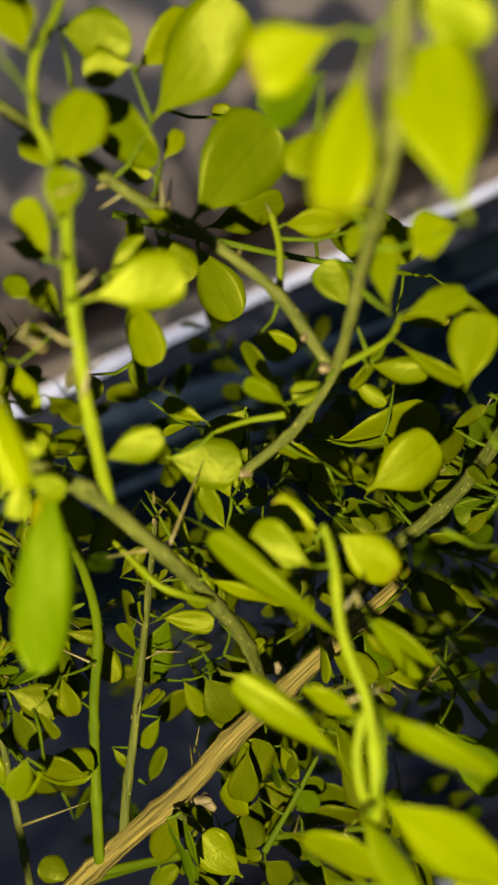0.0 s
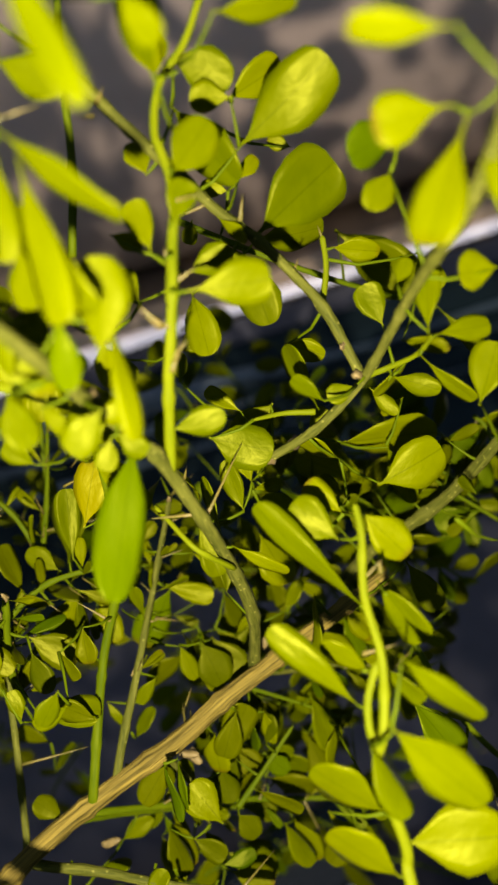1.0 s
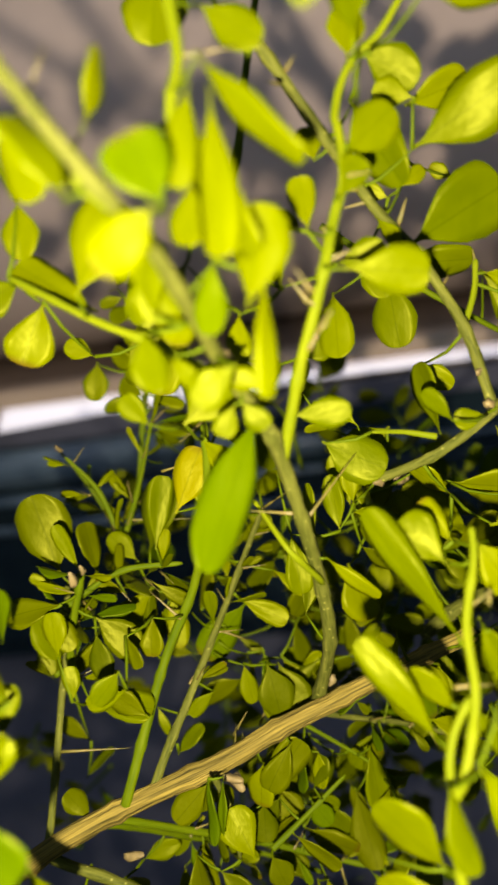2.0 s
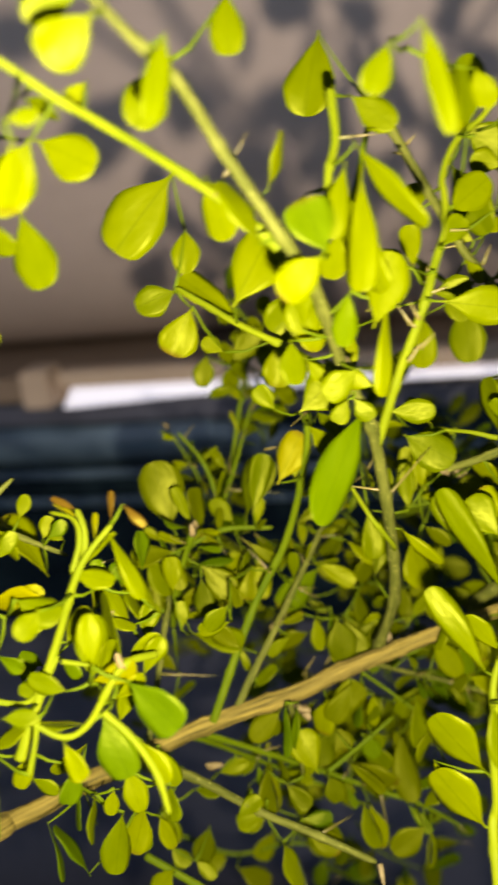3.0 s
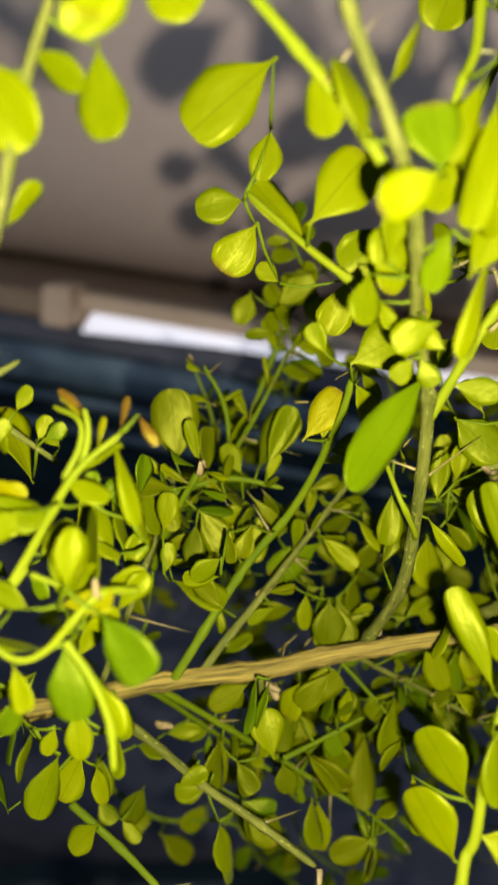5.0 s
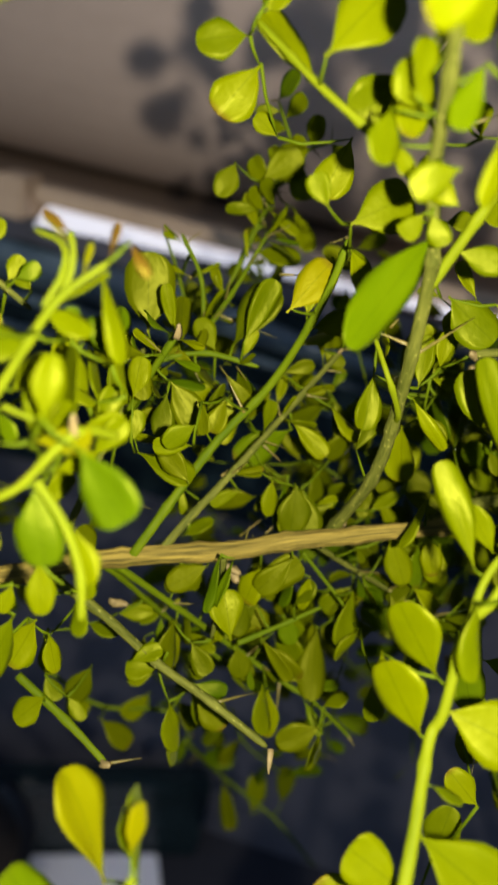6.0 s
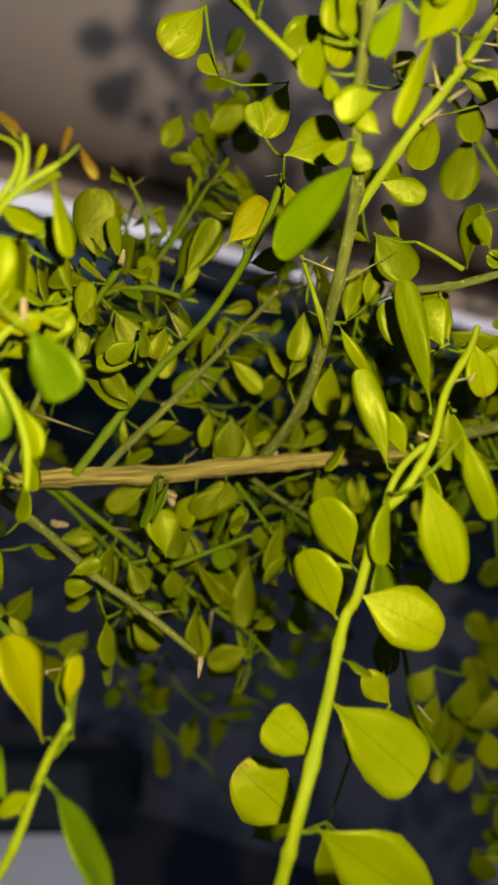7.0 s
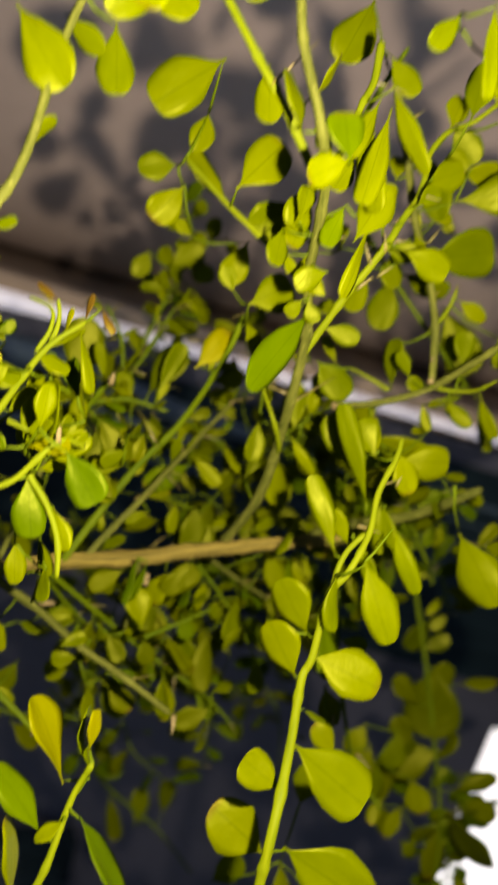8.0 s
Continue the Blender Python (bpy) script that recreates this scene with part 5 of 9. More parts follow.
leaf(b_arm_twig, (-0.1278, 0.2084, 1.3626), (-0.1494, 0.2097, 1.3789), (0.4624, -0.5962, 0.6563), 0.52, 3)
petiole(b_sprig, (-0.0046, 0.2402, 1.3101), (-0.0042, 0.2477, 1.3221))
leaf(b_sprig, (-0.0041, 0.2474, 1.3215), (-0.0063, 0.2532, 1.3361), (-0.0291, -0.9318, 0.3619), 0.68, 3)
petiole(b_link, (-0.1766, 0.2606, 1.2461), (-0.1819, 0.2578, 1.2595))
leaf(b_link, (-0.1816, 0.2574, 1.2583), (-0.189, 0.2661, 1.2886), (0.3894, -0.856, 0.3399), 0.71, 4)
petiole(b_main, (-0.1145, 0.2393, 1.1887), (-0.1136, 0.2441, 1.1753))
leaf(b_main, (-0.1134, 0.2443, 1.176), (-0.1167, 0.2384, 1.1601), (0.1892, -0.9317, 0.3101), 0.68, 2)
petiole(b_far_spray, (0.0916, 0.3569, 1.0506), (0.0779, 0.3559, 1.0466))
leaf(b_far_spray, (0.0787, 0.3557, 1.0459), (0.0593, 0.361, 1.0636), (-0.091, -0.9765, 0.1955), 0.68, 5)
petiole(b_low_a, (-0.1455, 0.2094, 1.1515), (-0.151, 0.1996, 1.1445))
leaf(b_low_a, (-0.1514, 0.1995, 1.1442), (-0.1408, 0.2041, 1.1518), (-0.0917, -0.79, 0.6063), 0.57, 5)
petiole(b_far_spray, (0.1104, 0.35, 1.0278), (0.121, 0.3484, 1.0226))
leaf(b_far_spray, (0.12, 0.3485, 1.0228), (0.1455, 0.3469, 1.0184), (0.0609, -0.7724, 0.6322), 0.68, 1)
petiole(b_sprig, (-0.0059, 0.2473, 1.3037), (0.0023, 0.2531, 1.3059))
leaf(b_sprig, (0.0029, 0.2534, 1.3062), (-0.013, 0.2469, 1.2983), (0.4783, -0.8332, -0.2775), 0.52, 1)
petiole(b_low_b, (-0.1074, 0.2698, 1.1218), (-0.1022, 0.2791, 1.1243))
leaf(b_low_b, (-0.1028, 0.2793, 1.1248), (-0.0888, 0.2753, 1.1131), (0.0605, -0.9215, 0.3836), 0.71, 3)
petiole(b_stem_b, (-0.1429, 0.2579, 1.191), (-0.1562, 0.261, 1.193))
leaf(b_stem_b, (-0.1564, 0.2611, 1.1935), (-0.1524, 0.2565, 1.1823), (0.3473, -0.8148, 0.4642), 0.52, 2)
petiole(b_near_d, (-0.1817, 0.1043, 1.2624), (-0.1821, 0.1184, 1.2626))
leaf(b_near_d, (-0.1816, 0.1184, 1.2625), (-0.1934, 0.1166, 1.2646), (0.2183, -0.3662, 0.9046), 0.52, 0)
petiole(b_arm_spray, (-0.0987, 0.1703, 1.3791), (-0.0961, 0.1799, 1.3741))
leaf(b_arm_spray, (-0.096, 0.1802, 1.3749), (-0.0977, 0.1735, 1.3557), (0.387, -0.8801, 0.2751), 0.52, 4)
petiole(b_stem_b, (-0.1056, 0.2971, 1.2604), (-0.1047, 0.2905, 1.2727))
leaf(b_stem_b, (-0.104, 0.2908, 1.2731), (-0.1232, 0.2837, 1.2614), (0.1007, -0.9166, 0.387), 0.52, 6)
petiole(b_stem_a, (-0.1159, 0.2442, 1.2871), (-0.1235, 0.2328, 1.2884))
leaf(b_stem_a, (-0.1262, 0.2400, 1.2850), (-0.1152, 0.2480, 1.3055), (0.0773, -0.9288, 0.3624), 0.58, 2, leaf_yellow)
petiole(b_left_thick, (-0.1852, 0.2604, 1.2337), (-0.1717, 0.2651, 1.2299))
leaf(b_left_thick, (-0.1722, 0.2653, 1.2305), (-0.1604, 0.2601, 1.2165), (0.069, -0.915, 0.3974), 0.71, 3)
petiole(b_left_thick, (-0.1722, 0.2653, 1.2305), (-0.1688, 0.2674, 1.2346))
leaf(b_left_thick, (-0.1695, 0.2677, 1.2352), (-0.1521, 0.2623, 1.2198), (0.6474, -0.0839, 0.7575), 0.52, 1)
petiole(b_arm, (-0.083, 0.1619, 1.3766), (-0.0726, 0.1626, 1.3726))
leaf(b_arm, (-0.0723, 0.163, 1.3737), (-0.0731, 0.1513, 1.3455), (0.7271, -0.6802, 0.0929), 0.24, 2)
petiole(b_stem_b, (-0.1323, 0.2747, 1.2079), (-0.1194, 0.2688, 1.2046))
leaf(b_stem_b, (-0.1195, 0.269, 1.2053), (-0.1172, 0.2641, 1.1893), (0.1998, -0.9286, 0.3128), 0.59, 0)
petiole(b_stem_b, (-0.1195, 0.269, 1.2053), (-0.1093, 0.2648, 1.2065))
leaf(b_stem_b, (-0.1094, 0.2651, 1.2073), (-0.1079, 0.2562, 1.1871), (-0.11, -0.9118, 0.3956), 0.59, 3)
petiole(b_stem_b, (-0.1094, 0.2651, 1.2073), (-0.1081, 0.2614, 1.2077))
leaf(b_stem_b, (-0.1083, 0.2616, 1.2085), (-0.1054, 0.2556, 1.189), (-0.0469, -0.9571, 0.286), 0.68, 1)
petiole(b_stem_b, (-0.1094, 0.2651, 1.2073), (-0.1057, 0.2716, 1.202))
leaf(b_stem_b, (-0.106, 0.2719, 1.2028), (-0.0994, 0.2652, 1.1838), (0.1255, -0.9205, 0.3699), 0.68, 3)
petiole(b_low_e, (-0.0854, 0.2754, 1.1731), (-0.0766, 0.27, 1.183))
leaf(b_low_e, (-0.0768, 0.2701, 1.1832), (-0.0721, 0.2691, 1.1775), (0.2125, -0.9185, 0.3335), 0.68, 3)
petiole(b_stem_d, (-0.1583, 0.3526, 1.3104), (-0.1626, 0.3407, 1.3166))
leaf(b_stem_d, (-0.1632, 0.3404, 1.316), (-0.149, 0.3485, 1.3321), (0.2814, -0.9329, 0.2248), 0.66, 3)
petiole(b_arm, (-0.0723, 0.163, 1.3737), (-0.0763, 0.157, 1.3663))
leaf(b_arm, (-0.0765, 0.1566, 1.3654), (-0.0696, 0.1656, 1.3864), (0.078, -0.9249, 0.372), 0.55, 6)
petiole(b_right_limb, (0.0205, 0.2692, 1.2497), (0.0112, 0.2739, 1.2595))
leaf(b_right_limb, (0.0107, 0.2738, 1.2595), (0.0242, 0.2771, 1.2609), (0.1588, -0.8627, 0.4802), 0.57, 4)
petiole(b_spine_top, (-0.0871, 0.1699, 1.4135), (-0.0786, 0.1589, 1.4186))
leaf(b_spine_top, (-0.0794, 0.1592, 1.4197), (-0.0607, 0.1511, 1.3937), (-0.6421, -0.7305, -0.2323), 0.29, 2)
petiole(b_low_g, (-0.161, 0.2487, 1.1405), (-0.1709, 0.245, 1.1313))
leaf(b_low_g, (-0.1715, 0.2448, 1.1312), (-0.1561, 0.2491, 1.1349), (0.1474, -0.8968, 0.4171), 0.57, 1)
petiole(b_low_g, (-0.1493, 0.2615, 1.1243), (-0.1597, 0.2581, 1.1139))
leaf(b_low_g, (-0.1597, 0.2584, 1.1145), (-0.1607, 0.2516, 1.0997), (0.6126, -0.7342, 0.2927), 0.52, 1)
petiole(b_limb, (-0.0564, 0.2541, 1.2836), (-0.0658, 0.2597, 1.2741))
leaf(b_limb, (-0.0657, 0.2595, 1.2735), (-0.066, 0.2643, 1.2881), (0.3849, -0.8744, 0.2955), 0.52, 1)
petiole(b_limb, (-0.0657, 0.2595, 1.2735), (-0.0669, 0.2677, 1.2666))
leaf(b_limb, (-0.0674, 0.2676, 1.2667), (-0.0556, 0.2694, 1.265), (0.1938, -0.8708, 0.4519), 0.57, 5)
petiole(b_limb, (-0.0657, 0.2595, 1.2735), (-0.0716, 0.2558, 1.2658))
leaf(b_limb, (-0.0716, 0.2555, 1.2651), (-0.073, 0.2618, 1.2848), (0.0524, -0.95, 0.3077), 0.52, 1)
petiole(b_down, (-0.1332, 0.2237, 1.1445), (-0.1427, 0.229, 1.1473))
leaf(b_down, (-0.1427, 0.2293, 1.1482), (-0.1412, 0.2226, 1.1271), (0.7482, -0.6141, 0.251), 0.52, 6)
petiole(b_arm, (-0.0803, 0.2395, 1.2285), (-0.0882, 0.2502, 1.2357))
leaf(b_arm, (-0.0883, 0.25, 1.2353), (-0.084, 0.2556, 1.2469), (0.2397, -0.9059, 0.3491), 0.57, 5)
petiole(b_right_limb, (-0.0319, 0.2959, 1.206), (-0.027, 0.2842, 1.1973))
leaf(b_right_limb, (-0.0272, 0.2843, 1.1978), (-0.0211, 0.2802, 1.1851), (0.1181, -0.9254, 0.36), 0.57, 2)
petiole(b_near_shoot, (-0.1739, 0.1256, 1.2929), (-0.1695, 0.1394, 1.2891))
leaf(b_near_shoot, (-0.1694, 0.1393, 1.2887), (-0.171, 0.1419, 1.2975), (0.5224, -0.7897, 0.3217), 0.52, 5, leaf_deep)
petiole(b_near_low, (-0.116, 0.0739, 1.1705), (-0.1138, 0.0887, 1.1681))
leaf(b_near_low, (-0.1134, 0.0883, 1.1673), (-0.1217, 0.0974, 1.1891), (0.9261, -0.0535, 0.3734), 0.52, 6)
petiole(b_near_low, (-0.1134, 0.0883, 1.1673), (-0.1225, 0.0897, 1.1623))
leaf(b_near_low, (-0.1218, 0.0893, 1.1613), (-0.1395, 0.0989, 1.1864), (0.7808, -0.1474, 0.6071), 0.52, 5, leaf_yellow)
petiole(b_low_b, (-0.1028, 0.2793, 1.1248), (-0.1128, 0.2799, 1.131))
leaf(b_low_b, (-0.1124, 0.2803, 1.1317), (-0.123, 0.271, 1.1148), (0.29, -0.9042, 0.3135), 0.68, 4)
petiole(b_front_left, (-0.1769, 0.1269, 1.4329), (-0.1638, 0.1343, 1.4283))
leaf(b_front_left, (-0.1644, 0.1343, 1.4287), (-0.1482, 0.1345, 1.4197), (0.1532, -0.9543, 0.2567), 0.72, 0)
petiole(b_low_b, (-0.0981, 0.2524, 1.1109), (-0.1003, 0.2437, 1.1181))
leaf(b_low_b, (-0.1005, 0.2439, 1.119), (-0.0945, 0.2379, 1.0974), (0.6456, -0.6701, 0.3663), 0.52, 6)
petiole(b_front_left, (-0.1834, 0.108, 1.3707), (-0.1887, 0.1216, 1.3665))
leaf(b_front_left, (-0.1889, 0.1214, 1.366), (-0.1828, 0.1265, 1.3775), (0.8073, -0.5613, -0.1822), 0.52, 4)
petiole(b_shoot, (-0.0454, 0.1076, 1.1745), (-0.0437, 0.1171, 1.163))
leaf(b_shoot, (-0.043, 0.1171, 1.1627), (-0.0609, 0.1188, 1.1704), (0.176, -0.7861, 0.5926), 0.78, 3)
petiole(b_low_e, (-0.0675, 0.2835, 1.1629), (-0.063, 0.2914, 1.1748))
leaf(b_low_e, (-0.0637, 0.2915, 1.1754), (-0.0473, 0.2896, 1.1602), (0.2028, -0.9214, 0.3315), 0.68, 2)
petiole(b_stem_b, (-0.1143, 0.2828, 1.2435), (-0.1276, 0.2896, 1.2458))
leaf(b_stem_b, (-0.1281, 0.2894, 1.2456), (-0.1152, 0.2934, 1.2519), (0.1573, -0.946, 0.2834), 0.71, 5)
petiole(b_low_b, (-0.1124, 0.2803, 1.1317), (-0.1178, 0.2912, 1.1299))
leaf(b_low_b, (-0.1184, 0.2909, 1.1293), (-0.1048, 0.2987, 1.144), (0.191, -0.9276, 0.3209), 0.70, 1)
petiole(b_near_shoot, (-0.1694, 0.1393, 1.2887), (-0.163, 0.1454, 1.297))
leaf(b_near_shoot, (-0.1629, 0.1456, 1.2972), (-0.1665, 0.1425, 1.2901), (0.3056, -0.921, 0.2417), 0.57, 0, leaf_deep)
petiole(b_stem_a, (-0.1338, 0.2475, 1.2414), (-0.1412, 0.2353, 1.2479))
leaf(b_stem_a, (-0.1412, 0.2355, 1.2484), (-0.1432, 0.2294, 1.2353), (-0.0518, -0.9029, 0.4266), 0.59, 5)
petiole(b_low_b, (-0.1124, 0.2803, 1.1317), (-0.1185, 0.2734, 1.1395))
leaf(b_low_b, (-0.119, 0.2736, 1.1401), (-0.1081, 0.2677, 1.1246), (0.1621, -0.8779, 0.4507), 0.71, 1)
petiole(b_low_b, (-0.119, 0.2736, 1.1401), (-0.1202, 0.2723, 1.1374))
leaf(b_low_b, (-0.1206, 0.272, 1.1367), (-0.1097, 0.2813, 1.1553), (0.1424, -0.9149, 0.3776), 0.71, 1)
petiole(b_low_b, (-0.119, 0.2736, 1.1401), (-0.1213, 0.2683, 1.1415))
leaf(b_low_b, (-0.1209, 0.2686, 1.142), (-0.1302, 0.2607, 1.1276), (0.1958, -0.9068, 0.3735), 0.63, 4)
petiole(b_near_b, (-0.1656, 0.1105, 1.2713), (-0.1608, 0.1041, 1.2816))
leaf(b_near_b, (-0.1607, 0.1039, 1.281), (-0.1613, 0.1087, 1.2958), (0.5929, -0.7581, 0.2716), 0.52, 1)
petiole(b_near_b, (-0.1607, 0.1039, 1.281), (-0.1507, 0.1042, 1.2758))
leaf(b_near_b, (-0.1512, 0.1043, 1.2764), (-0.1363, 0.1022, 1.2616), (0.1912, -0.9282, 0.3192), 0.66, 3, leaf_deep)
petiole(b_down, (-0.1253, 0.2274, 1.1559), (-0.1161, 0.2148, 1.1579))
leaf(b_down, (-0.1158, 0.2145, 1.1572), (-0.1236, 0.2215, 1.1744), (0.3609, -0.7955, 0.4867), 0.71, 5)
petiole(b_low_f, (-0.0764, 0.2787, 1.1425), (-0.0833, 0.2793, 1.1305))
leaf(b_low_f, (-0.0835, 0.2798, 1.1317), (-0.0778, 0.2664, 1.1007), (0.203, -0.8847, 0.4196), 0.62, 6)
petiole(b_low_f, (-0.0835, 0.2798, 1.1317), (-0.0862, 0.2875, 1.1285))
leaf(b_low_f, (-0.0864, 0.2877, 1.1292), (-0.081, 0.2815, 1.112), (0.1386, -0.9169, 0.3743), 0.68, 4)
petiole(b_stem_c, (-0.1736, 0.2432, 1.2468), (-0.1882, 0.2405, 1.2522))
leaf(b_stem_c, (-0.1886, 0.2408, 1.2529), (-0.1796, 0.2337, 1.2352), (0.875, -0.0825, 0.4771), 0.52, 4)
petiole(b_hook, (-0.0552, 0.2387, 1.3065), (-0.0708, 0.237, 1.3053))
leaf(b_hook, (-0.0716, 0.237, 1.3058), (-0.0522, 0.2368, 1.2938), (0.2029, -0.917, 0.3436), 0.71, 4)
petiole(b_front_left, (-0.1824, 0.1185, 1.4014), (-0.1968, 0.1136, 1.4049))
leaf(b_front_left, (-0.1976, 0.1137, 1.4057), (-0.1783, 0.111, 1.3862), (0.251, -0.8931, 0.3733), 0.57, 5)
petiole(b_stem_a, (-0.11, 0.2391, 1.3175), (-0.1075, 0.2224, 1.3156))
leaf(b_stem_a, (-0.108, 0.2226, 1.3162), (-0.0964, 0.2197, 1.3008), (0.491, -0.7111, 0.5032), 0.52, 1)
petiole(b_stem_a, (-0.1495, 0.2361, 1.2094), (-0.1465, 0.2212, 1.2168))
leaf(b_stem_a, (-0.1459, 0.2212, 1.2163), (-0.16, 0.2232, 1.2277), (0.0693, -0.964, 0.2566), 0.52, 1)
petiole(b_right_top, (0.0177, 0.3242, 1.3018), (0.0086, 0.3225, 1.2879))
leaf(b_right_top, (0.0078, 0.3226, 1.2882), (0.0273, 0.3197, 1.2792), (-0.0726, -0.9856, 0.153), 0.55, 4)
petiole(b_near_b, (-0.1622, 0.108, 1.2619), (-0.1509, 0.1074, 1.2534))
leaf(b_near_b, (-0.1512, 0.1075, 1.2539), (-0.1429, 0.1047, 1.2407), (0.7804, -0.2987, 0.5493), 0.52, 6)
petiole(b_low_e, (-0.0637, 0.2915, 1.1754), (-0.0632, 0.3047, 1.1732))
leaf(b_low_e, (-0.0642, 0.3049, 1.1739), (-0.04, 0.2993, 1.1564), (0.0528, -0.9275, 0.3702), 0.68, 1)
petiole(b_low_e, (-0.0642, 0.3049, 1.1739), (-0.063, 0.3055, 1.1749))
leaf(b_low_e, (-0.0638, 0.3056, 1.1753), (-0.0435, 0.304, 1.1674), (0.0715, -0.9234, 0.3772), 0.59, 4)
petiole(b_near_shoot, (-0.1694, 0.1393, 1.2887), (-0.1594, 0.1457, 1.283))
leaf(b_near_shoot, (-0.1591, 0.1456, 1.2825), (-0.1655, 0.1479, 1.294), (0.8311, -0.2224, 0.5097), 0.52, 0, leaf_deep)
petiole(b_near_shoot, (-0.1591, 0.1456, 1.2825), (-0.155, 0.1492, 1.2742))
leaf(b_near_shoot, (-0.1547, 0.1491, 1.2737), (-0.161, 0.1518, 1.2863), (0.836, -0.2728, 0.4761), 0.52, 0)
petiole(b_near_shoot, (-0.1547, 0.1491, 1.2737), (-0.1661, 0.1507, 1.2681))
leaf(b_near_shoot, (-0.1658, 0.1505, 1.2676), (-0.1757, 0.1554, 1.2806), (0.6369, -0.4223, 0.645), 0.52, 6)
petiole(b_near_shoot, (-0.1658, 0.1505, 1.2676), (-0.1719, 0.1448, 1.2743))
leaf(b_near_shoot, (-0.1723, 0.1448, 1.2745), (-0.162, 0.1454, 1.27), (0.3955, -0.3012, 0.8677), 0.52, 0)
petiole(b_near_shoot, (-0.1658, 0.1505, 1.2676), (-0.1641, 0.1572, 1.2575))
leaf(b_near_shoot, (-0.1642, 0.1569, 1.257), (-0.1616, 0.1632, 1.2703), (0.8736, -0.4838, 0.0529), 0.52, 5)
petiole(b_arm, (-0.1179, 0.1208, 1.4356), (-0.1245, 0.1341, 1.443))
leaf(b_arm, (-0.1242, 0.1344, 1.4436), (-0.1336, 0.1274, 1.4285), (0.3848, -0.9064, 0.174), 0.63, 0)
petiole(b_low_f, (-0.0823, 0.2695, 1.1601), (-0.0909, 0.2808, 1.1502))
leaf(b_low_f, (-0.0906, 0.2811, 1.1507), (-0.0981, 0.2744, 1.1374), (0.0095, -0.8959, 0.4441), 0.71, 0)
petiole(b_low_f, (-0.0906, 0.2811, 1.1507), (-0.1003, 0.2834, 1.1579))
leaf(b_low_f, (-0.0999, 0.2837, 1.1586), (-0.1104, 0.275, 1.1413), (0.1197, -0.9133, 0.3893), 0.68, 1)
petiole(b_near_shoot, (-0.1754, 0.125, 1.2892), (-0.1878, 0.1166, 1.2963))
leaf(b_near_shoot, (-0.1884, 0.1166, 1.2965), (-0.1746, 0.117, 1.2898), (0.276, -0.8149, 0.5096), 0.68, 6)
petiole(b_low_e, (-0.0304, 0.2799, 1.1533), (-0.0216, 0.2922, 1.1615))
leaf(b_low_e, (-0.0221, 0.2922, 1.1619), (-0.0092, 0.2903, 1.1512), (0.2473, -0.855, 0.4558), 0.57, 1)
petiole(b_shoot_left, (-0.0577, 0.1948, 1.3759), (-0.0644, 0.211, 1.3758))
leaf(b_shoot_left, (-0.0643, 0.2107, 1.3752), (-0.0653, 0.2168, 1.39), (0.0909, -0.9192, 0.3832), 0.52, 3)
petiole(b_bough, (-0.0437, 0.2462, 1.3735), (-0.0362, 0.2606, 1.3807))
leaf(b_bough, (-0.0365, 0.2605, 1.3805), (-0.0284, 0.2642, 1.3856), (0.2231, -0.9192, 0.3245), 0.57, 2)
petiole(b_bough, (-0.0365, 0.2605, 1.3805), (-0.041, 0.264, 1.3779))
leaf(b_bough, (-0.0407, 0.2639, 1.3777), (-0.0489, 0.2643, 1.3823), (-0.0222, -0.9992, 0.0345), 0.63, 1)
petiole(b_near_shoot, (-0.1884, 0.1166, 1.2965), (-0.1961, 0.1231, 1.2868))
leaf(b_near_shoot, (-0.1966, 0.1229, 1.2865), (-0.1847, 0.1279, 1.2943), (0.1842, -0.9313, 0.3141), 0.57, 1, leaf_yellow)
petiole(b_near_shoot, (-0.1966, 0.1229, 1.2865), (-0.2031, 0.1229, 1.292))
leaf(b_near_shoot, (-0.2041, 0.1227, 1.2921), (-0.1812, 0.1262, 1.289), (0.1885, -0.9045, 0.3827), 0.75, 6, leaf_yellow)
petiole(b_far_spray, (0.1035, 0.3478, 1.0198), (0.1015, 0.3643, 1.0135))
leaf(b_far_spray, (0.1011, 0.3641, 1.0128), (0.1111, 0.3699, 1.0305), (-0.4359, -0.7518, 0.4948), 0.68, 5, leaf_deep)
petiole(b_right_low, (-0.0128, 0.2379, 1.1533), (-0.02, 0.2215, 1.1504))
leaf(b_right_low, (-0.0204, 0.2218, 1.1511), (-0.0113, 0.2149, 1.1339), (0.0623, -0.9149, 0.3988), 0.57, 1)
petiole(b_stem_d, (-0.1632, 0.3404, 1.316), (-0.1766, 0.3397, 1.3218))
leaf(b_stem_d, (-0.1764, 0.3399, 1.3225), (-0.1801, 0.3338, 1.3064), (0.1412, -0.936, 0.3225), 0.66, 1)
petiole(b_low_b, (-0.1184, 0.2909, 1.1293), (-0.1279, 0.295, 1.1397))
leaf(b_low_b, (-0.1274, 0.2953, 1.1402), (-0.1387, 0.2878, 1.1279), (0.1542, -0.9016, 0.4042), 0.57, 1)
petiole(b_low_g, (-0.1428, 0.2675, 1.1162), (-0.1499, 0.257, 1.102))
leaf(b_low_g, (-0.1493, 0.2572, 1.1024), (-0.164, 0.2518, 1.0934), (0.0422, -0.8851, 0.4636), 0.71, 5)
petiole(b_low_g, (-0.1493, 0.2572, 1.1024), (-0.1461, 0.2476, 1.1123))
leaf(b_low_g, (-0.146, 0.2473, 1.1116), (-0.1468, 0.2551, 1.129), (0.3749, -0.8407, 0.3907), 0.59, 2)
petiole(b_stem_b, (-0.1301, 0.2772, 1.2112), (-0.1215, 0.2877, 1.198))
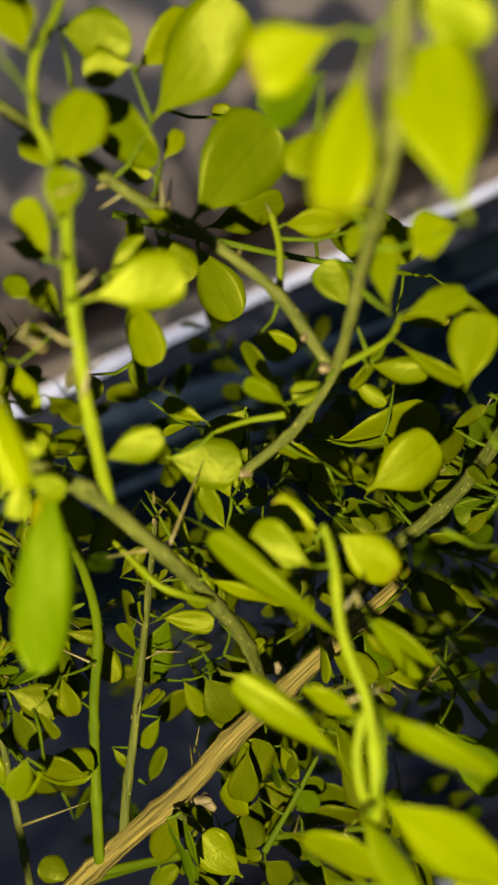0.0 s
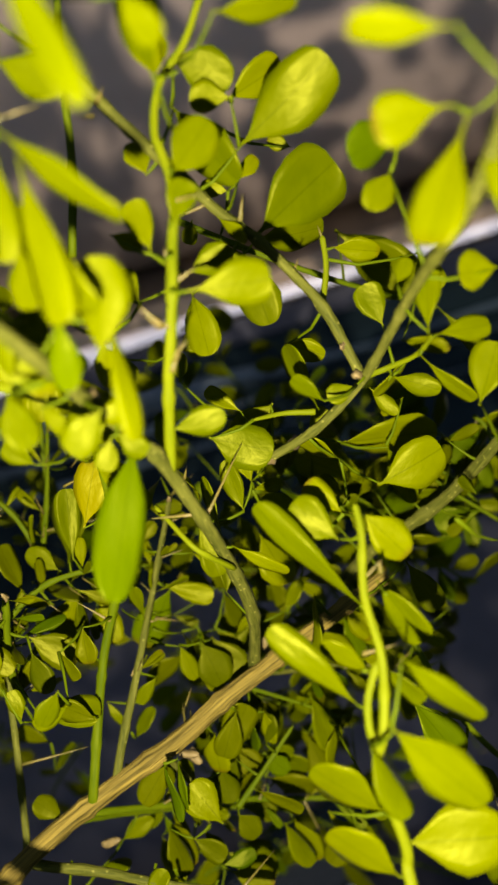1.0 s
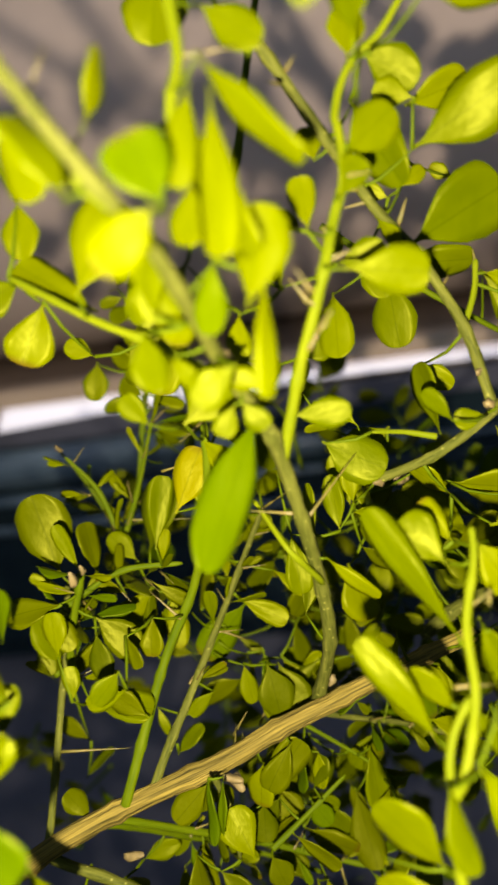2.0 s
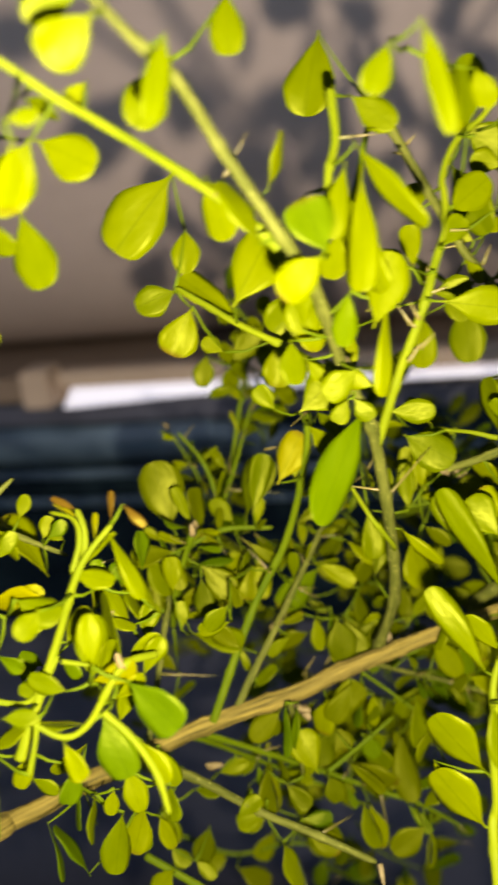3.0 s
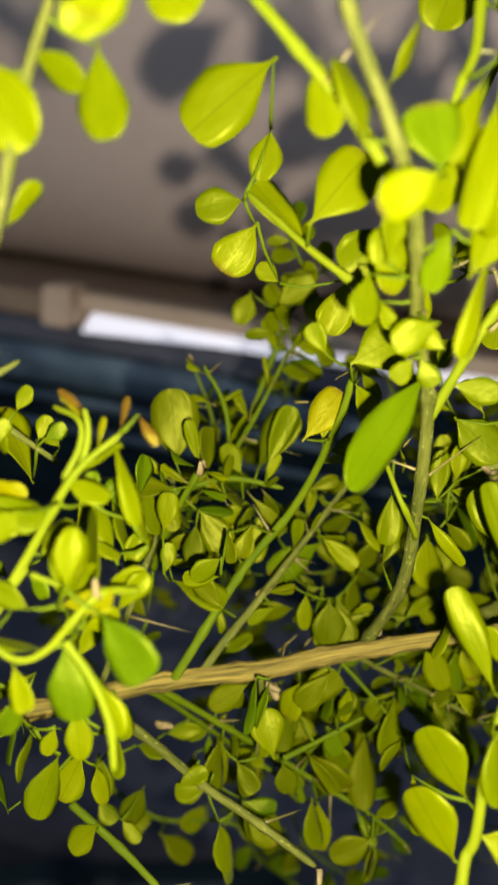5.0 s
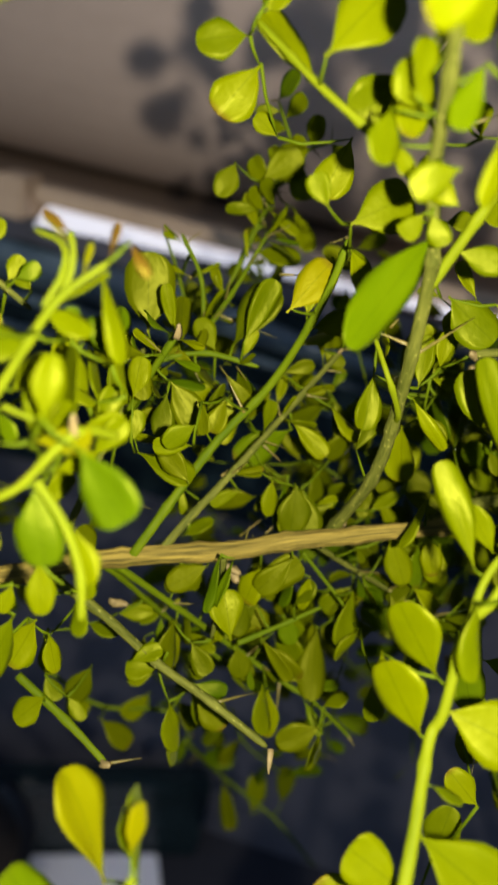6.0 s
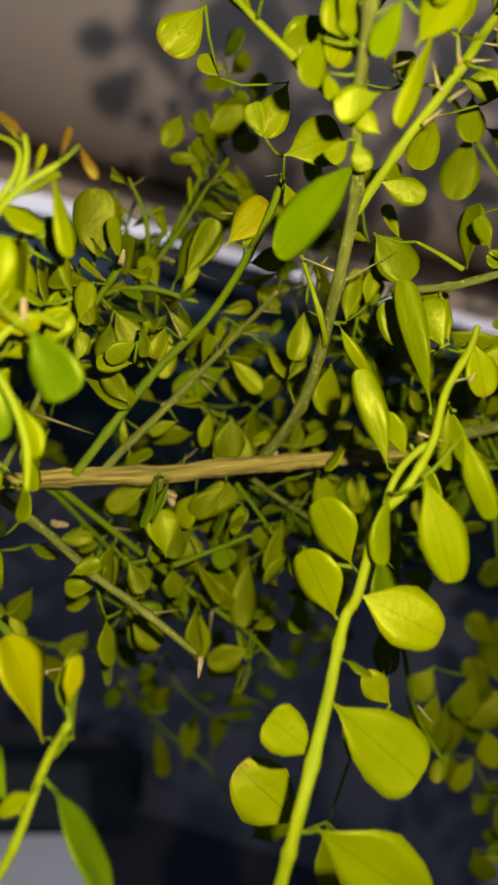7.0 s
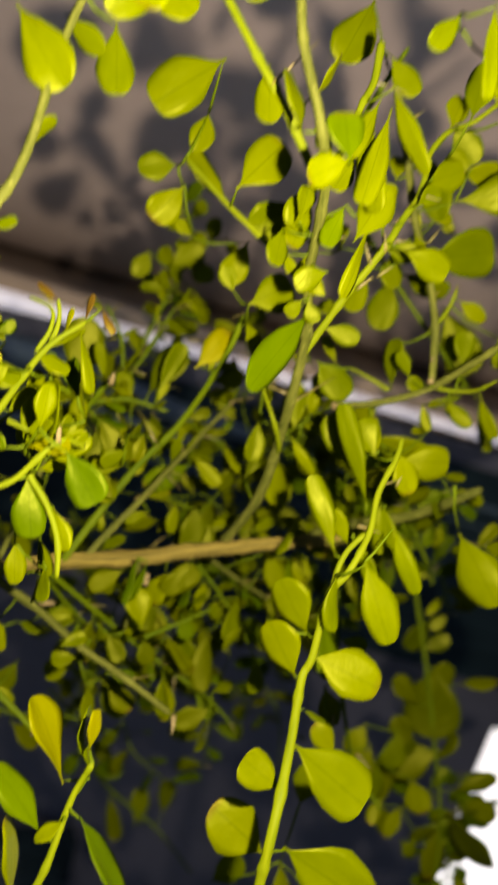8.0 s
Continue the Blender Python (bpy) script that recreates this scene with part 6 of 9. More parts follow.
leaf(b_stem_b, (-0.1216, 0.2879, 1.1988), (-0.1184, 0.2818, 1.1787), (0.507, -0.7994, 0.3224), 0.52, 1)
petiole(b_stem_b, (-0.1216, 0.2879, 1.1988), (-0.1146, 0.2891, 1.1984))
leaf(b_stem_b, (-0.1148, 0.2894, 1.1994), (-0.1096, 0.282, 1.174), (0.6114, -0.7158, 0.3375), 0.52, 2, leaf_deep)
petiole(b_stem_b, (-0.1148, 0.2894, 1.1994), (-0.114, 0.2878, 1.195))
leaf(b_stem_b, (-0.1143, 0.2881, 1.1958), (-0.1066, 0.2799, 1.1758), (0.1714, -0.8855, 0.4319), 0.57, 6)
petiole(b_stem_b, (-0.1143, 0.2881, 1.1958), (-0.107, 0.2892, 1.194))
leaf(b_stem_b, (-0.1074, 0.2893, 1.1946), (-0.0993, 0.2856, 1.1788), (0.0901, -0.9584, 0.2707), 0.68, 3)
petiole(b_stem_b, (-0.1074, 0.2893, 1.1946), (-0.0993, 0.2889, 1.1887))
leaf(b_stem_b, (-0.0997, 0.2888, 1.1886), (-0.0899, 0.292, 1.1925), (0.1385, -0.9057, 0.4006), 0.68, 5)
petiole(b_stem_b, (-0.0997, 0.2888, 1.1886), (-0.0919, 0.2884, 1.1917))
leaf(b_stem_b, (-0.0914, 0.2886, 1.1921), (-0.104, 0.2831, 1.1826), (0.0748, -0.9048, 0.4193), 0.59, 6)
petiole(b_stem_b, (-0.1143, 0.2881, 1.1958), (-0.1208, 0.2948, 1.1875))
leaf(b_stem_b, (-0.1206, 0.295, 1.1879), (-0.1255, 0.2896, 1.177), (-0.1058, -0.8727, 0.4767), 0.59, 0)
petiole(b_stem_b, (-0.1206, 0.295, 1.1879), (-0.1277, 0.2947, 1.1814))
leaf(b_stem_b, (-0.1269, 0.2949, 1.1817), (-0.147, 0.2898, 1.1744), (0.1092, -0.9286, 0.3545), 0.66, 4)
petiole(b_limb, (0.0226, 0.141, 1.3965), (0.0118, 0.1329, 1.41))
leaf(b_limb, (0.0126, 0.1329, 1.4098), (-0.0069, 0.1331, 1.4154), (-0.1658, -0.8212, -0.5461), 0.38, 8)
petiole(b_bough, (-0.0492, 0.2448, 1.3831), (-0.0313, 0.2458, 1.3924))
leaf(b_bough, (-0.0326, 0.2461, 1.3918), (-0.0006, 0.2371, 1.4075), (-0.2325, -0.9688, -0.0857), 0.54, 2)
petiole(b_bough, (-0.0326, 0.2461, 1.3918), (-0.0308, 0.2448, 1.4061))
leaf(b_bough, (-0.0304, 0.2448, 1.4059), (-0.0426, 0.2439, 1.4095), (0.0447, -0.9934, -0.1057), 0.75, 6)
petiole(b_shoot, (-0.0288, 0.194, 1.285), (-0.0351, 0.2072, 1.2801))
leaf(b_shoot, (-0.0347, 0.2071, 1.2796), (-0.0437, 0.2105, 1.2919), (0.2677, -0.8597, 0.435), 0.59, 3)
petiole(b_low_f, (-0.0713, 0.2696, 1.1502), (-0.0665, 0.252, 1.1551))
leaf(b_low_f, (-0.0662, 0.2522, 1.1557), (-0.0734, 0.2458, 1.1406), (0.5065, -0.8533, 0.1235), 0.52, 4)
petiole(b_link, (-0.1564, 0.2764, 1.2518), (-0.1551, 0.2808, 1.2365))
leaf(b_link, (-0.1545, 0.2811, 1.2371), (-0.1694, 0.2738, 1.2228), (0.2304, -0.9428, 0.2409), 0.68, 5)
petiole(b_link, (-0.1545, 0.2811, 1.2371), (-0.1462, 0.2802, 1.2334))
leaf(b_link, (-0.1463, 0.2806, 1.2343), (-0.1448, 0.2718, 1.213), (-0.0136, -0.9259, 0.3775), 0.52, 0)
petiole(b_link, (-0.1463, 0.2806, 1.2343), (-0.1488, 0.2781, 1.2297))
leaf(b_link, (-0.1487, 0.2784, 1.2302), (-0.1531, 0.272, 1.2171), (0.781, -0.6233, 0.0382), 0.52, 4)
petiole(b_near_shoot, (-0.1642, 0.1569, 1.257), (-0.1702, 0.1434, 1.2526))
leaf(b_near_shoot, (-0.1699, 0.1432, 1.2521), (-0.1773, 0.1482, 1.2649), (0.7518, -0.3385, 0.5659), 0.52, 3)
petiole(b_low_f, (-0.0999, 0.2837, 1.1586), (-0.1099, 0.2946, 1.153))
leaf(b_low_f, (-0.1098, 0.2949, 1.1536), (-0.1134, 0.2878, 1.1385), (0.0711, -0.9086, 0.4115), 0.57, 4)
petiole(b_low_f, (-0.1098, 0.2949, 1.1536), (-0.1106, 0.2993, 1.147))
leaf(b_low_f, (-0.1102, 0.2996, 1.1475), (-0.1214, 0.2922, 1.1352), (0.1808, -0.9061, 0.3825), 0.68, 0)
petiole(b_low_f, (-0.1102, 0.2996, 1.1475), (-0.1034, 0.3013, 1.1432))
leaf(b_low_f, (-0.1034, 0.3016, 1.144), (-0.102, 0.2931, 1.1233), (0.1845, -0.905, 0.3833), 0.68, 2)
petiole(b_low_e, (-0.0768, 0.2701, 1.1832), (-0.0637, 0.2751, 1.1905))
leaf(b_low_e, (-0.0642, 0.2752, 1.1913), (-0.052, 0.271, 1.1715), (0.2216, -0.9169, 0.332), 0.57, 0)
petiole(b_low_e, (-0.0642, 0.2752, 1.1913), (-0.0504, 0.2817, 1.1864))
leaf(b_low_e, (-0.0505, 0.2819, 1.1871), (-0.0462, 0.2764, 1.1683), (0.0743, -0.9533, 0.2928), 0.57, 4, leaf_deep)
petiole(b_low_e, (-0.0505, 0.2819, 1.1871), (-0.0479, 0.2785, 1.1938))
leaf(b_low_e, (-0.0481, 0.2788, 1.1944), (-0.0413, 0.2732, 1.1781), (0.108, -0.9266, 0.3602), 0.68, 1)
petiole(b_low_e, (-0.0481, 0.2788, 1.1944), (-0.0419, 0.2795, 1.191))
leaf(b_low_e, (-0.0419, 0.2797, 1.1917), (-0.041, 0.2743, 1.1749), (0.0949, -0.9456, 0.3113), 0.68, 6)
petiole(b_shoot, (-0.0451, 0.1454, 1.2431), (-0.0371, 0.1371, 1.2536))
leaf(b_shoot, (-0.0378, 0.1374, 1.2547), (-0.0201, 0.1296, 1.228), (-0.0224, -0.9637, 0.2661), 0.42, 1)
petiole(b_limb, (-0.0403, 0.2483, 1.2911), (-0.0317, 0.2546, 1.2754))
leaf(b_limb, (-0.0311, 0.2544, 1.275), (-0.0445, 0.2581, 1.286), (-0.1593, -0.9777, 0.1371), 0.68, 0)
petiole(b_stem_b, (-0.1269, 0.2808, 1.2162), (-0.1403, 0.2951, 1.2168))
leaf(b_stem_b, (-0.1405, 0.2948, 1.2162), (-0.1347, 0.3028, 1.2327), (-0.0516, -0.8922, 0.4487), 0.57, 6)
petiole(b_stem_a, (-0.1412, 0.2355, 1.2484), (-0.147, 0.2206, 1.2495))
leaf(b_stem_a, (-0.1472, 0.2208, 1.2499), (-0.1432, 0.2169, 1.2389), (-0.3198, -0.9239, 0.2099), 0.52, 3)
petiole(b_near_shoot, (-0.1734, 0.1259, 1.2941), (-0.1756, 0.1066, 1.2977))
leaf(b_near_shoot, (-0.1753, 0.1067, 1.298), (-0.1822, 0.1029, 1.2905), (0.0583, -0.9087, 0.4134), 0.71, 4)
petiole(b_near_shoot, (-0.1699, 0.1432, 1.2521), (-0.1701, 0.1368, 1.2379))
leaf(b_near_shoot, (-0.1703, 0.1366, 1.2375), (-0.1657, 0.1423, 1.2492), (0.7395, -0.6719, 0.0409), 0.52, 3)
petiole(b_near_shoot, (-0.1703, 0.1366, 1.2375), (-0.1657, 0.1265, 1.2269))
leaf(b_near_shoot, (-0.1659, 0.1267, 1.2275), (-0.1616, 0.1229, 1.2126), (0.7284, -0.5817, 0.362), 0.52, 1)
petiole(b_low_e, (-0.048, 0.2846, 1.1563), (-0.0477, 0.2716, 1.1707))
leaf(b_low_e, (-0.0483, 0.2716, 1.171), (-0.0344, 0.2717, 1.1632), (0.3693, -0.6671, 0.6469), 0.52, 5)
petiole(b_low_g, (-0.1493, 0.2572, 1.1024), (-0.133, 0.2538, 1.0989))
leaf(b_low_g, (-0.1338, 0.254, 1.0995), (-0.1137, 0.249, 1.0841), (0.243, -0.7826, 0.5731), 0.71, 0)
petiole(b_low_g, (-0.1338, 0.254, 1.0995), (-0.1375, 0.2402, 1.0939))
leaf(b_low_g, (-0.1378, 0.2406, 1.0949), (-0.1294, 0.2306, 1.0709), (0.6436, -0.6001, 0.4751), 0.52, 0)
petiole(b_near_shoot, (-0.1966, 0.1229, 1.2865), (-0.2032, 0.1243, 1.2718))
leaf(b_near_shoot, (-0.2036, 0.1243, 1.2721), (-0.1948, 0.1242, 1.2658), (0.4008, -0.7106, 0.5783), 0.57, 5, leaf_deep)
petiole(b_low_g, (-0.1715, 0.2448, 1.1312), (-0.1798, 0.2313, 1.132))
leaf(b_low_g, (-0.1804, 0.2313, 1.1321), (-0.1656, 0.232, 1.1306), (0.1033, -0.1606, 0.9816), 0.52, 4)
petiole(b_limb, (-0.0541, 0.2533, 1.2847), (-0.0606, 0.2583, 1.3033))
leaf(b_limb, (-0.0602, 0.2582, 1.3029), (-0.0705, 0.261, 1.3142), (-0.0065, -0.9731, 0.2303), 0.52, 3)
petiole(b_near_shoot, (-0.1659, 0.1267, 1.2275), (-0.1528, 0.1303, 1.2179))
leaf(b_near_shoot, (-0.1528, 0.1304, 1.2184), (-0.1515, 0.1268, 1.2063), (0.3378, -0.8894, 0.308), 0.63, 4)
petiole(b_stem_b, (-0.1474, 0.2487, 1.1836), (-0.1523, 0.2618, 1.1695))
leaf(b_stem_b, (-0.1527, 0.2615, 1.1691), (-0.1411, 0.267, 1.1788), (-0.0369, -0.8515, 0.5231), 0.59, 1)
petiole(b_bough, (-0.0574, 0.24, 1.3986), (-0.0488, 0.2551, 1.4076))
leaf(b_bough, (-0.0493, 0.2555, 1.4087), (-0.0367, 0.2466, 1.3818), (-0.521, -0.8528, 0.0366), 0.52, 1)
petiole(b_bough, (-0.0493, 0.2555, 1.4087), (-0.0436, 0.2476, 1.4214))
leaf(b_bough, (-0.0443, 0.2477, 1.4219), (-0.0287, 0.2459, 1.4102), (-0.1315, -0.9911, -0.0214), 0.68, 1)
petiole(b_right_low, (0.016, 0.2532, 1.0911), (0.0129, 0.2723, 1.0852))
leaf(b_right_low, (0.0123, 0.2725, 1.0858), (0.0283, 0.267, 1.0703), (-0.1066, -0.967, 0.2315), 0.68, 5)
petiole(b_right_low, (0.0123, 0.2725, 1.0858), (0.027, 0.2763, 1.0911))
leaf(b_right_low, (0.027, 0.2766, 1.0918), (0.0259, 0.2683, 1.0736), (-0.4213, -0.815, 0.3978), 0.68, 5)
petiole(b_stem_b, (-0.0914, 0.2886, 1.1921), (-0.0744, 0.2905, 1.1927))
leaf(b_stem_b, (-0.0748, 0.2902, 1.1923), (-0.0643, 0.2958, 1.2026), (-0.3156, -0.6601, 0.6816), 0.52, 1)
petiole(b_back_low, (-0.1857, 0.3121, 1.0192), (-0.1826, 0.2933, 1.0262))
leaf(b_back_low, (-0.1835, 0.2933, 1.0266), (-0.1629, 0.2937, 1.0158), (0.4021, -0.5298, 0.7467), 0.70, 2)
petiole(b_shoot_left, (-0.0643, 0.2107, 1.3752), (-0.0753, 0.2204, 1.3824))
leaf(b_shoot_left, (-0.0757, 0.2205, 1.3827), (-0.0678, 0.2193, 1.3761), (-0.2288, -0.9683, -0.1001), 0.52, 1)
petiole(b_near_shoot, (-0.1528, 0.1304, 1.2184), (-0.1603, 0.1442, 1.223))
leaf(b_near_shoot, (-0.1606, 0.1444, 1.2235), (-0.1536, 0.1393, 1.2107), (0.6846, -0.4664, 0.5601), 0.52, 3)
petiole(b_near_shoot, (-0.1606, 0.1444, 1.2235), (-0.1583, 0.1445, 1.2086))
leaf(b_near_shoot, (-0.1584, 0.1447, 1.209), (-0.157, 0.141, 1.1971), (0.7274, -0.6275, 0.2776), 0.52, 5)
petiole(b_near_d, (-0.1848, 0.0984, 1.2464), (-0.2024, 0.1081, 1.2469))
leaf(b_near_d, (-0.2029, 0.1079, 1.2466), (-0.1908, 0.113, 1.2544), (0.2421, -0.9419, 0.2328), 0.52, 0)
petiole(b_near_d, (-0.2029, 0.1079, 1.2466), (-0.1928, 0.1163, 1.2396))
leaf(b_near_d, (-0.1926, 0.1165, 1.24), (-0.1983, 0.1119, 1.2294), (0.3944, -0.9018, 0.1769), 0.52, 2)
petiole(b_near_d, (-0.1926, 0.1165, 1.24), (-0.1946, 0.1154, 1.2313))
leaf(b_near_d, (-0.1949, 0.1154, 1.2315), (-0.1861, 0.1153, 1.2256), (0.4941, -0.4354, 0.7525), 0.52, 0)
petiole(b_near_d, (-0.1926, 0.1165, 1.24), (-0.1791, 0.1177, 1.235))
leaf(b_near_d, (-0.179, 0.1179, 1.2355), (-0.1828, 0.113, 1.2225), (0.5142, -0.8411, 0.1679), 0.52, 5, leaf_deep)
petiole(b_right_limb, (-0.0001, 0.2822, 1.2284), (0.0134, 0.2884, 1.2145))
leaf(b_right_limb, (0.0138, 0.2886, 1.2147), (0.0029, 0.285, 1.2113), (0.1394, -0.869, 0.4747), 0.68, 3)
petiole(b_right_limb, (0.0138, 0.2886, 1.2147), (0.0015, 0.2926, 1.204))
leaf(b_right_limb, (0.0021, 0.2927, 1.2038), (-0.0126, 0.2917, 1.2085), (0.0554, -0.9981, -0.0257), 0.52, 2)
petiole(b_far_spray, (0.0754, 0.3681, 1.0887), (0.0955, 0.3701, 1.0963))
leaf(b_far_spray, (0.0945, 0.37, 1.096), (0.1201, 0.3722, 1.1048), (-0.1503, -0.7609, 0.6312), 0.71, 4)
petiole(b_stem_b, (-0.0748, 0.2902, 1.1923), (-0.0631, 0.2964, 1.2035))
leaf(b_stem_b, (-0.0638, 0.2964, 1.2037), (-0.0459, 0.2963, 1.1998), (0.0693, -0.9386, 0.338), 0.59, 3)
petiole(b_low_a, (-0.1386, 0.2072, 1.1483), (-0.1435, 0.218, 1.1308))
leaf(b_low_a, (-0.143, 0.2181, 1.1309), (-0.1562, 0.2146, 1.1282), (0.0298, -0.6786, 0.7339), 0.70, 5)
petiole(b_low_a, (-0.143, 0.2181, 1.1309), (-0.135, 0.2152, 1.1175))
leaf(b_low_a, (-0.1353, 0.2154, 1.1183), (-0.1279, 0.2102, 1.0984), (0.8103, -0.4203, 0.4083), 0.52, 4)
petiole(b_low_a, (-0.1353, 0.2154, 1.1183), (-0.1279, 0.2284, 1.1206))
leaf(b_low_a, (-0.1285, 0.2282, 1.1206), (-0.1137, 0.2309, 1.1198), (0.1678, -0.7363, 0.6555), 0.52, 2, leaf_deep)
petiole(b_low_a, (-0.1285, 0.2282, 1.1206), (-0.1266, 0.2313, 1.1125))
leaf(b_low_a, (-0.1272, 0.2313, 1.1129), (-0.1111, 0.2305, 1.1012), (0.4032, -0.6937, 0.5968), 0.63, 6)
petiole(b_limb, (-0.0674, 0.2676, 1.2667), (-0.0656, 0.2731, 1.2499))
leaf(b_limb, (-0.0661, 0.2731, 1.2503), (-0.0543, 0.2722, 1.2406), (0.0707, -0.9812, 0.1795), 0.57, 6)
petiole(b_limb, (-0.0661, 0.2731, 1.2503), (-0.0721, 0.279, 1.2395))
leaf(b_limb, (-0.0723, 0.2793, 1.2404), (-0.0666, 0.273, 1.2181), (-0.0518, -0.9642, 0.26), 0.68, 6)
petiole(b_limb, (-0.0661, 0.2731, 1.2503), (-0.062, 0.2866, 1.2551))
leaf(b_limb, (-0.0618, 0.2863, 1.2544), (-0.066, 0.294, 1.2722), (0.3619, -0.8235, 0.4368), 0.52, 6)
petiole(b_limb, (-0.0618, 0.2863, 1.2544), (-0.0688, 0.2888, 1.2613))
leaf(b_limb, (-0.0687, 0.2885, 1.2605), (-0.0735, 0.297, 1.2805), (-0.0005, -0.9198, 0.3924), 0.52, 4)
petiole(b_limb, (-0.0687, 0.2885, 1.2605), (-0.0608, 0.2913, 1.2653))
leaf(b_limb, (-0.0607, 0.2911, 1.2647), (-0.0646, 0.2976, 1.2801), (0.4062, -0.7992, 0.443), 0.52, 5)
petiole(b_stem_b, (-0.0638, 0.2964, 1.2037), (-0.0611, 0.3132, 1.2036))
leaf(b_stem_b, (-0.0605, 0.3134, 1.2039), (-0.0746, 0.3074, 1.1962), (0.2322, -0.9246, 0.302), 0.57, 6)
petiole(b_stem_b, (-0.0605, 0.3134, 1.2039), (-0.0668, 0.3212, 1.1934))
leaf(b_stem_b, (-0.0671, 0.3207, 1.1925), (-0.0616, 0.3311, 1.2144), (-0.0758, -0.894, 0.4415), 0.59, 0)
petiole(b_stem_b, (-0.0671, 0.3207, 1.1925), (-0.0791, 0.3174, 1.1961))
leaf(b_stem_b, (-0.0792, 0.3177, 1.1968), (-0.0769, 0.3105, 1.1786), (0.4157, -0.8257, 0.3813), 0.57, 4)
petiole(b_arm_twig, (-0.1493, 0.2025, 1.3768), (-0.1555, 0.2225, 1.3728))
leaf(b_arm_twig, (-0.1549, 0.2227, 1.373), (-0.1707, 0.218, 1.3682), (0.1903, -0.9372, 0.2923), 0.73, 1)
petiole(b_arm_twig, (-0.1549, 0.2227, 1.373), (-0.151, 0.2272, 1.365))
leaf(b_arm_twig, (-0.1507, 0.2275, 1.3657), (-0.1598, 0.2199, 1.3483), (0.3036, -0.9211, 0.2438), 0.72, 5)
petiole(b_low_g, (-0.1804, 0.2313, 1.1321), (-0.1929, 0.219, 1.1317))
leaf(b_low_g, (-0.1932, 0.2192, 1.1323), (-0.1872, 0.2131, 1.1174), (0.1715, -0.8849, 0.4331), 0.57, 3)
petiole(b_low_g, (-0.1932, 0.2192, 1.1323), (-0.1963, 0.2258, 1.1231))
leaf(b_low_g, (-0.1966, 0.226, 1.1236), (-0.1883, 0.2203, 1.1093), (0.3305, -0.7965, 0.5063), 0.57, 0)
petiole(b_low_g, (-0.1966, 0.226, 1.1236), (-0.1914, 0.2195, 1.1081))
leaf(b_low_g, (-0.1918, 0.2196, 1.1085), (-0.1829, 0.2167, 1.1001), (0.4425, -0.5877, 0.6774), 0.68, 6)
petiole(b_low_g, (-0.1918, 0.2196, 1.1085), (-0.1793, 0.2178, 1.1017))
leaf(b_low_g, (-0.1797, 0.2179, 1.102), (-0.1699, 0.2156, 1.095), (0.3162, -0.6835, 0.6579), 0.57, 4)
petiole(b_limb, (-0.0552, 0.2537, 1.2841), (-0.0517, 0.2735, 1.2906))
leaf(b_limb, (-0.0511, 0.2736, 1.2907), (-0.0664, 0.2698, 1.2888), (0.1876, -0.9191, 0.3466), 0.71, 5)
petiole(b_limb, (-0.0511, 0.2736, 1.2907), (-0.0505, 0.2751, 1.2956))
leaf(b_limb, (-0.0497, 0.2753, 1.2959), (-0.0685, 0.2697, 1.2873), (0.2491, -0.9647, 0.0849), 0.75, 1)
petiole(b_far_spray, (0.1171, 0.3308, 0.9615), (0.0968, 0.3256, 0.9585))
leaf(b_far_spray, (0.0961, 0.3258, 0.9591), (0.112, 0.3206, 0.9421), (-0.0938, -0.9737, 0.2076), 0.68, 2)
petiole(b_bough, (-0.0304, 0.2448, 1.4059), (-0.0317, 0.2629, 1.405))
leaf(b_bough, (-0.0325, 0.2627, 1.4048), (-0.0123, 0.2686, 1.4094), (0.3206, -0.9225, -0.2149), 0.63, 3)
petiole(b_limb, (0.0054, 0.2, 1.3483), (0.0262, 0.2021, 1.3436))
leaf(b_limb, (0.0266, 0.2022, 1.3435), (0.0153, 0.2008, 1.3456), (0.1681, -0.9396, 0.2981), 0.95, 6)
petiole(b_stem_a, (-0.108, 0.2226, 1.3162), (-0.1087, 0.2075, 1.3262))
leaf(b_stem_a, (-0.1093, 0.2072, 1.3257), (-0.0927, 0.2148, 1.3385), (0.195, -0.9346, 0.2975), 0.78, 2)
petiole(b_stem_a, (-0.1093, 0.2072, 1.3257), (-0.1154, 0.1939, 1.3311))
leaf(b_stem_a, (-0.1151, 0.1939, 1.3307), (-0.122, 0.1954, 1.3395), (-0.0624, -0.9901, 0.1258), 0.68, 3)
petiole(b_limb, (-0.0716, 0.2555, 1.2651), (-0.0894, 0.2539, 1.2664))
leaf(b_limb, (-0.0895, 0.2543, 1.2672), (-0.0875, 0.2452, 1.2466), (0.1984, -0.8896, 0.4113), 0.52, 5)
petiole(b_right_limb, (-0.015, 0.2892, 1.2174), (-0.022, 0.3014, 1.2358))
leaf(b_right_limb, (-0.0208, 0.3013, 1.2349), (-0.0494, 0.3052, 1.2574), (-0.127, -0.9919, 0.009), 0.52, 2)
petiole(b_far_spray, (0.0787, 0.3557, 1.0459), (0.0648, 0.3501, 1.0369))
leaf(b_far_spray, (0.0643, 0.3499, 1.0363), (0.077, 0.3555, 1.0531), (-0.3539, -0.7738, 0.5253), 0.68, 3)
petiole(b_far_spray, (0.0643, 0.3499, 1.0363), (0.06, 0.3561, 1.0466))
leaf(b_far_spray, (0.0599, 0.3566, 1.0483), (0.0627, 0.3442, 1.0058), (-0.2591, -0.932, 0.2534), 0.57, 1)
petiole(b_stem_c, (-0.1808, 0.247, 1.2277), (-0.1698, 0.2294, 1.2187))
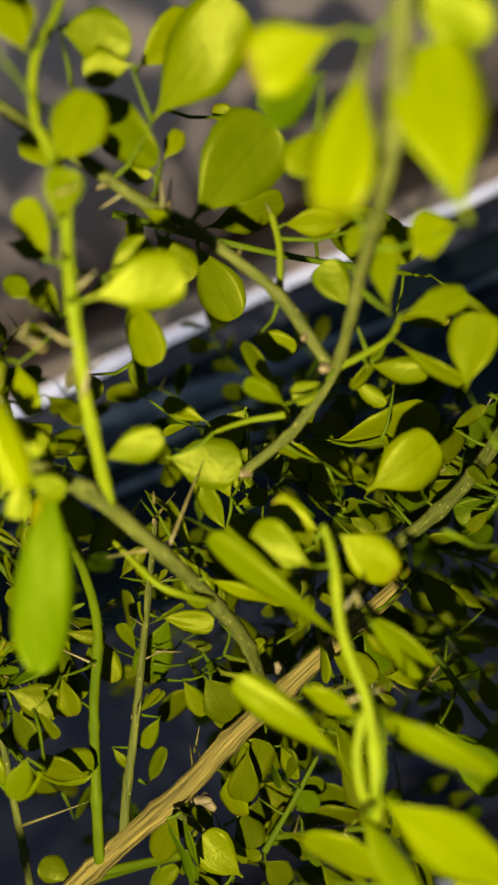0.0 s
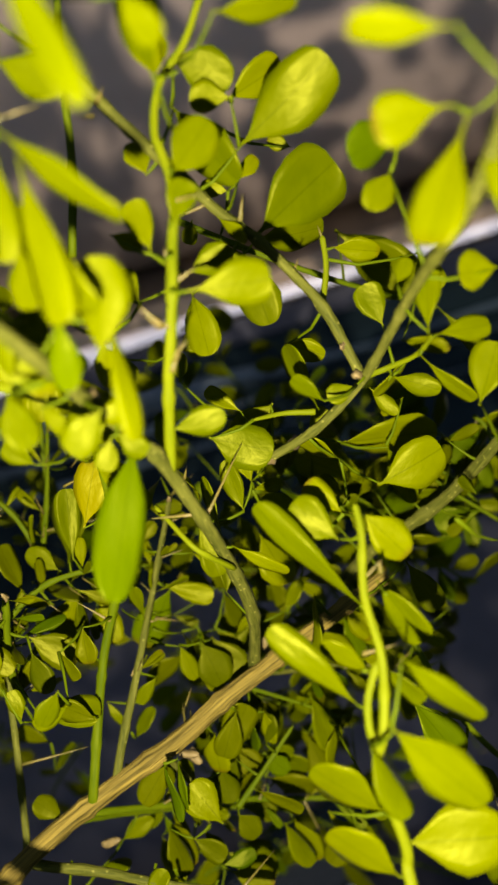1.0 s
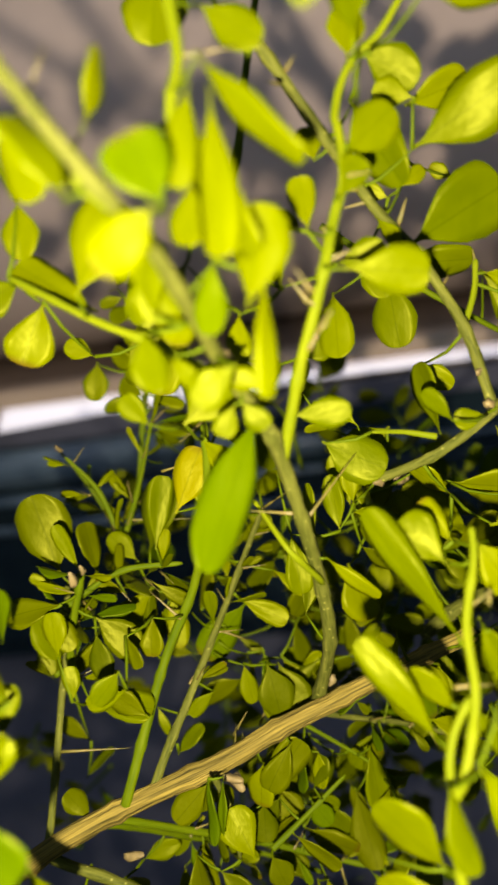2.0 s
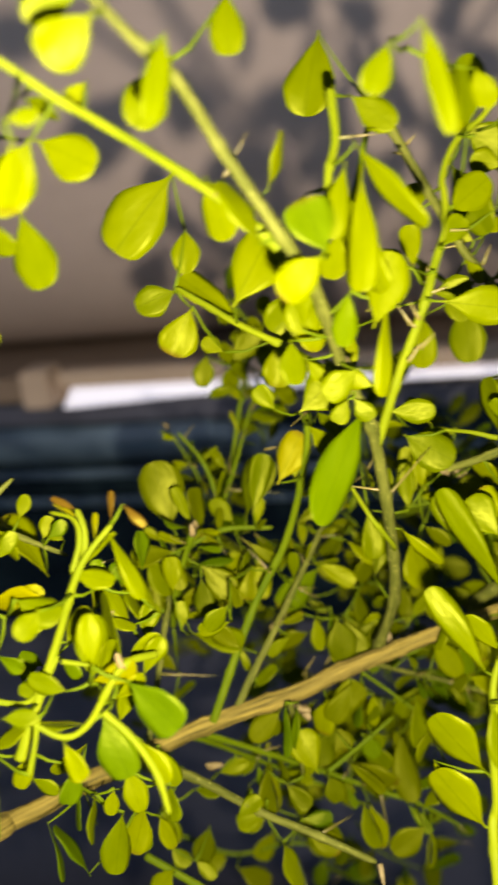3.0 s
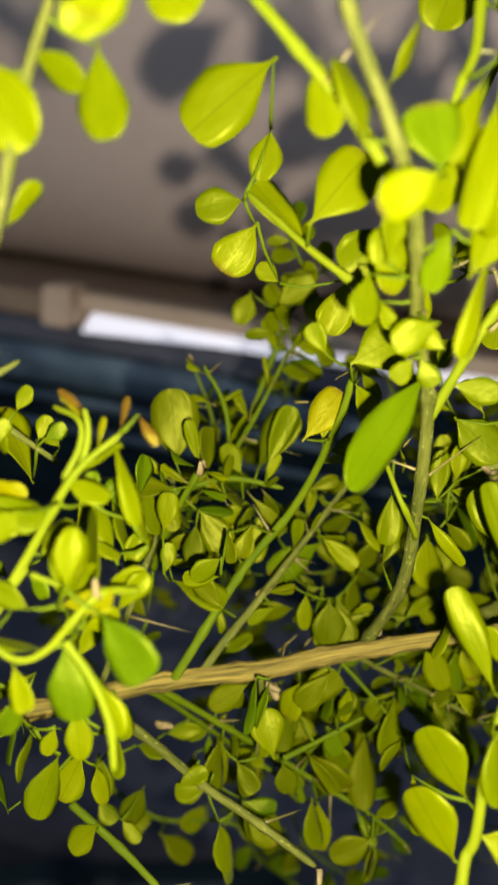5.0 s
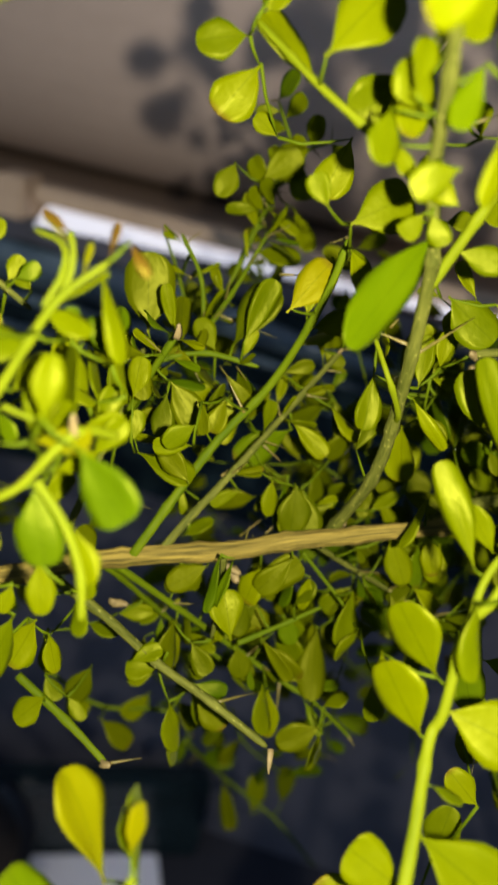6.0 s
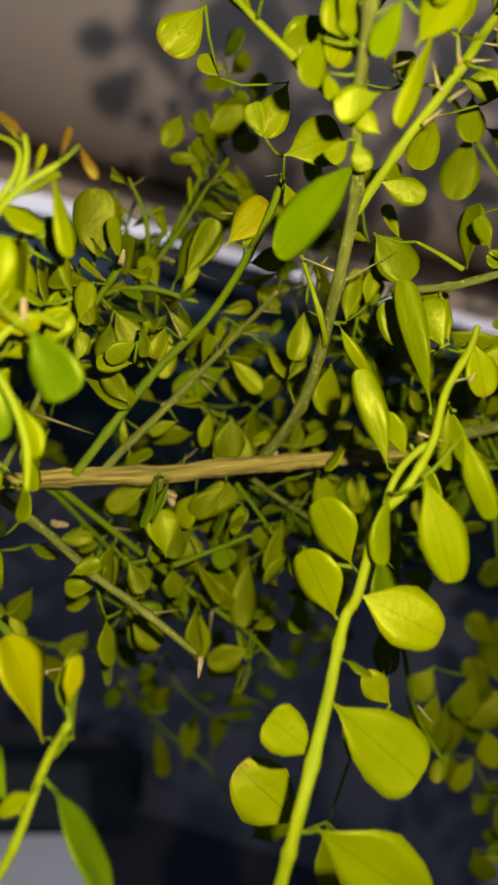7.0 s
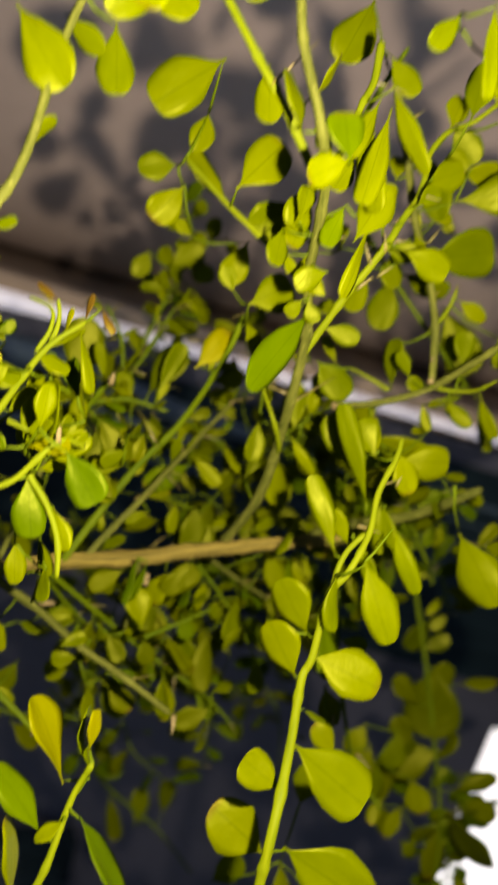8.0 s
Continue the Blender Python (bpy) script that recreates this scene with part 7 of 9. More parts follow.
leaf(b_stem_c, (-0.1707, 0.2294, 1.2189), (-0.1464, 0.2292, 1.2135), (0.18, -0.5361, 0.8247), 0.52, 3)
petiole(b_main, (-0.0526, 0.2566, 1.2071), (-0.056, 0.2464, 1.2259))
leaf(b_main, (-0.0557, 0.2468, 1.2267), (-0.0611, 0.237, 1.2061), (-0.7469, -0.504, 0.4337), 0.52, 4)
petiole(b_limb, (-0.0187, 0.2349, 1.3091), (-0.0305, 0.2209, 1.3129))
leaf(b_limb, (-0.0301, 0.2208, 1.3125), (-0.0384, 0.2233, 1.3222), (-0.3464, -0.9365, -0.0553), 0.52, 2)
petiole(b_stem_b, (-0.1405, 0.2948, 1.2162), (-0.1328, 0.3082, 1.2254))
leaf(b_stem_b, (-0.132, 0.3083, 1.2254), (-0.1529, 0.3043, 1.2256), (0.1903, -0.9782, 0.0832), 0.52, 4)
petiole(b_stem_b, (-0.132, 0.3083, 1.2254), (-0.129, 0.3103, 1.2236))
leaf(b_stem_b, (-0.129, 0.31, 1.2231), (-0.1291, 0.3163, 1.2371), (0.0877, -0.9086, 0.4083), 0.55, 1)
petiole(b_stem_b, (-0.132, 0.3083, 1.2254), (-0.1387, 0.3198, 1.2223))
leaf(b_stem_b, (-0.1393, 0.3199, 1.2227), (-0.1226, 0.3174, 1.2137), (0.2908, -0.633, 0.7174), 0.52, 0)
petiole(b_stem_a, (-0.112, 0.241, 1.3064), (-0.1095, 0.2627, 1.3097))
leaf(b_stem_a, (-0.1099, 0.2629, 1.3101), (-0.1008, 0.2595, 1.3007), (0.3831, -0.6871, 0.6173), 0.52, 1)
petiole(b_stem_d, (-0.1635, 0.3443, 1.2877), (-0.1628, 0.3652, 1.2794))
leaf(b_stem_d, (-0.1637, 0.3651, 1.2794), (-0.14, 0.3678, 1.2806), (0.0642, -0.8101, 0.5828), 0.52, 1)
petiole(b_shoot, (-0.0478, 0.15, 1.2126), (-0.0645, 0.1575, 1.2105))
leaf(b_shoot, (-0.0647, 0.1576, 1.2109), (-0.0603, 0.1542, 1.2009), (-0.5571, -0.8294, 0.0414), 0.52, 0)
petiole(b_shoot, (-0.0378, 0.1374, 1.2547), (-0.0299, 0.1459, 1.2685))
leaf(b_shoot, (-0.0305, 0.1462, 1.2694), (-0.015, 0.1394, 1.2462), (-0.3332, -0.9414, 0.0514), 0.31, 2)
petiole(b_stem_c, (-0.1707, 0.2294, 1.2189), (-0.1689, 0.2139, 1.2298))
leaf(b_stem_c, (-0.1689, 0.2137, 1.2293), (-0.169, 0.2177, 1.2413), (0.2689, -0.9132, 0.3062), 0.52, 2)
petiole(b_stem_c, (-0.1689, 0.2137, 1.2293), (-0.1723, 0.2184, 1.2452))
leaf(b_stem_c, (-0.1723, 0.2182, 1.2446), (-0.1731, 0.2231, 1.2598), (0.0402, -0.95, 0.3095), 0.57, 2)
petiole(b_near_shoot, (-0.187, 0.1157, 1.2603), (-0.1875, 0.0946, 1.2689))
leaf(b_near_shoot, (-0.1879, 0.0946, 1.2689), (-0.1771, 0.0964, 1.2682), (0.1339, -0.4541, 0.8808), 0.52, 1)
petiole(b_near_shoot, (-0.2041, 0.1227, 1.2921), (-0.2061, 0.1408, 1.2985))
leaf(b_near_shoot, (-0.2064, 0.1406, 1.2981), (-0.1995, 0.1447, 1.3066), (0.6364, -0.7567, -0.15), 0.52, 2)
petiole(b_near_shoot, (-0.2064, 0.1406, 1.2981), (-0.2103, 0.148, 1.3084))
leaf(b_near_shoot, (-0.2107, 0.1481, 1.3089), (-0.2002, 0.1461, 1.2961), (0.7736, 0.0873, 0.6276), 0.52, 1)
petiole(b_low_g, (-0.1797, 0.2179, 1.102), (-0.1763, 0.2357, 1.1068))
leaf(b_low_g, (-0.1761, 0.236, 1.1075), (-0.1814, 0.2287, 1.089), (0.2432, -0.9251, 0.2915), 0.57, 0)
petiole(b_arm_twig, (-0.1493, 0.2025, 1.3768), (-0.1463, 0.2138, 1.3961))
leaf(b_arm_twig, (-0.1463, 0.2141, 1.3967), (-0.1469, 0.2086, 1.3806), (0.135, -0.9393, 0.3156), 0.63, 1)
petiole(b_right_limb, (-0.0461, 0.3005, 1.1928), (-0.046, 0.3219, 1.1832))
leaf(b_right_limb, (-0.0468, 0.3218, 1.1834), (-0.0259, 0.3224, 1.1803), (0.0646, -0.9638, 0.2587), 0.57, 2)
petiole(b_right_limb, (-0.0468, 0.3218, 1.1834), (-0.0428, 0.3169, 1.1716))
leaf(b_right_limb, (-0.0433, 0.3172, 1.1723), (-0.0297, 0.3104, 1.1545), (0.1109, -0.8986, 0.4245), 0.57, 2)
petiole(b_right_limb, (-0.0433, 0.3172, 1.1723), (-0.0491, 0.3097, 1.1569))
leaf(b_right_limb, (-0.0496, 0.3094, 1.1564), (-0.0368, 0.3167, 1.1699), (-0.1049, -0.8311, 0.5461), 0.68, 4)
petiole(b_right_limb, (-0.0496, 0.3094, 1.1564), (-0.0507, 0.3122, 1.1382))
leaf(b_right_limb, (-0.0503, 0.312, 1.1378), (-0.0624, 0.3157, 1.1484), (-0.0813, -0.9674, 0.2397), 0.68, 0)
petiole(b_sprig, (-0.0059, 0.2473, 1.3037), (-0.013, 0.2632, 1.295))
leaf(b_sprig, (-0.0133, 0.2633, 1.2955), (-0.0063, 0.2597, 1.2836), (0.1154, -0.9286, 0.3526), 0.63, 6)
petiole(b_right_limb, (-0.0468, 0.3218, 1.1834), (-0.0298, 0.3265, 1.1902))
leaf(b_right_limb, (-0.029, 0.3265, 1.1901), (-0.0491, 0.3249, 1.1907), (0.0847, -0.904, 0.4191), 0.57, 1)
petiole(b_right_low, (-0.0217, 0.2455, 1.1796), (-0.0317, 0.2244, 1.1837))
leaf(b_right_low, (-0.0321, 0.2248, 1.1847), (-0.0206, 0.2146, 1.1596), (0.4395, -0.7434, 0.5041), 0.52, 3, leaf_deep)
petiole(b_right_low, (-0.0321, 0.2248, 1.1847), (-0.022, 0.2137, 1.1824))
leaf(b_right_low, (-0.0226, 0.2136, 1.1824), (-0.0083, 0.2143, 1.1809), (0.0825, -0.9203, 0.3824), 0.59, 5)
petiole(b_bough, (-0.0407, 0.2639, 1.3777), (-0.0496, 0.2719, 1.3614))
leaf(b_bough, (-0.0498, 0.2721, 1.3621), (-0.0452, 0.2659, 1.3452), (0.0878, -0.9264, 0.3661), 0.63, 0)
petiole(b_low_e, (-0.0221, 0.2922, 1.1619), (-0.0033, 0.2973, 1.1651))
leaf(b_low_e, (-0.003, 0.2971, 1.1646), (-0.012, 0.3011, 1.1781), (0.2366, -0.8791, 0.4137), 0.57, 5)
petiole(b_near_shoot, (-0.1723, 0.1448, 1.2745), (-0.1832, 0.1605, 1.269))
leaf(b_near_shoot, (-0.1833, 0.1603, 1.2684), (-0.1793, 0.1671, 1.2829), (0.8244, -0.5647, 0.0394), 0.52, 5)
petiole(b_near_shoot, (-0.1833, 0.1603, 1.2684), (-0.1741, 0.1656, 1.281))
leaf(b_near_shoot, (-0.1746, 0.1658, 1.2818), (-0.1637, 0.1613, 1.2619), (0.4989, -0.7457, 0.4416), 0.52, 0)
petiole(b_limb, (0.0171, 0.1571, 1.3788), (0.0203, 0.1422, 1.3613))
leaf(b_limb, (0.02, 0.1417, 1.3603), (0.0255, 0.1541, 1.387), (0.0393, -0.9095, 0.4139), 0.52, 8)
petiole(b_near_shoot, (-0.1584, 0.1447, 1.209), (-0.1782, 0.1402, 1.2071))
leaf(b_near_shoot, (-0.1781, 0.1403, 1.2075), (-0.1796, 0.1369, 1.1982), (0.446, -0.8613, 0.2435), 0.57, 0)
petiole(b_near_shoot, (-0.1781, 0.1403, 1.2075), (-0.1861, 0.1404, 1.2043))
leaf(b_near_shoot, (-0.1861, 0.1407, 1.205), (-0.1878, 0.1345, 1.1873), (0.8668, -0.491, 0.0867), 0.52, 4)
petiole(b_near_shoot, (-0.1861, 0.1407, 1.205), (-0.1881, 0.1328, 1.2151))
leaf(b_near_shoot, (-0.1881, 0.133, 1.2157), (-0.189, 0.1276, 1.1996), (0.8623, -0.4931, 0.1154), 0.52, 3, leaf_deep)
petiole(b_near_shoot, (-0.1881, 0.133, 1.2157), (-0.1875, 0.1437, 1.2231))
leaf(b_near_shoot, (-0.1871, 0.1439, 1.2235), (-0.1989, 0.1382, 1.2133), (0.4232, -0.9059, 0.0165), 0.52, 2)
petiole(b_near_shoot, (-0.1861, 0.1407, 1.205), (-0.1799, 0.1476, 1.1897))
leaf(b_near_shoot, (-0.1798, 0.148, 1.1905), (-0.1837, 0.1401, 1.169), (0.8749, -0.4841, 0.0162), 0.52, 6)
petiole(b_shoot_left, (-0.0643, 0.2107, 1.3752), (-0.058, 0.2265, 1.3638))
leaf(b_shoot_left, (-0.0586, 0.2265, 1.3637), (-0.0439, 0.2283, 1.3659), (0.13, -0.9899, -0.0567), 0.68, 6)
petiole(b_shoot_left, (-0.0586, 0.2265, 1.3637), (-0.0764, 0.2322, 1.3585))
leaf(b_shoot_left, (-0.0762, 0.232, 1.3581), (-0.0797, 0.236, 1.3689), (0.1281, -0.9194, 0.3719), 0.68, 5)
petiole(b_shoot_left, (-0.0762, 0.232, 1.3581), (-0.085, 0.2439, 1.364))
leaf(b_shoot_left, (-0.0848, 0.2437, 1.3637), (-0.0897, 0.2465, 1.3724), (0.3858, -0.7975, 0.4639), 0.68, 1)
petiole(b_shoot_left, (-0.0762, 0.232, 1.3581), (-0.0884, 0.2171, 1.3545))
leaf(b_shoot_left, (-0.0883, 0.2173, 1.3551), (-0.09, 0.2111, 1.3411), (-0.0642, -0.9084, 0.4131), 0.52, 2)
petiole(b_stem_b, (-0.1074, 0.2893, 1.1946), (-0.0987, 0.305, 1.2056))
leaf(b_stem_b, (-0.0989, 0.3047, 1.205), (-0.0957, 0.3121, 1.2208), (0.139, -0.9073, 0.3969), 0.57, 2)
petiole(b_stem_b, (-0.0989, 0.3047, 1.205), (-0.098, 0.3094, 1.2153))
leaf(b_stem_b, (-0.0979, 0.3092, 1.2148), (-0.1003, 0.3147, 1.2275), (0.2161, -0.8809, 0.4211), 0.71, 2)
petiole(b_stem_b, (-0.0989, 0.3047, 1.205), (-0.1028, 0.314, 1.1962))
leaf(b_stem_b, (-0.103, 0.3142, 1.1969), (-0.0989, 0.3076, 1.1789), (0.1759, -0.9102, 0.3749), 0.68, 2)
petiole(b_stem_b, (-0.103, 0.3142, 1.1969), (-0.1079, 0.3217, 1.1958))
leaf(b_stem_b, (-0.1075, 0.3216, 1.1955), (-0.1185, 0.3242, 1.2035), (0.0633, -0.9217, 0.3826), 0.57, 0)
petiole(b_stem_b, (-0.1075, 0.3216, 1.1955), (-0.1135, 0.3302, 1.1901))
leaf(b_stem_b, (-0.113, 0.3301, 1.1896), (-0.125, 0.3322, 1.2004), (0.0045, -0.9793, 0.2024), 0.52, 2)
petiole(b_stem_b, (-0.0979, 0.3092, 1.2148), (-0.0881, 0.3039, 1.2254))
leaf(b_stem_b, (-0.0876, 0.3042, 1.2261), (-0.0992, 0.2956, 1.2094), (0.2299, -0.9214, 0.3134), 0.59, 2)
petiole(b_stem_b, (-0.0979, 0.3092, 1.2148), (-0.1042, 0.3186, 1.2297))
leaf(b_stem_b, (-0.1046, 0.3188, 1.2303), (-0.0943, 0.3129, 1.2151), (0.054, -0.9186, 0.3914), 0.57, 5)
petiole(b_stem_b, (-0.1046, 0.3188, 1.2303), (-0.1082, 0.3238, 1.2249))
leaf(b_stem_b, (-0.1077, 0.324, 1.2254), (-0.1203, 0.3174, 1.2132), (-0.0647, -0.8466, 0.5282), 0.71, 3)
petiole(b_arm_spray, (-0.157, 0.1138, 1.4433), (-0.153, 0.0923, 1.4312))
leaf(b_arm_spray, (-0.1533, 0.0923, 1.4312), (-0.145, 0.0944, 1.4321), (0.2712, -0.8536, -0.4448), 0.52, 0)
petiole(b_arm_spray, (-0.1533, 0.0923, 1.4312), (-0.1514, 0.0912, 1.4266))
leaf(b_arm_spray, (-0.1513, 0.0914, 1.4273), (-0.1533, 0.0857, 1.4107), (0.6128, -0.7666, 0.1922), 0.57, 3)
petiole(b_shoot_left, (-0.0413, 0.2166, 1.4191), (-0.0282, 0.1962, 1.4275))
leaf(b_shoot_left, (-0.029, 0.1962, 1.4277), (-0.0084, 0.1964, 1.4229), (-0.1631, -0.6582, -0.735), 0.52, 2)
petiole(b_shoot_left, (-0.0883, 0.2173, 1.3551), (-0.1005, 0.2126, 1.3717))
leaf(b_shoot_left, (-0.0999, 0.2129, 1.3724), (-0.1153, 0.2046, 1.3567), (0.3758, -0.9194, 0.1163), 0.78, 5)
petiole(b_stem_a, (-0.1472, 0.2208, 1.2499), (-0.1438, 0.2015, 1.2406))
leaf(b_stem_a, (-0.1433, 0.2016, 1.2407), (-0.157, 0.1989, 1.2377), (0.191, -0.9814, 0.0187), 0.52, 3)
petiole(b_stem_a, (-0.1433, 0.2016, 1.2407), (-0.1431, 0.1974, 1.2501))
leaf(b_stem_a, (-0.1428, 0.1976, 1.2505), (-0.1515, 0.1922, 1.2419), (0.4295, -0.8944, 0.1245), 0.63, 0)
petiole(b_low_b, (-0.0768, 0.2691, 1.098), (-0.0716, 0.2447, 1.1044))
leaf(b_low_b, (-0.0709, 0.245, 1.1048), (-0.0876, 0.2382, 1.0942), (-0.0271, -0.8214, 0.5697), 0.72, 1)
petiole(b_low_b, (-0.0709, 0.245, 1.1048), (-0.0695, 0.2447, 1.103))
leaf(b_low_b, (-0.0695, 0.2449, 1.1037), (-0.0699, 0.2393, 1.0872), (0.3779, -0.8799, 0.288), 0.52, 3)
petiole(b_low_b, (-0.0709, 0.245, 1.1048), (-0.0721, 0.2478, 1.1138))
leaf(b_low_b, (-0.0724, 0.2476, 1.1135), (-0.0629, 0.252, 1.1211), (-0.1983, -0.7168, 0.6685), 0.63, 0)
petiole(b_shoot, (-0.0347, 0.2071, 1.2796), (-0.0493, 0.218, 1.2681))
leaf(b_shoot, (-0.0489, 0.2179, 1.2674), (-0.0595, 0.222, 1.2859), (0.0684, -0.965, 0.2531), 0.57, 4)
petiole(b_limb, (0.0157, 0.1888, 1.2941), (0.0159, 0.2145, 1.2996))
leaf(b_limb, (0.0154, 0.2142, 1.2989), (0.0265, 0.2228, 1.314), (-0.2023, -0.7794, 0.593), 0.66, 3)
petiole(b_shoot_left, (-0.0475, 0.2068, 1.4052), (-0.046, 0.1855, 1.4199))
leaf(b_shoot_left, (-0.046, 0.1851, 1.419), (-0.0458, 0.1948, 1.4413), (-0.4527, -0.8166, 0.3581), 0.52, 4)
petiole(b_near_shoot, (-0.1746, 0.1658, 1.2818), (-0.1718, 0.1847, 1.2715))
leaf(b_near_shoot, (-0.1718, 0.1845, 1.2709), (-0.172, 0.1913, 1.2862), (0.9469, -0.2877, 0.1435), 0.52, 5, leaf_deep)
petiole(b_low_e, (-0.0304, 0.2799, 1.1533), (-0.0144, 0.295, 1.1387))
leaf(b_low_e, (-0.0144, 0.2953, 1.1395), (-0.0152, 0.2872, 1.1208), (-0.0921, -0.9126, 0.3983), 0.68, 0)
petiole(b_stem_d, (-0.1577, 0.3536, 1.3131), (-0.1501, 0.3768, 1.3027))
leaf(b_stem_d, (-0.1507, 0.3771, 1.3034), (-0.1371, 0.3699, 1.2845), (0.1415, -0.8865, 0.4405), 0.63, 3)
petiole(b_right_limb, (-0.0503, 0.312, 1.1378), (-0.0349, 0.2978, 1.1289))
leaf(b_right_limb, (-0.0349, 0.2981, 1.1296), (-0.0349, 0.2909, 1.1125), (0.3098, -0.8754, 0.3711), 0.57, 1)
petiole(b_limb, (-0.0895, 0.2543, 1.2672), (-0.0923, 0.2648, 1.2862))
leaf(b_limb, (-0.0925, 0.265, 1.2868), (-0.0858, 0.2596, 1.2733), (0.6606, -0.5209, 0.5406), 0.52, 5)
petiole(b_stem_b, (-0.113, 0.3301, 1.1896), (-0.1309, 0.3168, 1.1896))
leaf(b_stem_b, (-0.1313, 0.3169, 1.1899), (-0.1203, 0.3144, 1.182), (0.0189, -0.9444, 0.3282), 0.57, 3)
petiole(b_stem_b, (-0.1313, 0.3169, 1.1899), (-0.153, 0.3127, 1.1852))
leaf(b_stem_b, (-0.1525, 0.3127, 1.185), (-0.1654, 0.3137, 1.1899), (0.1742, -0.7677, 0.6166), 0.57, 1)
petiole(b_limb, (-0.0311, 0.2544, 1.275), (-0.02, 0.2347, 1.2712))
leaf(b_limb, (-0.021, 0.2346, 1.271), (0.0037, 0.236, 1.2766), (0.0122, -0.9835, 0.1806), 0.71, 2)
petiole(b_right_limb, (-0.0503, 0.312, 1.1378), (-0.0295, 0.3164, 1.1432))
leaf(b_right_limb, (-0.0286, 0.3163, 1.1429), (-0.0515, 0.3178, 1.151), (0.0375, -0.9581, 0.2839), 0.68, 1)
petiole(b_low_a, (-0.1777, 0.2127, 1.1602), (-0.1815, 0.1863, 1.1545))
leaf(b_low_a, (-0.1817, 0.1864, 1.1551), (-0.1761, 0.183, 1.1415), (0.7588, -0.4837, 0.4362), 0.52, 1)
petiole(b_low_a, (-0.1817, 0.1864, 1.1551), (-0.1776, 0.177, 1.1633))
leaf(b_low_a, (-0.1778, 0.1772, 1.1638), (-0.1719, 0.174, 1.1505), (0.736, -0.5104, 0.4447), 0.52, 4)
petiole(b_low_a, (-0.1778, 0.1772, 1.1638), (-0.1844, 0.1727, 1.1706))
leaf(b_low_a, (-0.1845, 0.1729, 1.1713), (-0.1834, 0.1674, 1.1539), (0.2421, -0.9213, 0.3044), 0.52, 3)
petiole(b_low_a, (-0.1845, 0.1729, 1.1713), (-0.1809, 0.171, 1.1726))
leaf(b_low_a, (-0.1807, 0.1713, 1.1733), (-0.1857, 0.1644, 1.1557), (-0.0372, -0.9273, 0.3724), 0.63, 6)
petiole(b_limb, (-0.0607, 0.2911, 1.2647), (-0.0401, 0.2865, 1.2746))
leaf(b_limb, (-0.0405, 0.2863, 1.2743), (-0.0312, 0.2905, 1.2818), (0.1379, -0.9259, 0.3518), 0.72, 4)
petiole(b_limb, (-0.0405, 0.2863, 1.2743), (-0.0276, 0.283, 1.2679))
leaf(b_limb, (-0.0292, 0.2828, 1.2682), (0.009, 0.2866, 1.2592), (0.048, -0.9773, -0.2063), 0.52, 4)
petiole(b_limb, (-0.0292, 0.2828, 1.2682), (-0.0125, 0.2718, 1.2656))
leaf(b_limb, (-0.0127, 0.2721, 1.2665), (-0.0092, 0.263, 1.2433), (-0.7166, -0.6786, 0.1612), 0.52, 1)
petiole(b_limb, (-0.0127, 0.2721, 1.2665), (-0.0013, 0.2802, 1.2802))
leaf(b_limb, (-0.0009, 0.2803, 1.2803), (-0.0109, 0.277, 1.2772), (0.1021, -0.8278, 0.5516), 0.57, 1)
petiole(b_limb, (-0.0405, 0.2863, 1.2743), (-0.0382, 0.3075, 1.2708))
leaf(b_limb, (-0.0384, 0.3077, 1.2713), (-0.0318, 0.3031, 1.2574), (-0.0816, -0.9578, 0.2757), 0.75, 4)
petiole(b_right_limb, (-0.0329, 0.2962, 1.2051), (-0.0455, 0.311, 1.2251))
leaf(b_right_limb, (-0.0454, 0.3108, 1.2245), (-0.0494, 0.3169, 1.2391), (-0.1609, -0.9243, 0.3461), 0.71, 0)
petiole(b_right_limb, (-0.0454, 0.3108, 1.2245), (-0.0467, 0.3029, 1.2391))
leaf(b_right_limb, (-0.047, 0.3025, 1.2384), (-0.0389, 0.3108, 1.2551), (0.1071, -0.9109, 0.3985), 0.71, 3)
petiole(b_right_limb, (-0.047, 0.3025, 1.2384), (-0.0414, 0.3186, 1.2486))
leaf(b_right_limb, (-0.0412, 0.3189, 1.2491), (-0.0462, 0.3124, 1.2357), (0.182, -0.91, 0.3726), 0.70, 3)
petiole(b_right_limb, (-0.0412, 0.3189, 1.2491), (-0.0321, 0.3312, 1.2501))
leaf(b_right_limb, (-0.032, 0.3315, 1.2507), (-0.0352, 0.3241, 1.2349), (-0.1027, -0.893, 0.4382), 0.68, 3)
petiole(b_shoot_left, (-0.0999, 0.2129, 1.3724), (-0.0917, 0.2052, 1.3927))
leaf(b_shoot_left, (-0.0913, 0.2052, 1.3924), (-0.0998, 0.2063, 1.4006), (-0.058, -0.9958, 0.0714), 0.57, 5)
petiole(b_limb, (-0.0511, 0.2736, 1.2907), (-0.0724, 0.282, 1.2959))
leaf(b_limb, (-0.072, 0.282, 1.2958), (-0.0816, 0.2815, 1.2968), (0.0693, -0.971, 0.2288), 0.57, 6)
petiole(b_limb, (-0.072, 0.282, 1.2958), (-0.081, 0.2788, 1.3143))
leaf(b_limb, (-0.0811, 0.2786, 1.3139), (-0.0784, 0.2835, 1.3243), (0.3499, -0.8783, 0.3259), 0.57, 4)
petiole(b_limb, (-0.0811, 0.2786, 1.3139), (-0.078, 0.2837, 1.3243))
leaf(b_limb, (-0.0784, 0.2835, 1.3243), (-0.0667, 0.2868, 1.3265), (0.2096, -0.9383, 0.2752), 0.68, 1)
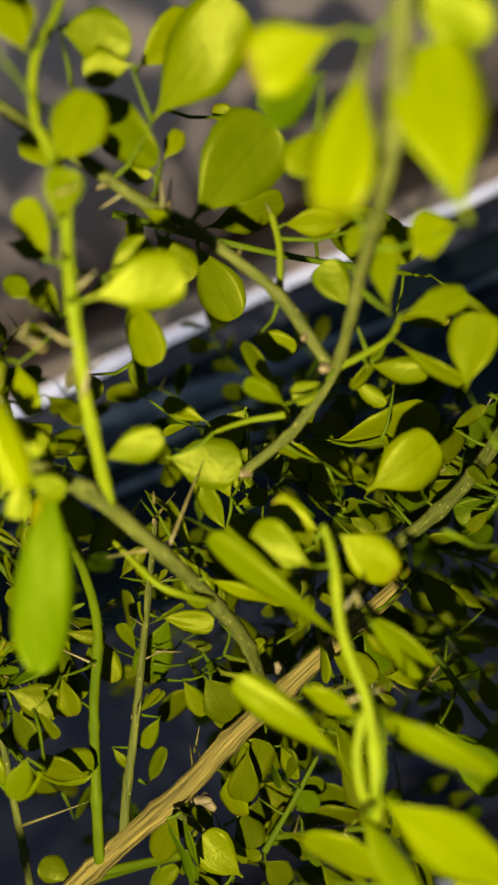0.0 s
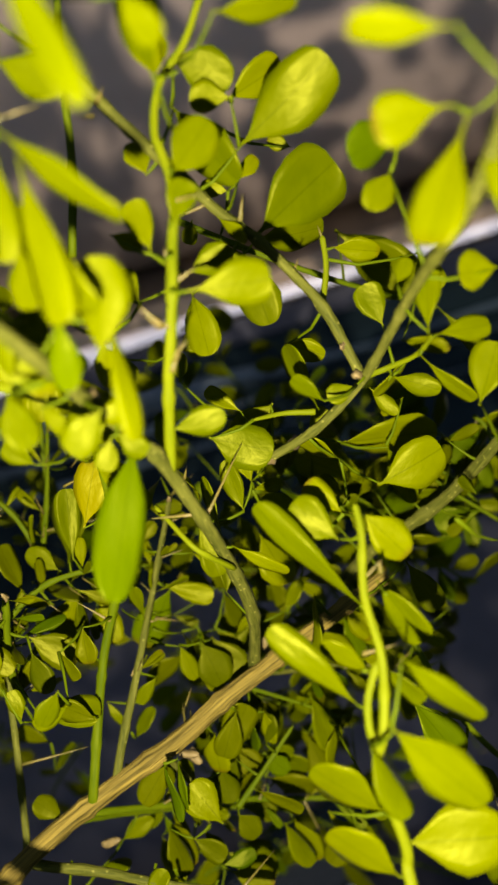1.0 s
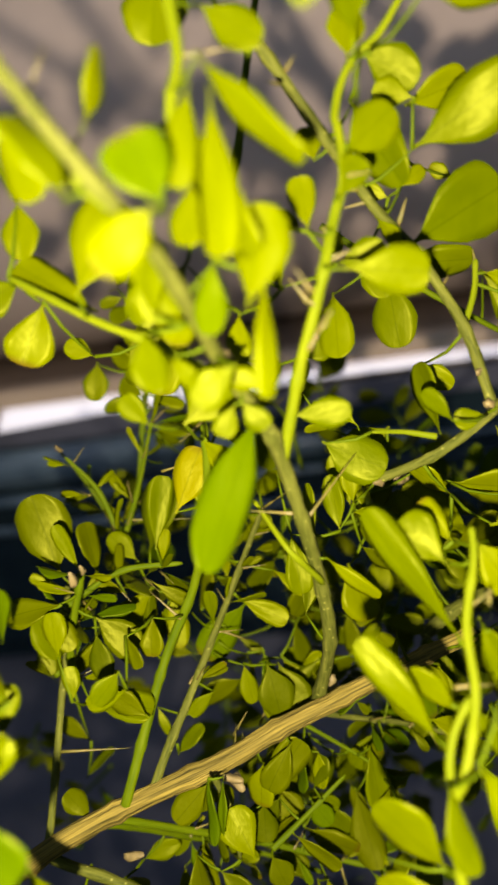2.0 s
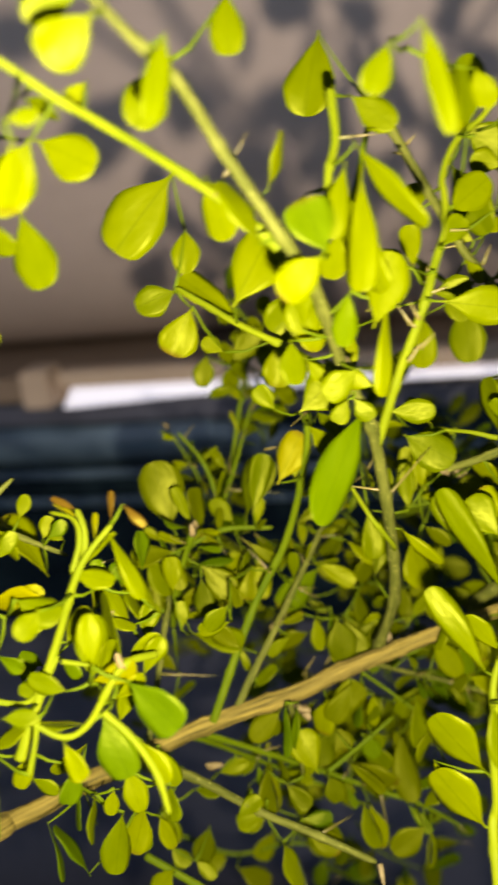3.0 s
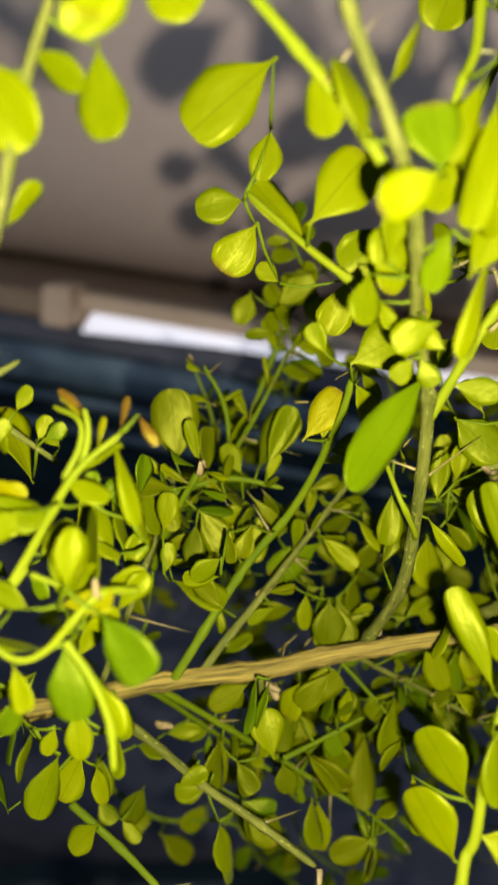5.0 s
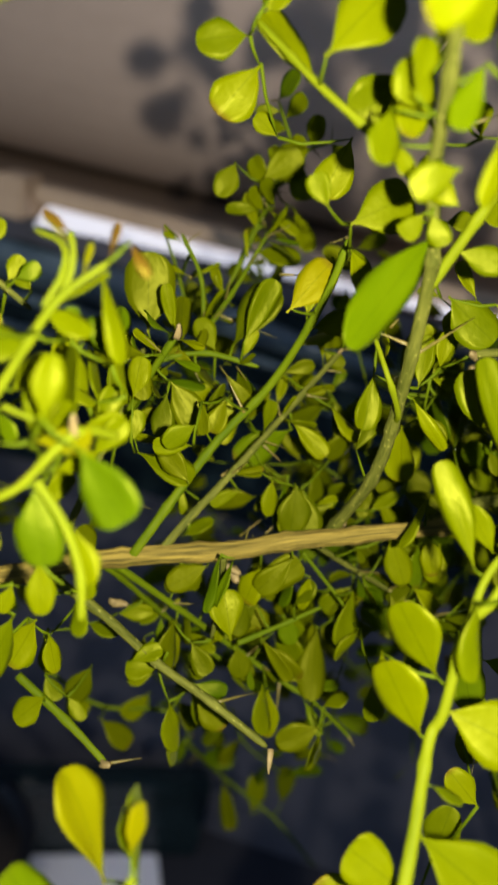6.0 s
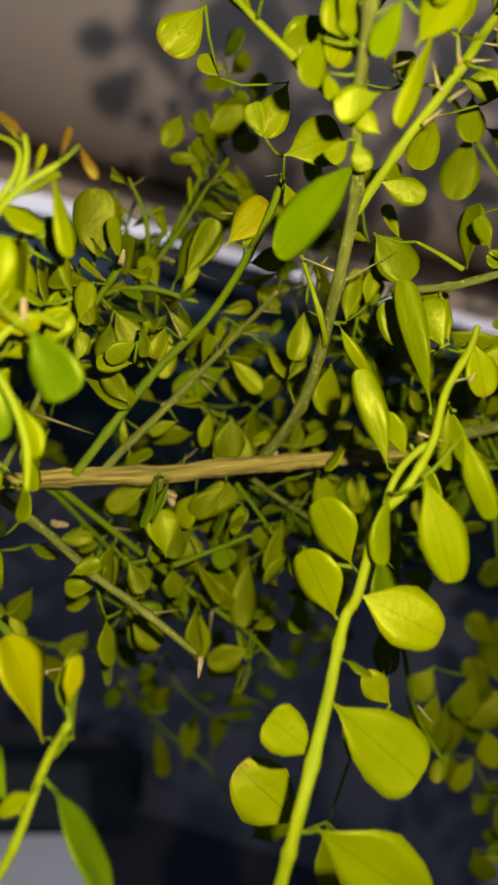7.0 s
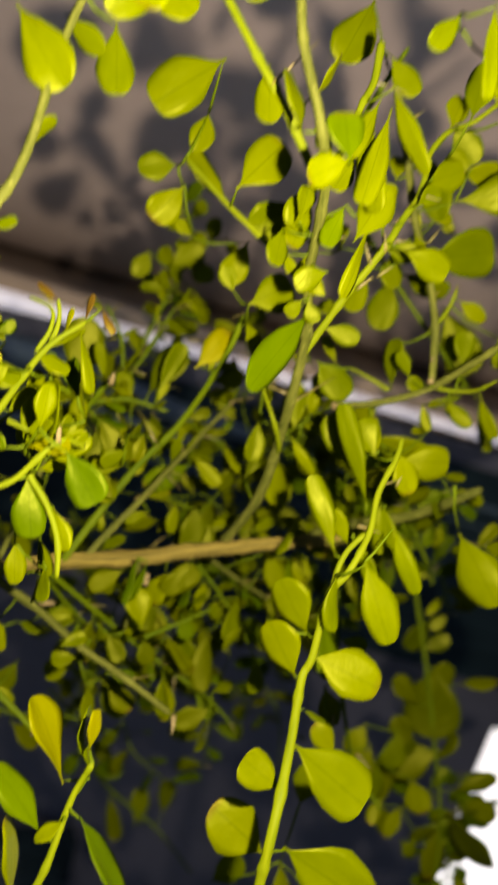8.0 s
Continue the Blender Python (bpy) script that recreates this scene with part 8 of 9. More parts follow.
petiole(b_far_spray, (0.1113, 0.3403, 0.9943), (0.0852, 0.3353, 0.9893))
leaf(b_far_spray, (0.0846, 0.3354, 0.9896), (0.0975, 0.3328, 0.9811), (-0.0229, -0.9681, 0.2494), 0.57, 0)
petiole(b_upright, (-0.0224, 0.2555, 1.3309), (-0.0378, 0.2738, 1.3174))
leaf(b_upright, (-0.0383, 0.2739, 1.3178), (-0.0256, 0.2712, 1.3094), (-0.1676, -0.9843, 0.0556), 0.57, 1)
petiole(b_limb, (-0.0311, 0.2544, 1.275), (-0.0332, 0.2625, 1.2533))
leaf(b_limb, (-0.0329, 0.2623, 1.2528), (-0.0404, 0.266, 1.265), (-0.0287, -0.9619, 0.2718), 0.52, 3)
petiole(b_limb, (-0.0329, 0.2623, 1.2528), (-0.0363, 0.2703, 1.2471))
leaf(b_limb, (-0.0366, 0.2702, 1.2471), (-0.0289, 0.2723, 1.2485), (0.1458, -0.8563, 0.4955), 0.68, 4)
petiole(b_limb, (-0.0366, 0.2702, 1.2471), (-0.0346, 0.2784, 1.2394))
leaf(b_limb, (-0.0348, 0.2785, 1.2397), (-0.0284, 0.2761, 1.2312), (0.344, -0.8071, 0.4799), 0.70, 4)
petiole(b_main, (-0.0419, 0.2598, 1.21), (-0.0182, 0.2532, 1.2244))
leaf(b_main, (-0.0185, 0.2535, 1.2252), (-0.0116, 0.2462, 1.2048), (-0.5946, -0.7996, 0.084), 0.52, 3)
petiole(b_bough, (-0.0389, 0.2472, 1.3668), (-0.0624, 0.2533, 1.3505))
leaf(b_bough, (-0.0623, 0.2536, 1.3513), (-0.0628, 0.2453, 1.3309), (-0.1802, -0.9092, 0.3754), 0.57, 4)
petiole(b_right_top, (-0.0093, 0.314, 1.3221), (-0.0049, 0.337, 1.3375))
leaf(b_right_top, (-0.0059, 0.3374, 1.3388), (0.0194, 0.3281, 1.3076), (-0.286, -0.9567, 0.0547), 0.57, 3)
petiole(b_limb, (0.0065, 0.1957, 1.3509), (0.0052, 0.2115, 1.3757))
leaf(b_limb, (0.0055, 0.2117, 1.3759), (-0.0033, 0.207, 1.3691), (0.152, -0.8976, 0.4138), 0.75, 1)
petiole(b_limb, (0.0055, 0.2117, 1.3759), (0.0113, 0.2167, 1.3851))
leaf(b_limb, (0.0119, 0.2169, 1.3852), (-0.0046, 0.2128, 1.3832), (0.2482, -0.9658, -0.0747), 0.75, 6, leaf_deep)
petiole(b_near_shoot, (-0.1798, 0.148, 1.1905), (-0.2009, 0.1615, 1.188))
leaf(b_near_shoot, (-0.2011, 0.1617, 1.1886), (-0.197, 0.1578, 1.1747), (0.7664, -0.5246, 0.3706), 0.52, 3)
petiole(b_near_shoot, (-0.2011, 0.1617, 1.1886), (-0.2075, 0.1418, 1.1892))
leaf(b_near_shoot, (-0.2078, 0.142, 1.19), (-0.2008, 0.1366, 1.1688), (0.9445, -0.0462, 0.3253), 0.52, 2, leaf_deep)
petiole(b_right_limb, (0.0008, 0.2817, 1.2292), (0.0138, 0.3088, 1.2312))
leaf(b_right_limb, (0.0141, 0.3087, 1.2308), (0.0068, 0.3116, 1.2412), (-0.071, -0.9712, 0.2273), 0.57, 4)
petiole(b_low_e, (-0.0642, 0.3049, 1.1739), (-0.0817, 0.3213, 1.1649))
leaf(b_low_e, (-0.0822, 0.3214, 1.1653), (-0.0674, 0.3183, 1.1553), (-0.0411, -0.9696, 0.2411), 0.57, 5)
petiole(b_far_spray, (0.0643, 0.3499, 1.0363), (0.07, 0.3641, 1.0148))
leaf(b_far_spray, (0.0693, 0.3642, 1.015), (0.0868, 0.3625, 1.0088), (0.1277, -0.8064, 0.5774), 0.68, 4, leaf_deep)
petiole(b_far_spray, (0.0693, 0.3642, 1.015), (0.0604, 0.3409, 1.0082))
leaf(b_far_spray, (0.0598, 0.341, 1.0088), (0.0757, 0.3362, 0.9929), (-0.0122, -0.9605, 0.2779), 0.68, 3)
petiole(b_far_spray, (0.0598, 0.341, 1.0088), (0.076, 0.3318, 1.0179))
leaf(b_far_spray, (0.0763, 0.3322, 1.0187), (0.0692, 0.3231, 0.9975), (-0.4583, -0.752, 0.4738), 0.68, 1)
petiole(b_far_spray, (0.0763, 0.3322, 1.0187), (0.085, 0.3099, 1.0159))
leaf(b_far_spray, (0.0852, 0.3102, 1.0165), (0.0796, 0.3042, 1.0026), (-0.2858, -0.8331, 0.4735), 0.68, 3)
petiole(b_arm_twig, (-0.1507, 0.2275, 1.3657), (-0.1428, 0.2401, 1.3441))
leaf(b_arm_twig, (-0.1425, 0.2401, 1.3439), (-0.1518, 0.2401, 1.3494), (0.1976, -0.9207, 0.3364), 0.68, 0)
petiole(b_arm_twig, (-0.1425, 0.2401, 1.3439), (-0.1181, 0.2442, 1.3485))
leaf(b_arm_twig, (-0.1179, 0.2445, 1.3493), (-0.1226, 0.2368, 1.3287), (0.1482, -0.9355, 0.3206), 0.59, 5)
petiole(b_near_shoot, (-0.1833, 0.1603, 1.2684), (-0.2023, 0.1521, 1.2501))
leaf(b_near_shoot, (-0.202, 0.1521, 1.2499), (-0.2109, 0.1521, 1.2555), (0.3703, -0.719, 0.5882), 0.57, 6, leaf_deep)
petiole(b_near_shoot, (-0.202, 0.1521, 1.2499), (-0.2151, 0.1568, 1.2399))
leaf(b_near_shoot, (-0.2152, 0.1567, 1.2395), (-0.2127, 0.1608, 1.2504), (0.4168, -0.8788, 0.2323), 0.68, 0, leaf_deep)
petiole(b_spine_top, (-0.063, 0.1547, 1.4418), (-0.067, 0.136, 1.4418))
leaf(b_spine_top, (-0.0668, 0.1362, 1.4422), (-0.0726, 0.131, 1.43), (0.3924, -0.899, 0.1946), 0.57, 5)
petiole(b_spine_top, (-0.0668, 0.1362, 1.4422), (-0.0588, 0.1224, 1.4439))
leaf(b_spine_top, (-0.059, 0.1226, 1.4449), (-0.0528, 0.1154, 1.4181), (0.2145, -0.9294, 0.3004), 0.24, 1)
petiole(b_spine_top, (-0.063, 0.1547, 1.4418), (-0.0448, 0.1599, 1.4345))
leaf(b_spine_top, (-0.045, 0.16, 1.435), (-0.0406, 0.1576, 1.4242), (-0.1577, -0.9742, 0.1612), 0.63, 4)
petiole(b_arm_twig, (-0.1463, 0.2141, 1.3967), (-0.1432, 0.1941, 1.4155))
leaf(b_arm_twig, (-0.1423, 0.1946, 1.4164), (-0.1635, 0.1826, 1.3929), (0.2351, -0.9349, 0.2659), 0.62, 2)
petiole(b_upright, (-0.0161, 0.2632, 1.346), (0.0156, 0.2697, 1.3362))
leaf(b_upright, (0.0155, 0.2699, 1.3368), (0.0182, 0.2644, 1.3224), (-0.0898, -0.9347, 0.344), 0.70, 3)
petiole(b_stem_d, (-0.1637, 0.3651, 1.2794), (-0.1551, 0.3829, 1.2588))
leaf(b_stem_d, (-0.1552, 0.3827, 1.2583), (-0.1516, 0.3877, 1.2711), (0.0693, -0.936, 0.3452), 0.68, 4)
petiole(b_bough, (-0.0742, 0.2364, 1.4303), (-0.0934, 0.2264, 1.457))
leaf(b_bough, (-0.0932, 0.2268, 1.4581), (-0.0998, 0.2164, 1.431), (-0.0125, -0.9329, 0.3598), 0.59, 5)
petiole(b_stem_b, (-0.1077, 0.324, 1.2254), (-0.0887, 0.3462, 1.2163))
leaf(b_stem_b, (-0.0889, 0.3464, 1.217), (-0.0855, 0.3399, 1.1999), (0.4385, -0.8063, 0.397), 0.68, 5)
petiole(b_stem_b, (-0.0889, 0.3464, 1.217), (-0.0841, 0.3495, 1.222))
leaf(b_stem_b, (-0.0836, 0.3497, 1.2222), (-0.0978, 0.3443, 1.216), (0.0743, -0.8274, 0.5566), 0.57, 5)
petiole(b_stem_b, (-0.0836, 0.3497, 1.2222), (-0.0616, 0.3465, 1.2315))
leaf(b_stem_b, (-0.0621, 0.3463, 1.2312), (-0.0484, 0.3514, 1.2397), (0.1408, -0.9325, 0.3325), 0.57, 5)
petiole(b_low_a, (-0.1845, 0.1729, 1.1713), (-0.2, 0.1513, 1.157))
leaf(b_low_a, (-0.1995, 0.1511, 1.1561), (-0.2119, 0.1555, 1.1766), (0.8309, -0.1514, 0.5354), 0.52, 2, leaf_deep)
petiole(b_low_b, (-0.07, 0.2703, 1.0933), (-0.0652, 0.3026, 1.1077))
leaf(b_low_b, (-0.0646, 0.3025, 1.1073), (-0.0795, 0.3057, 1.1174), (0.1876, -0.8243, 0.5342), 0.68, 3)
petiole(b_far_spray, (0.0763, 0.3322, 1.0187), (0.0726, 0.3217, 1.0466))
leaf(b_far_spray, (0.072, 0.3219, 1.0473), (0.0852, 0.3153, 1.0289), (-0.2157, -0.9572, 0.1932), 0.68, 6)
petiole(b_far_spray, (0.072, 0.3219, 1.0473), (0.0467, 0.3224, 1.0523))
leaf(b_far_spray, (0.0468, 0.3229, 1.0533), (0.0449, 0.3124, 1.0279), (-0.2056, -0.8997, 0.3851), 0.68, 5)
petiole(b_far_spray, (0.0468, 0.3229, 1.0533), (0.0556, 0.3309, 1.0718))
leaf(b_far_spray, (0.0556, 0.3313, 1.0727), (0.0563, 0.3219, 1.0495), (-0.4493, -0.8329, 0.323), 0.68, 5)
petiole(b_far_spray, (0.0556, 0.3313, 1.0727), (0.034, 0.3293, 1.0711))
leaf(b_far_spray, (0.0342, 0.3297, 1.0719), (0.0289, 0.3212, 1.0519), (-0.2279, -0.874, 0.4292), 0.68, 2)
petiole(b_arm, (-0.1242, 0.1344, 1.4436), (-0.1103, 0.1544, 1.4618))
leaf(b_arm, (-0.1103, 0.1546, 1.4624), (-0.1106, 0.149, 1.4454), (0.1678, -0.9386, 0.3014), 0.57, 2)
petiole(b_low_f, (-0.1034, 0.3016, 1.144), (-0.0909, 0.3237, 1.1242))
leaf(b_low_f, (-0.091, 0.324, 1.125), (-0.0892, 0.3168, 1.1061), (-0.0048, -0.934, 0.3573), 0.68, 2)
petiole(b_right_top, (-0.0368, 0.3116, 1.3923), (-0.0145, 0.3266, 1.3778))
leaf(b_right_top, (-0.0142, 0.3266, 1.3776), (-0.0224, 0.3274, 1.3834), (-0.0155, -0.9926, 0.1201), 0.63, 1)
petiole(b_front_left, (-0.186, 0.0975, 1.3409), (-0.2002, 0.1263, 1.3338))
leaf(b_front_left, (-0.2005, 0.1263, 1.3339), (-0.1935, 0.1269, 1.3315), (0.1924, -0.9319, 0.3074), 0.68, 5)
petiole(b_limb, (-0.0034, 0.185, 1.28), (0.0129, 0.208, 1.2523))
leaf(b_limb, (0.0118, 0.2083, 1.2533), (0.0382, 0.2005, 1.2275), (-0.2826, -0.9592, 0.0005), 0.57, 6)
petiole(b_low_d, (-0.1216, 0.3911, 0.9238), (-0.1425, 0.4211, 0.9345))
leaf(b_low_d, (-0.1433, 0.4213, 0.935), (-0.1227, 0.4176, 0.9225), (0.226, -0.7681, 0.5991), 0.68, 0)
petiole(b_stem_c, (-0.1867, 0.2541, 1.2085), (-0.1933, 0.2703, 1.1725))
leaf(b_stem_c, (-0.1927, 0.2702, 1.1721), (-0.2062, 0.273, 1.1812), (0.1031, -0.8962, 0.4315), 0.57, 2)
petiole(b_stem_c, (-0.1927, 0.2702, 1.1721), (-0.2034, 0.2796, 1.1463))
leaf(b_stem_c, (-0.2039, 0.2793, 1.1459), (-0.1907, 0.2854, 1.1567), (0.0769, -0.9059, 0.4164), 0.57, 5)
petiole(b_low_f, (-0.0662, 0.2522, 1.1557), (-0.0577, 0.2171, 1.1576))
leaf(b_low_f, (-0.0579, 0.2173, 1.1582), (-0.0525, 0.2116, 1.1422), (0.4951, -0.7529, 0.4336), 0.57, 2)
petiole(b_stem_b, (-0.0889, 0.3464, 1.217), (-0.1232, 0.3573, 1.2119))
leaf(b_stem_b, (-0.1236, 0.3574, 1.2124), (-0.1139, 0.3531, 1.2007), (-0.0408, -0.9472, 0.3181), 0.68, 4)
petiole(b_right_low, (-0.0204, 0.2218, 1.1511), (-0.0131, 0.185, 1.1413))
leaf(b_right_low, (-0.0126, 0.1849, 1.1409), (-0.0256, 0.1878, 1.15), (0.1408, -0.8682, 0.4759), 0.68, 1)
petiole(b_left_twig, (-0.2088, 0.1823, 1.2871), (-0.2226, 0.2071, 1.2602))
leaf(b_left_twig, (-0.2219, 0.2069, 1.2591), (-0.2393, 0.2125, 1.2861), (0.803, -0.2075, 0.5586), 0.52, 5)
petiole(b_limb, (-0.0784, 0.2835, 1.3243), (-0.1107, 0.3099, 1.3235))
leaf(b_limb, (-0.111, 0.3101, 1.324), (-0.1027, 0.3065, 1.3116), (0.1861, -0.9032, 0.3868), 0.57, 3)
petiole(b_shoot, (-0.0437, 0.0868, 1.1263), (-0.0387, 0.1356, 1.1174))
leaf(b_shoot, (-0.0376, 0.1355, 1.1169), (-0.064, 0.1389, 1.13), (0.176, -0.8066, 0.5643), 0.75, 1)
petiole(b_stem_b, (-0.0836, 0.3497, 1.2222), (-0.105, 0.3784, 1.2478))
leaf(b_stem_b, (-0.1043, 0.3786, 1.2481), (-0.1204, 0.3718, 1.2394), (0.1362, -0.8845, 0.4462), 0.68, 1)
petiole(b_stem_b, (-0.1043, 0.3786, 1.2481), (-0.1139, 0.3647, 1.2718))
leaf(b_stem_b, (-0.1141, 0.365, 1.2725), (-0.1084, 0.3584, 1.2544), (0.4145, -0.8063, 0.4219), 0.68, 4)
petiole(b_right_low, (-0.0126, 0.1849, 1.1409), (-0.0168, 0.1998, 1.0969))
leaf(b_right_low, (-0.0169, 0.1996, 1.096), (-0.0151, 0.2065, 1.1176), (-0.1794, -0.9321, 0.3146), 0.63, 1)
petiole(b_right_low, (-0.0169, 0.1996, 1.096), (-0.0146, 0.2069, 1.0533))
leaf(b_right_low, (-0.0151, 0.2073, 1.0545), (-0.0018, 0.1982, 1.0254), (0.5297, -0.7093, 0.4651), 0.52, 6)
petiole(b_right_low, (-0.0151, 0.2073, 1.0545), (-0.0052, 0.2062, 1.0503))
leaf(b_right_low, (-0.0059, 0.2061, 1.0503), (0.0125, 0.2067, 1.0509), (0.0075, -0.858, 0.5136), 0.70, 6)
petiole(b_right_low, (-0.0059, 0.2061, 1.0503), (0.0277, 0.2009, 1.032))
leaf(b_right_low, (0.0281, 0.2008, 1.0317), (0.0174, 0.2035, 1.0407), (0.246, -0.8095, 0.5331), 0.68, 4)
petiole(b_right_low, (-0.0151, 0.2073, 1.0545), (-0.0437, 0.2173, 1.0218))
leaf(b_right_low, (-0.0443, 0.2171, 1.0212), (-0.0309, 0.2224, 1.0368), (-0.1561, -0.8884, 0.4318), 0.70, 4)
thorn(b_bough, (-0.0469, 0.2454, 1.3787), (-0.0586, 0.2438, 1.3775), 0.0007)
thorn(b_bough, (-0.0399, 0.247, 1.3682), (-0.0354, 0.2567, 1.3763), 0.0007)
thorn(b_shoot_left, (-0.0816, 0.2104, 1.3616), (-0.0741, 0.2094, 1.3662), 0.0007)
thorn(b_shoot_left, (-0.0644, 0.1945, 1.3575), (-0.071, 0.1976, 1.3656), 0.0007)
thorn(b_shoot_left, (-0.0679, 0.1958, 1.3487), (-0.0609, 0.1971, 1.3519), 0.0007)
thorn(b_arm, (-0.0793, 0.2134, 1.2873), (-0.0611, 0.2333, 1.3017), 0.0007)
thorn(b_arm, (-0.0795, 0.2111, 1.292), (-0.1003, 0.2165, 1.2935), 0.0007)
thorn(b_bough, (-0.0281, 0.2484, 1.3481), (-0.025, 0.2506, 1.3518), 0.0007)
thorn(b_upright, (-0.0149, 0.2661, 1.3524), (-0.0152, 0.268, 1.357), 0.0007)
thorn(b_shoot, (-0.0351, 0.176, 1.2739), (-0.0266, 0.1792, 1.2778), 0.0007)
thorn(b_shoot, (-0.0404, 0.1645, 1.2581), (-0.0296, 0.1656, 1.2574), 0.0007)
thorn(b_low_e, (-0.0348, 0.2811, 1.1541), (-0.0222, 0.2898, 1.1562), 0.0007)
thorn(b_main, (-0.1217, 0.2366, 1.1867), (-0.1228, 0.2512, 1.1903), 0.0007)
thorn(b_main, (-0.1188, 0.2377, 1.1875), (-0.1205, 0.2503, 1.1871), 0.0007)
thorn(b_low_e, (-0.0196, 0.2991, 1.1249), (-0.0162, 0.2899, 1.1118), 0.0007)
thorn(b_low_f, (-0.1193, 0.2765, 1.1702), (-0.1117, 0.2792, 1.1836), 0.0007)
cut_end(b_limb, (-0.0548, 0.2545, 1.2836), (-0.0571, 0.2501, 1.2849), 0.0022)
cut_end(b_stem_b, (-0.0489, 0.3075, 1.2627), (-0.045, 0.3043, 1.2638), 0.0030)
cut_end(b_bough, (-0.0167, 0.2403, 1.3106), (-0.0182, 0.2362, 1.3121), 0.0022)
cut_end(b_bough, (-0.0182, 0.2455, 1.3209), (-0.02, 0.2409, 1.3214), 0.0018)
cut_end(b_low_e, (-0.0194, 0.2986, 1.1236), (-0.0164, 0.2952, 1.1245), 0.0016)
cut_end(b_main, (-0.1274, 0.2382, 1.175), (-0.1203, 0.2353, 1.1751), 0.0022)
thorn(b_shoot_left, (-0.0628, 0.1706, 1.3646), (-0.0659, 0.1688, 1.3714), 0.0007)
thorn(b_shoot_left, (-0.0629, 0.1719, 1.355), (-0.0583, 0.1703, 1.3602), 0.0007)
thorn(b_shoot_left, (-0.0648, 0.2151, 1.4173), (-0.0617, 0.2123, 1.4201), 0.0007)
thorn(b_shoot_left, (-0.0669, 0.2136, 1.4143), (-0.0699, 0.2092, 1.4152), 0.0007)
thorn(b_spine_top, (-0.0856, 0.1753, 1.421), (-0.0721, 0.1775, 1.4209), 0.0007)
thorn(b_shoot_left, (-0.0535, 0.1976, 1.3887), (-0.0453, 0.1939, 1.3887), 0.0007)
thorn(b_stem_a, (-0.1346, 0.2471, 1.2398), (-0.145, 0.2494, 1.2515), 0.0007)
thorn(b_stem_a, (-0.11, 0.2391, 1.3175), (-0.1149, 0.2212, 1.3163), 0.0007)
thorn(b_stem_d, (-0.1704, 0.3301, 1.2563), (-0.1606, 0.3223, 1.2604), 0.0007)
thorn(b_arm_spray, (-0.1197, 0.152, 1.4082), (-0.108, 0.1517, 1.4251), 0.0007)
thorn(b_stem_a, (-0.1348, 0.2632, 1.2932), (-0.1249, 0.2617, 1.2955), 0.0007)
thorn(b_left_twig, (-0.1732, 0.1674, 1.2856), (-0.1868, 0.1603, 1.2852), 0.0007)
cut_end(b_arm, (-0.0885, 0.1809, 1.35), (-0.087, 0.177, 1.3503), 0.0028)
cut_end(b_limb, (-0.048, 0.3029, 1.2646), (-0.05, 0.2989, 1.2666), 0.0028)
cut_end(b_near_b, (-0.1557, 0.1134, 1.2744), (-0.156, 0.1113, 1.281), 0.0012)
cut_end(b_needle, (-0.2022, 0.3369, 1.2838), (-0.2031, 0.3337, 1.2875), 0.0012)
cut_end(b_stem_c, (-0.1603, 0.2189, 1.2718), (-0.1596, 0.2167, 1.2776), 0.0016)
thorn(b_low_c, (-0.1499, 0.1841, 1.1063), (-0.1371, 0.1875, 1.1112), 0.0007)
thorn(b_shoot, (-0.0451, 0.1402, 1.2037), (-0.0434, 0.1414, 1.2096), 0.0007)
thorn(b_right_low, (-0.0121, 0.2173, 1.1395), (-0.0118, 0.2101, 1.1332), 0.0007)
thorn(b_right_low, (0.004, 0.2124, 1.1251), (0.0135, 0.2072, 1.1213), 0.0007)
thorn(b_left_fork, (-0.1624, 0.2948, 1.2626), (-0.1348, 0.3025, 1.2566), 0.0007)
thorn(b_stem_b, (-0.1056, 0.2971, 1.2604), (-0.0908, 0.2908, 1.2703), 0.0007)
thorn(b_left_thick, (-0.1902, 0.2346, 1.1941), (-0.1621, 0.2377, 1.1915), 0.0007)
thorn(b_low_a, (-0.1145, 0.1999, 1.138), (-0.1015, 0.2176, 1.1341), 0.0007)
thorn(b_low_b, (-0.0554, 0.2732, 1.0817), (-0.0505, 0.2716, 1.0773), 0.0007)
thorn(b_stem_b, (-0.1264, 0.2577, 1.1796), (-0.1192, 0.2586, 1.19), 0.0007)
thorn(b_stem_b, (-0.1395, 0.2557, 1.2059), (-0.1374, 0.2588, 1.2087), 0.0007)
thorn(b_stem_b, (-0.1279, 0.2796, 1.2146), (-0.1186, 0.2821, 1.2079), 0.0007)
thorn(b_stem_a, (-0.0881, 0.254, 1.2859), (-0.0852, 0.2524, 1.2915), 0.0007)
thorn(b_low_b, (-0.1493, 0.2432, 1.1458), (-0.1358, 0.2519, 1.1442), 0.0007)
thorn(b_low_b, (-0.0939, 0.2668, 1.1062), (-0.0896, 0.2598, 1.0787), 0.0007)
thorn(b_low_b, (-0.1328, 0.2535, 1.1319), (-0.1202, 0.2603, 1.1352), 0.0007)
cut_end(b_low_a, (-0.0897, 0.1927, 1.1302), (-0.0877, 0.186, 1.1246), 0.0013)
cut_end(b_low_c, (-0.1511, 0.184, 1.1065), (-0.1475, 0.181, 1.1088), 0.0020)
cut_end(b_stem_c, (-0.1644, 0.2385, 1.2671), (-0.1636, 0.2358, 1.2708), 0.0018)
cut_end(b_needle, (-0.1754, 0.3633, 1.2459), (-0.1711, 0.3598, 1.2472), 0.0014)
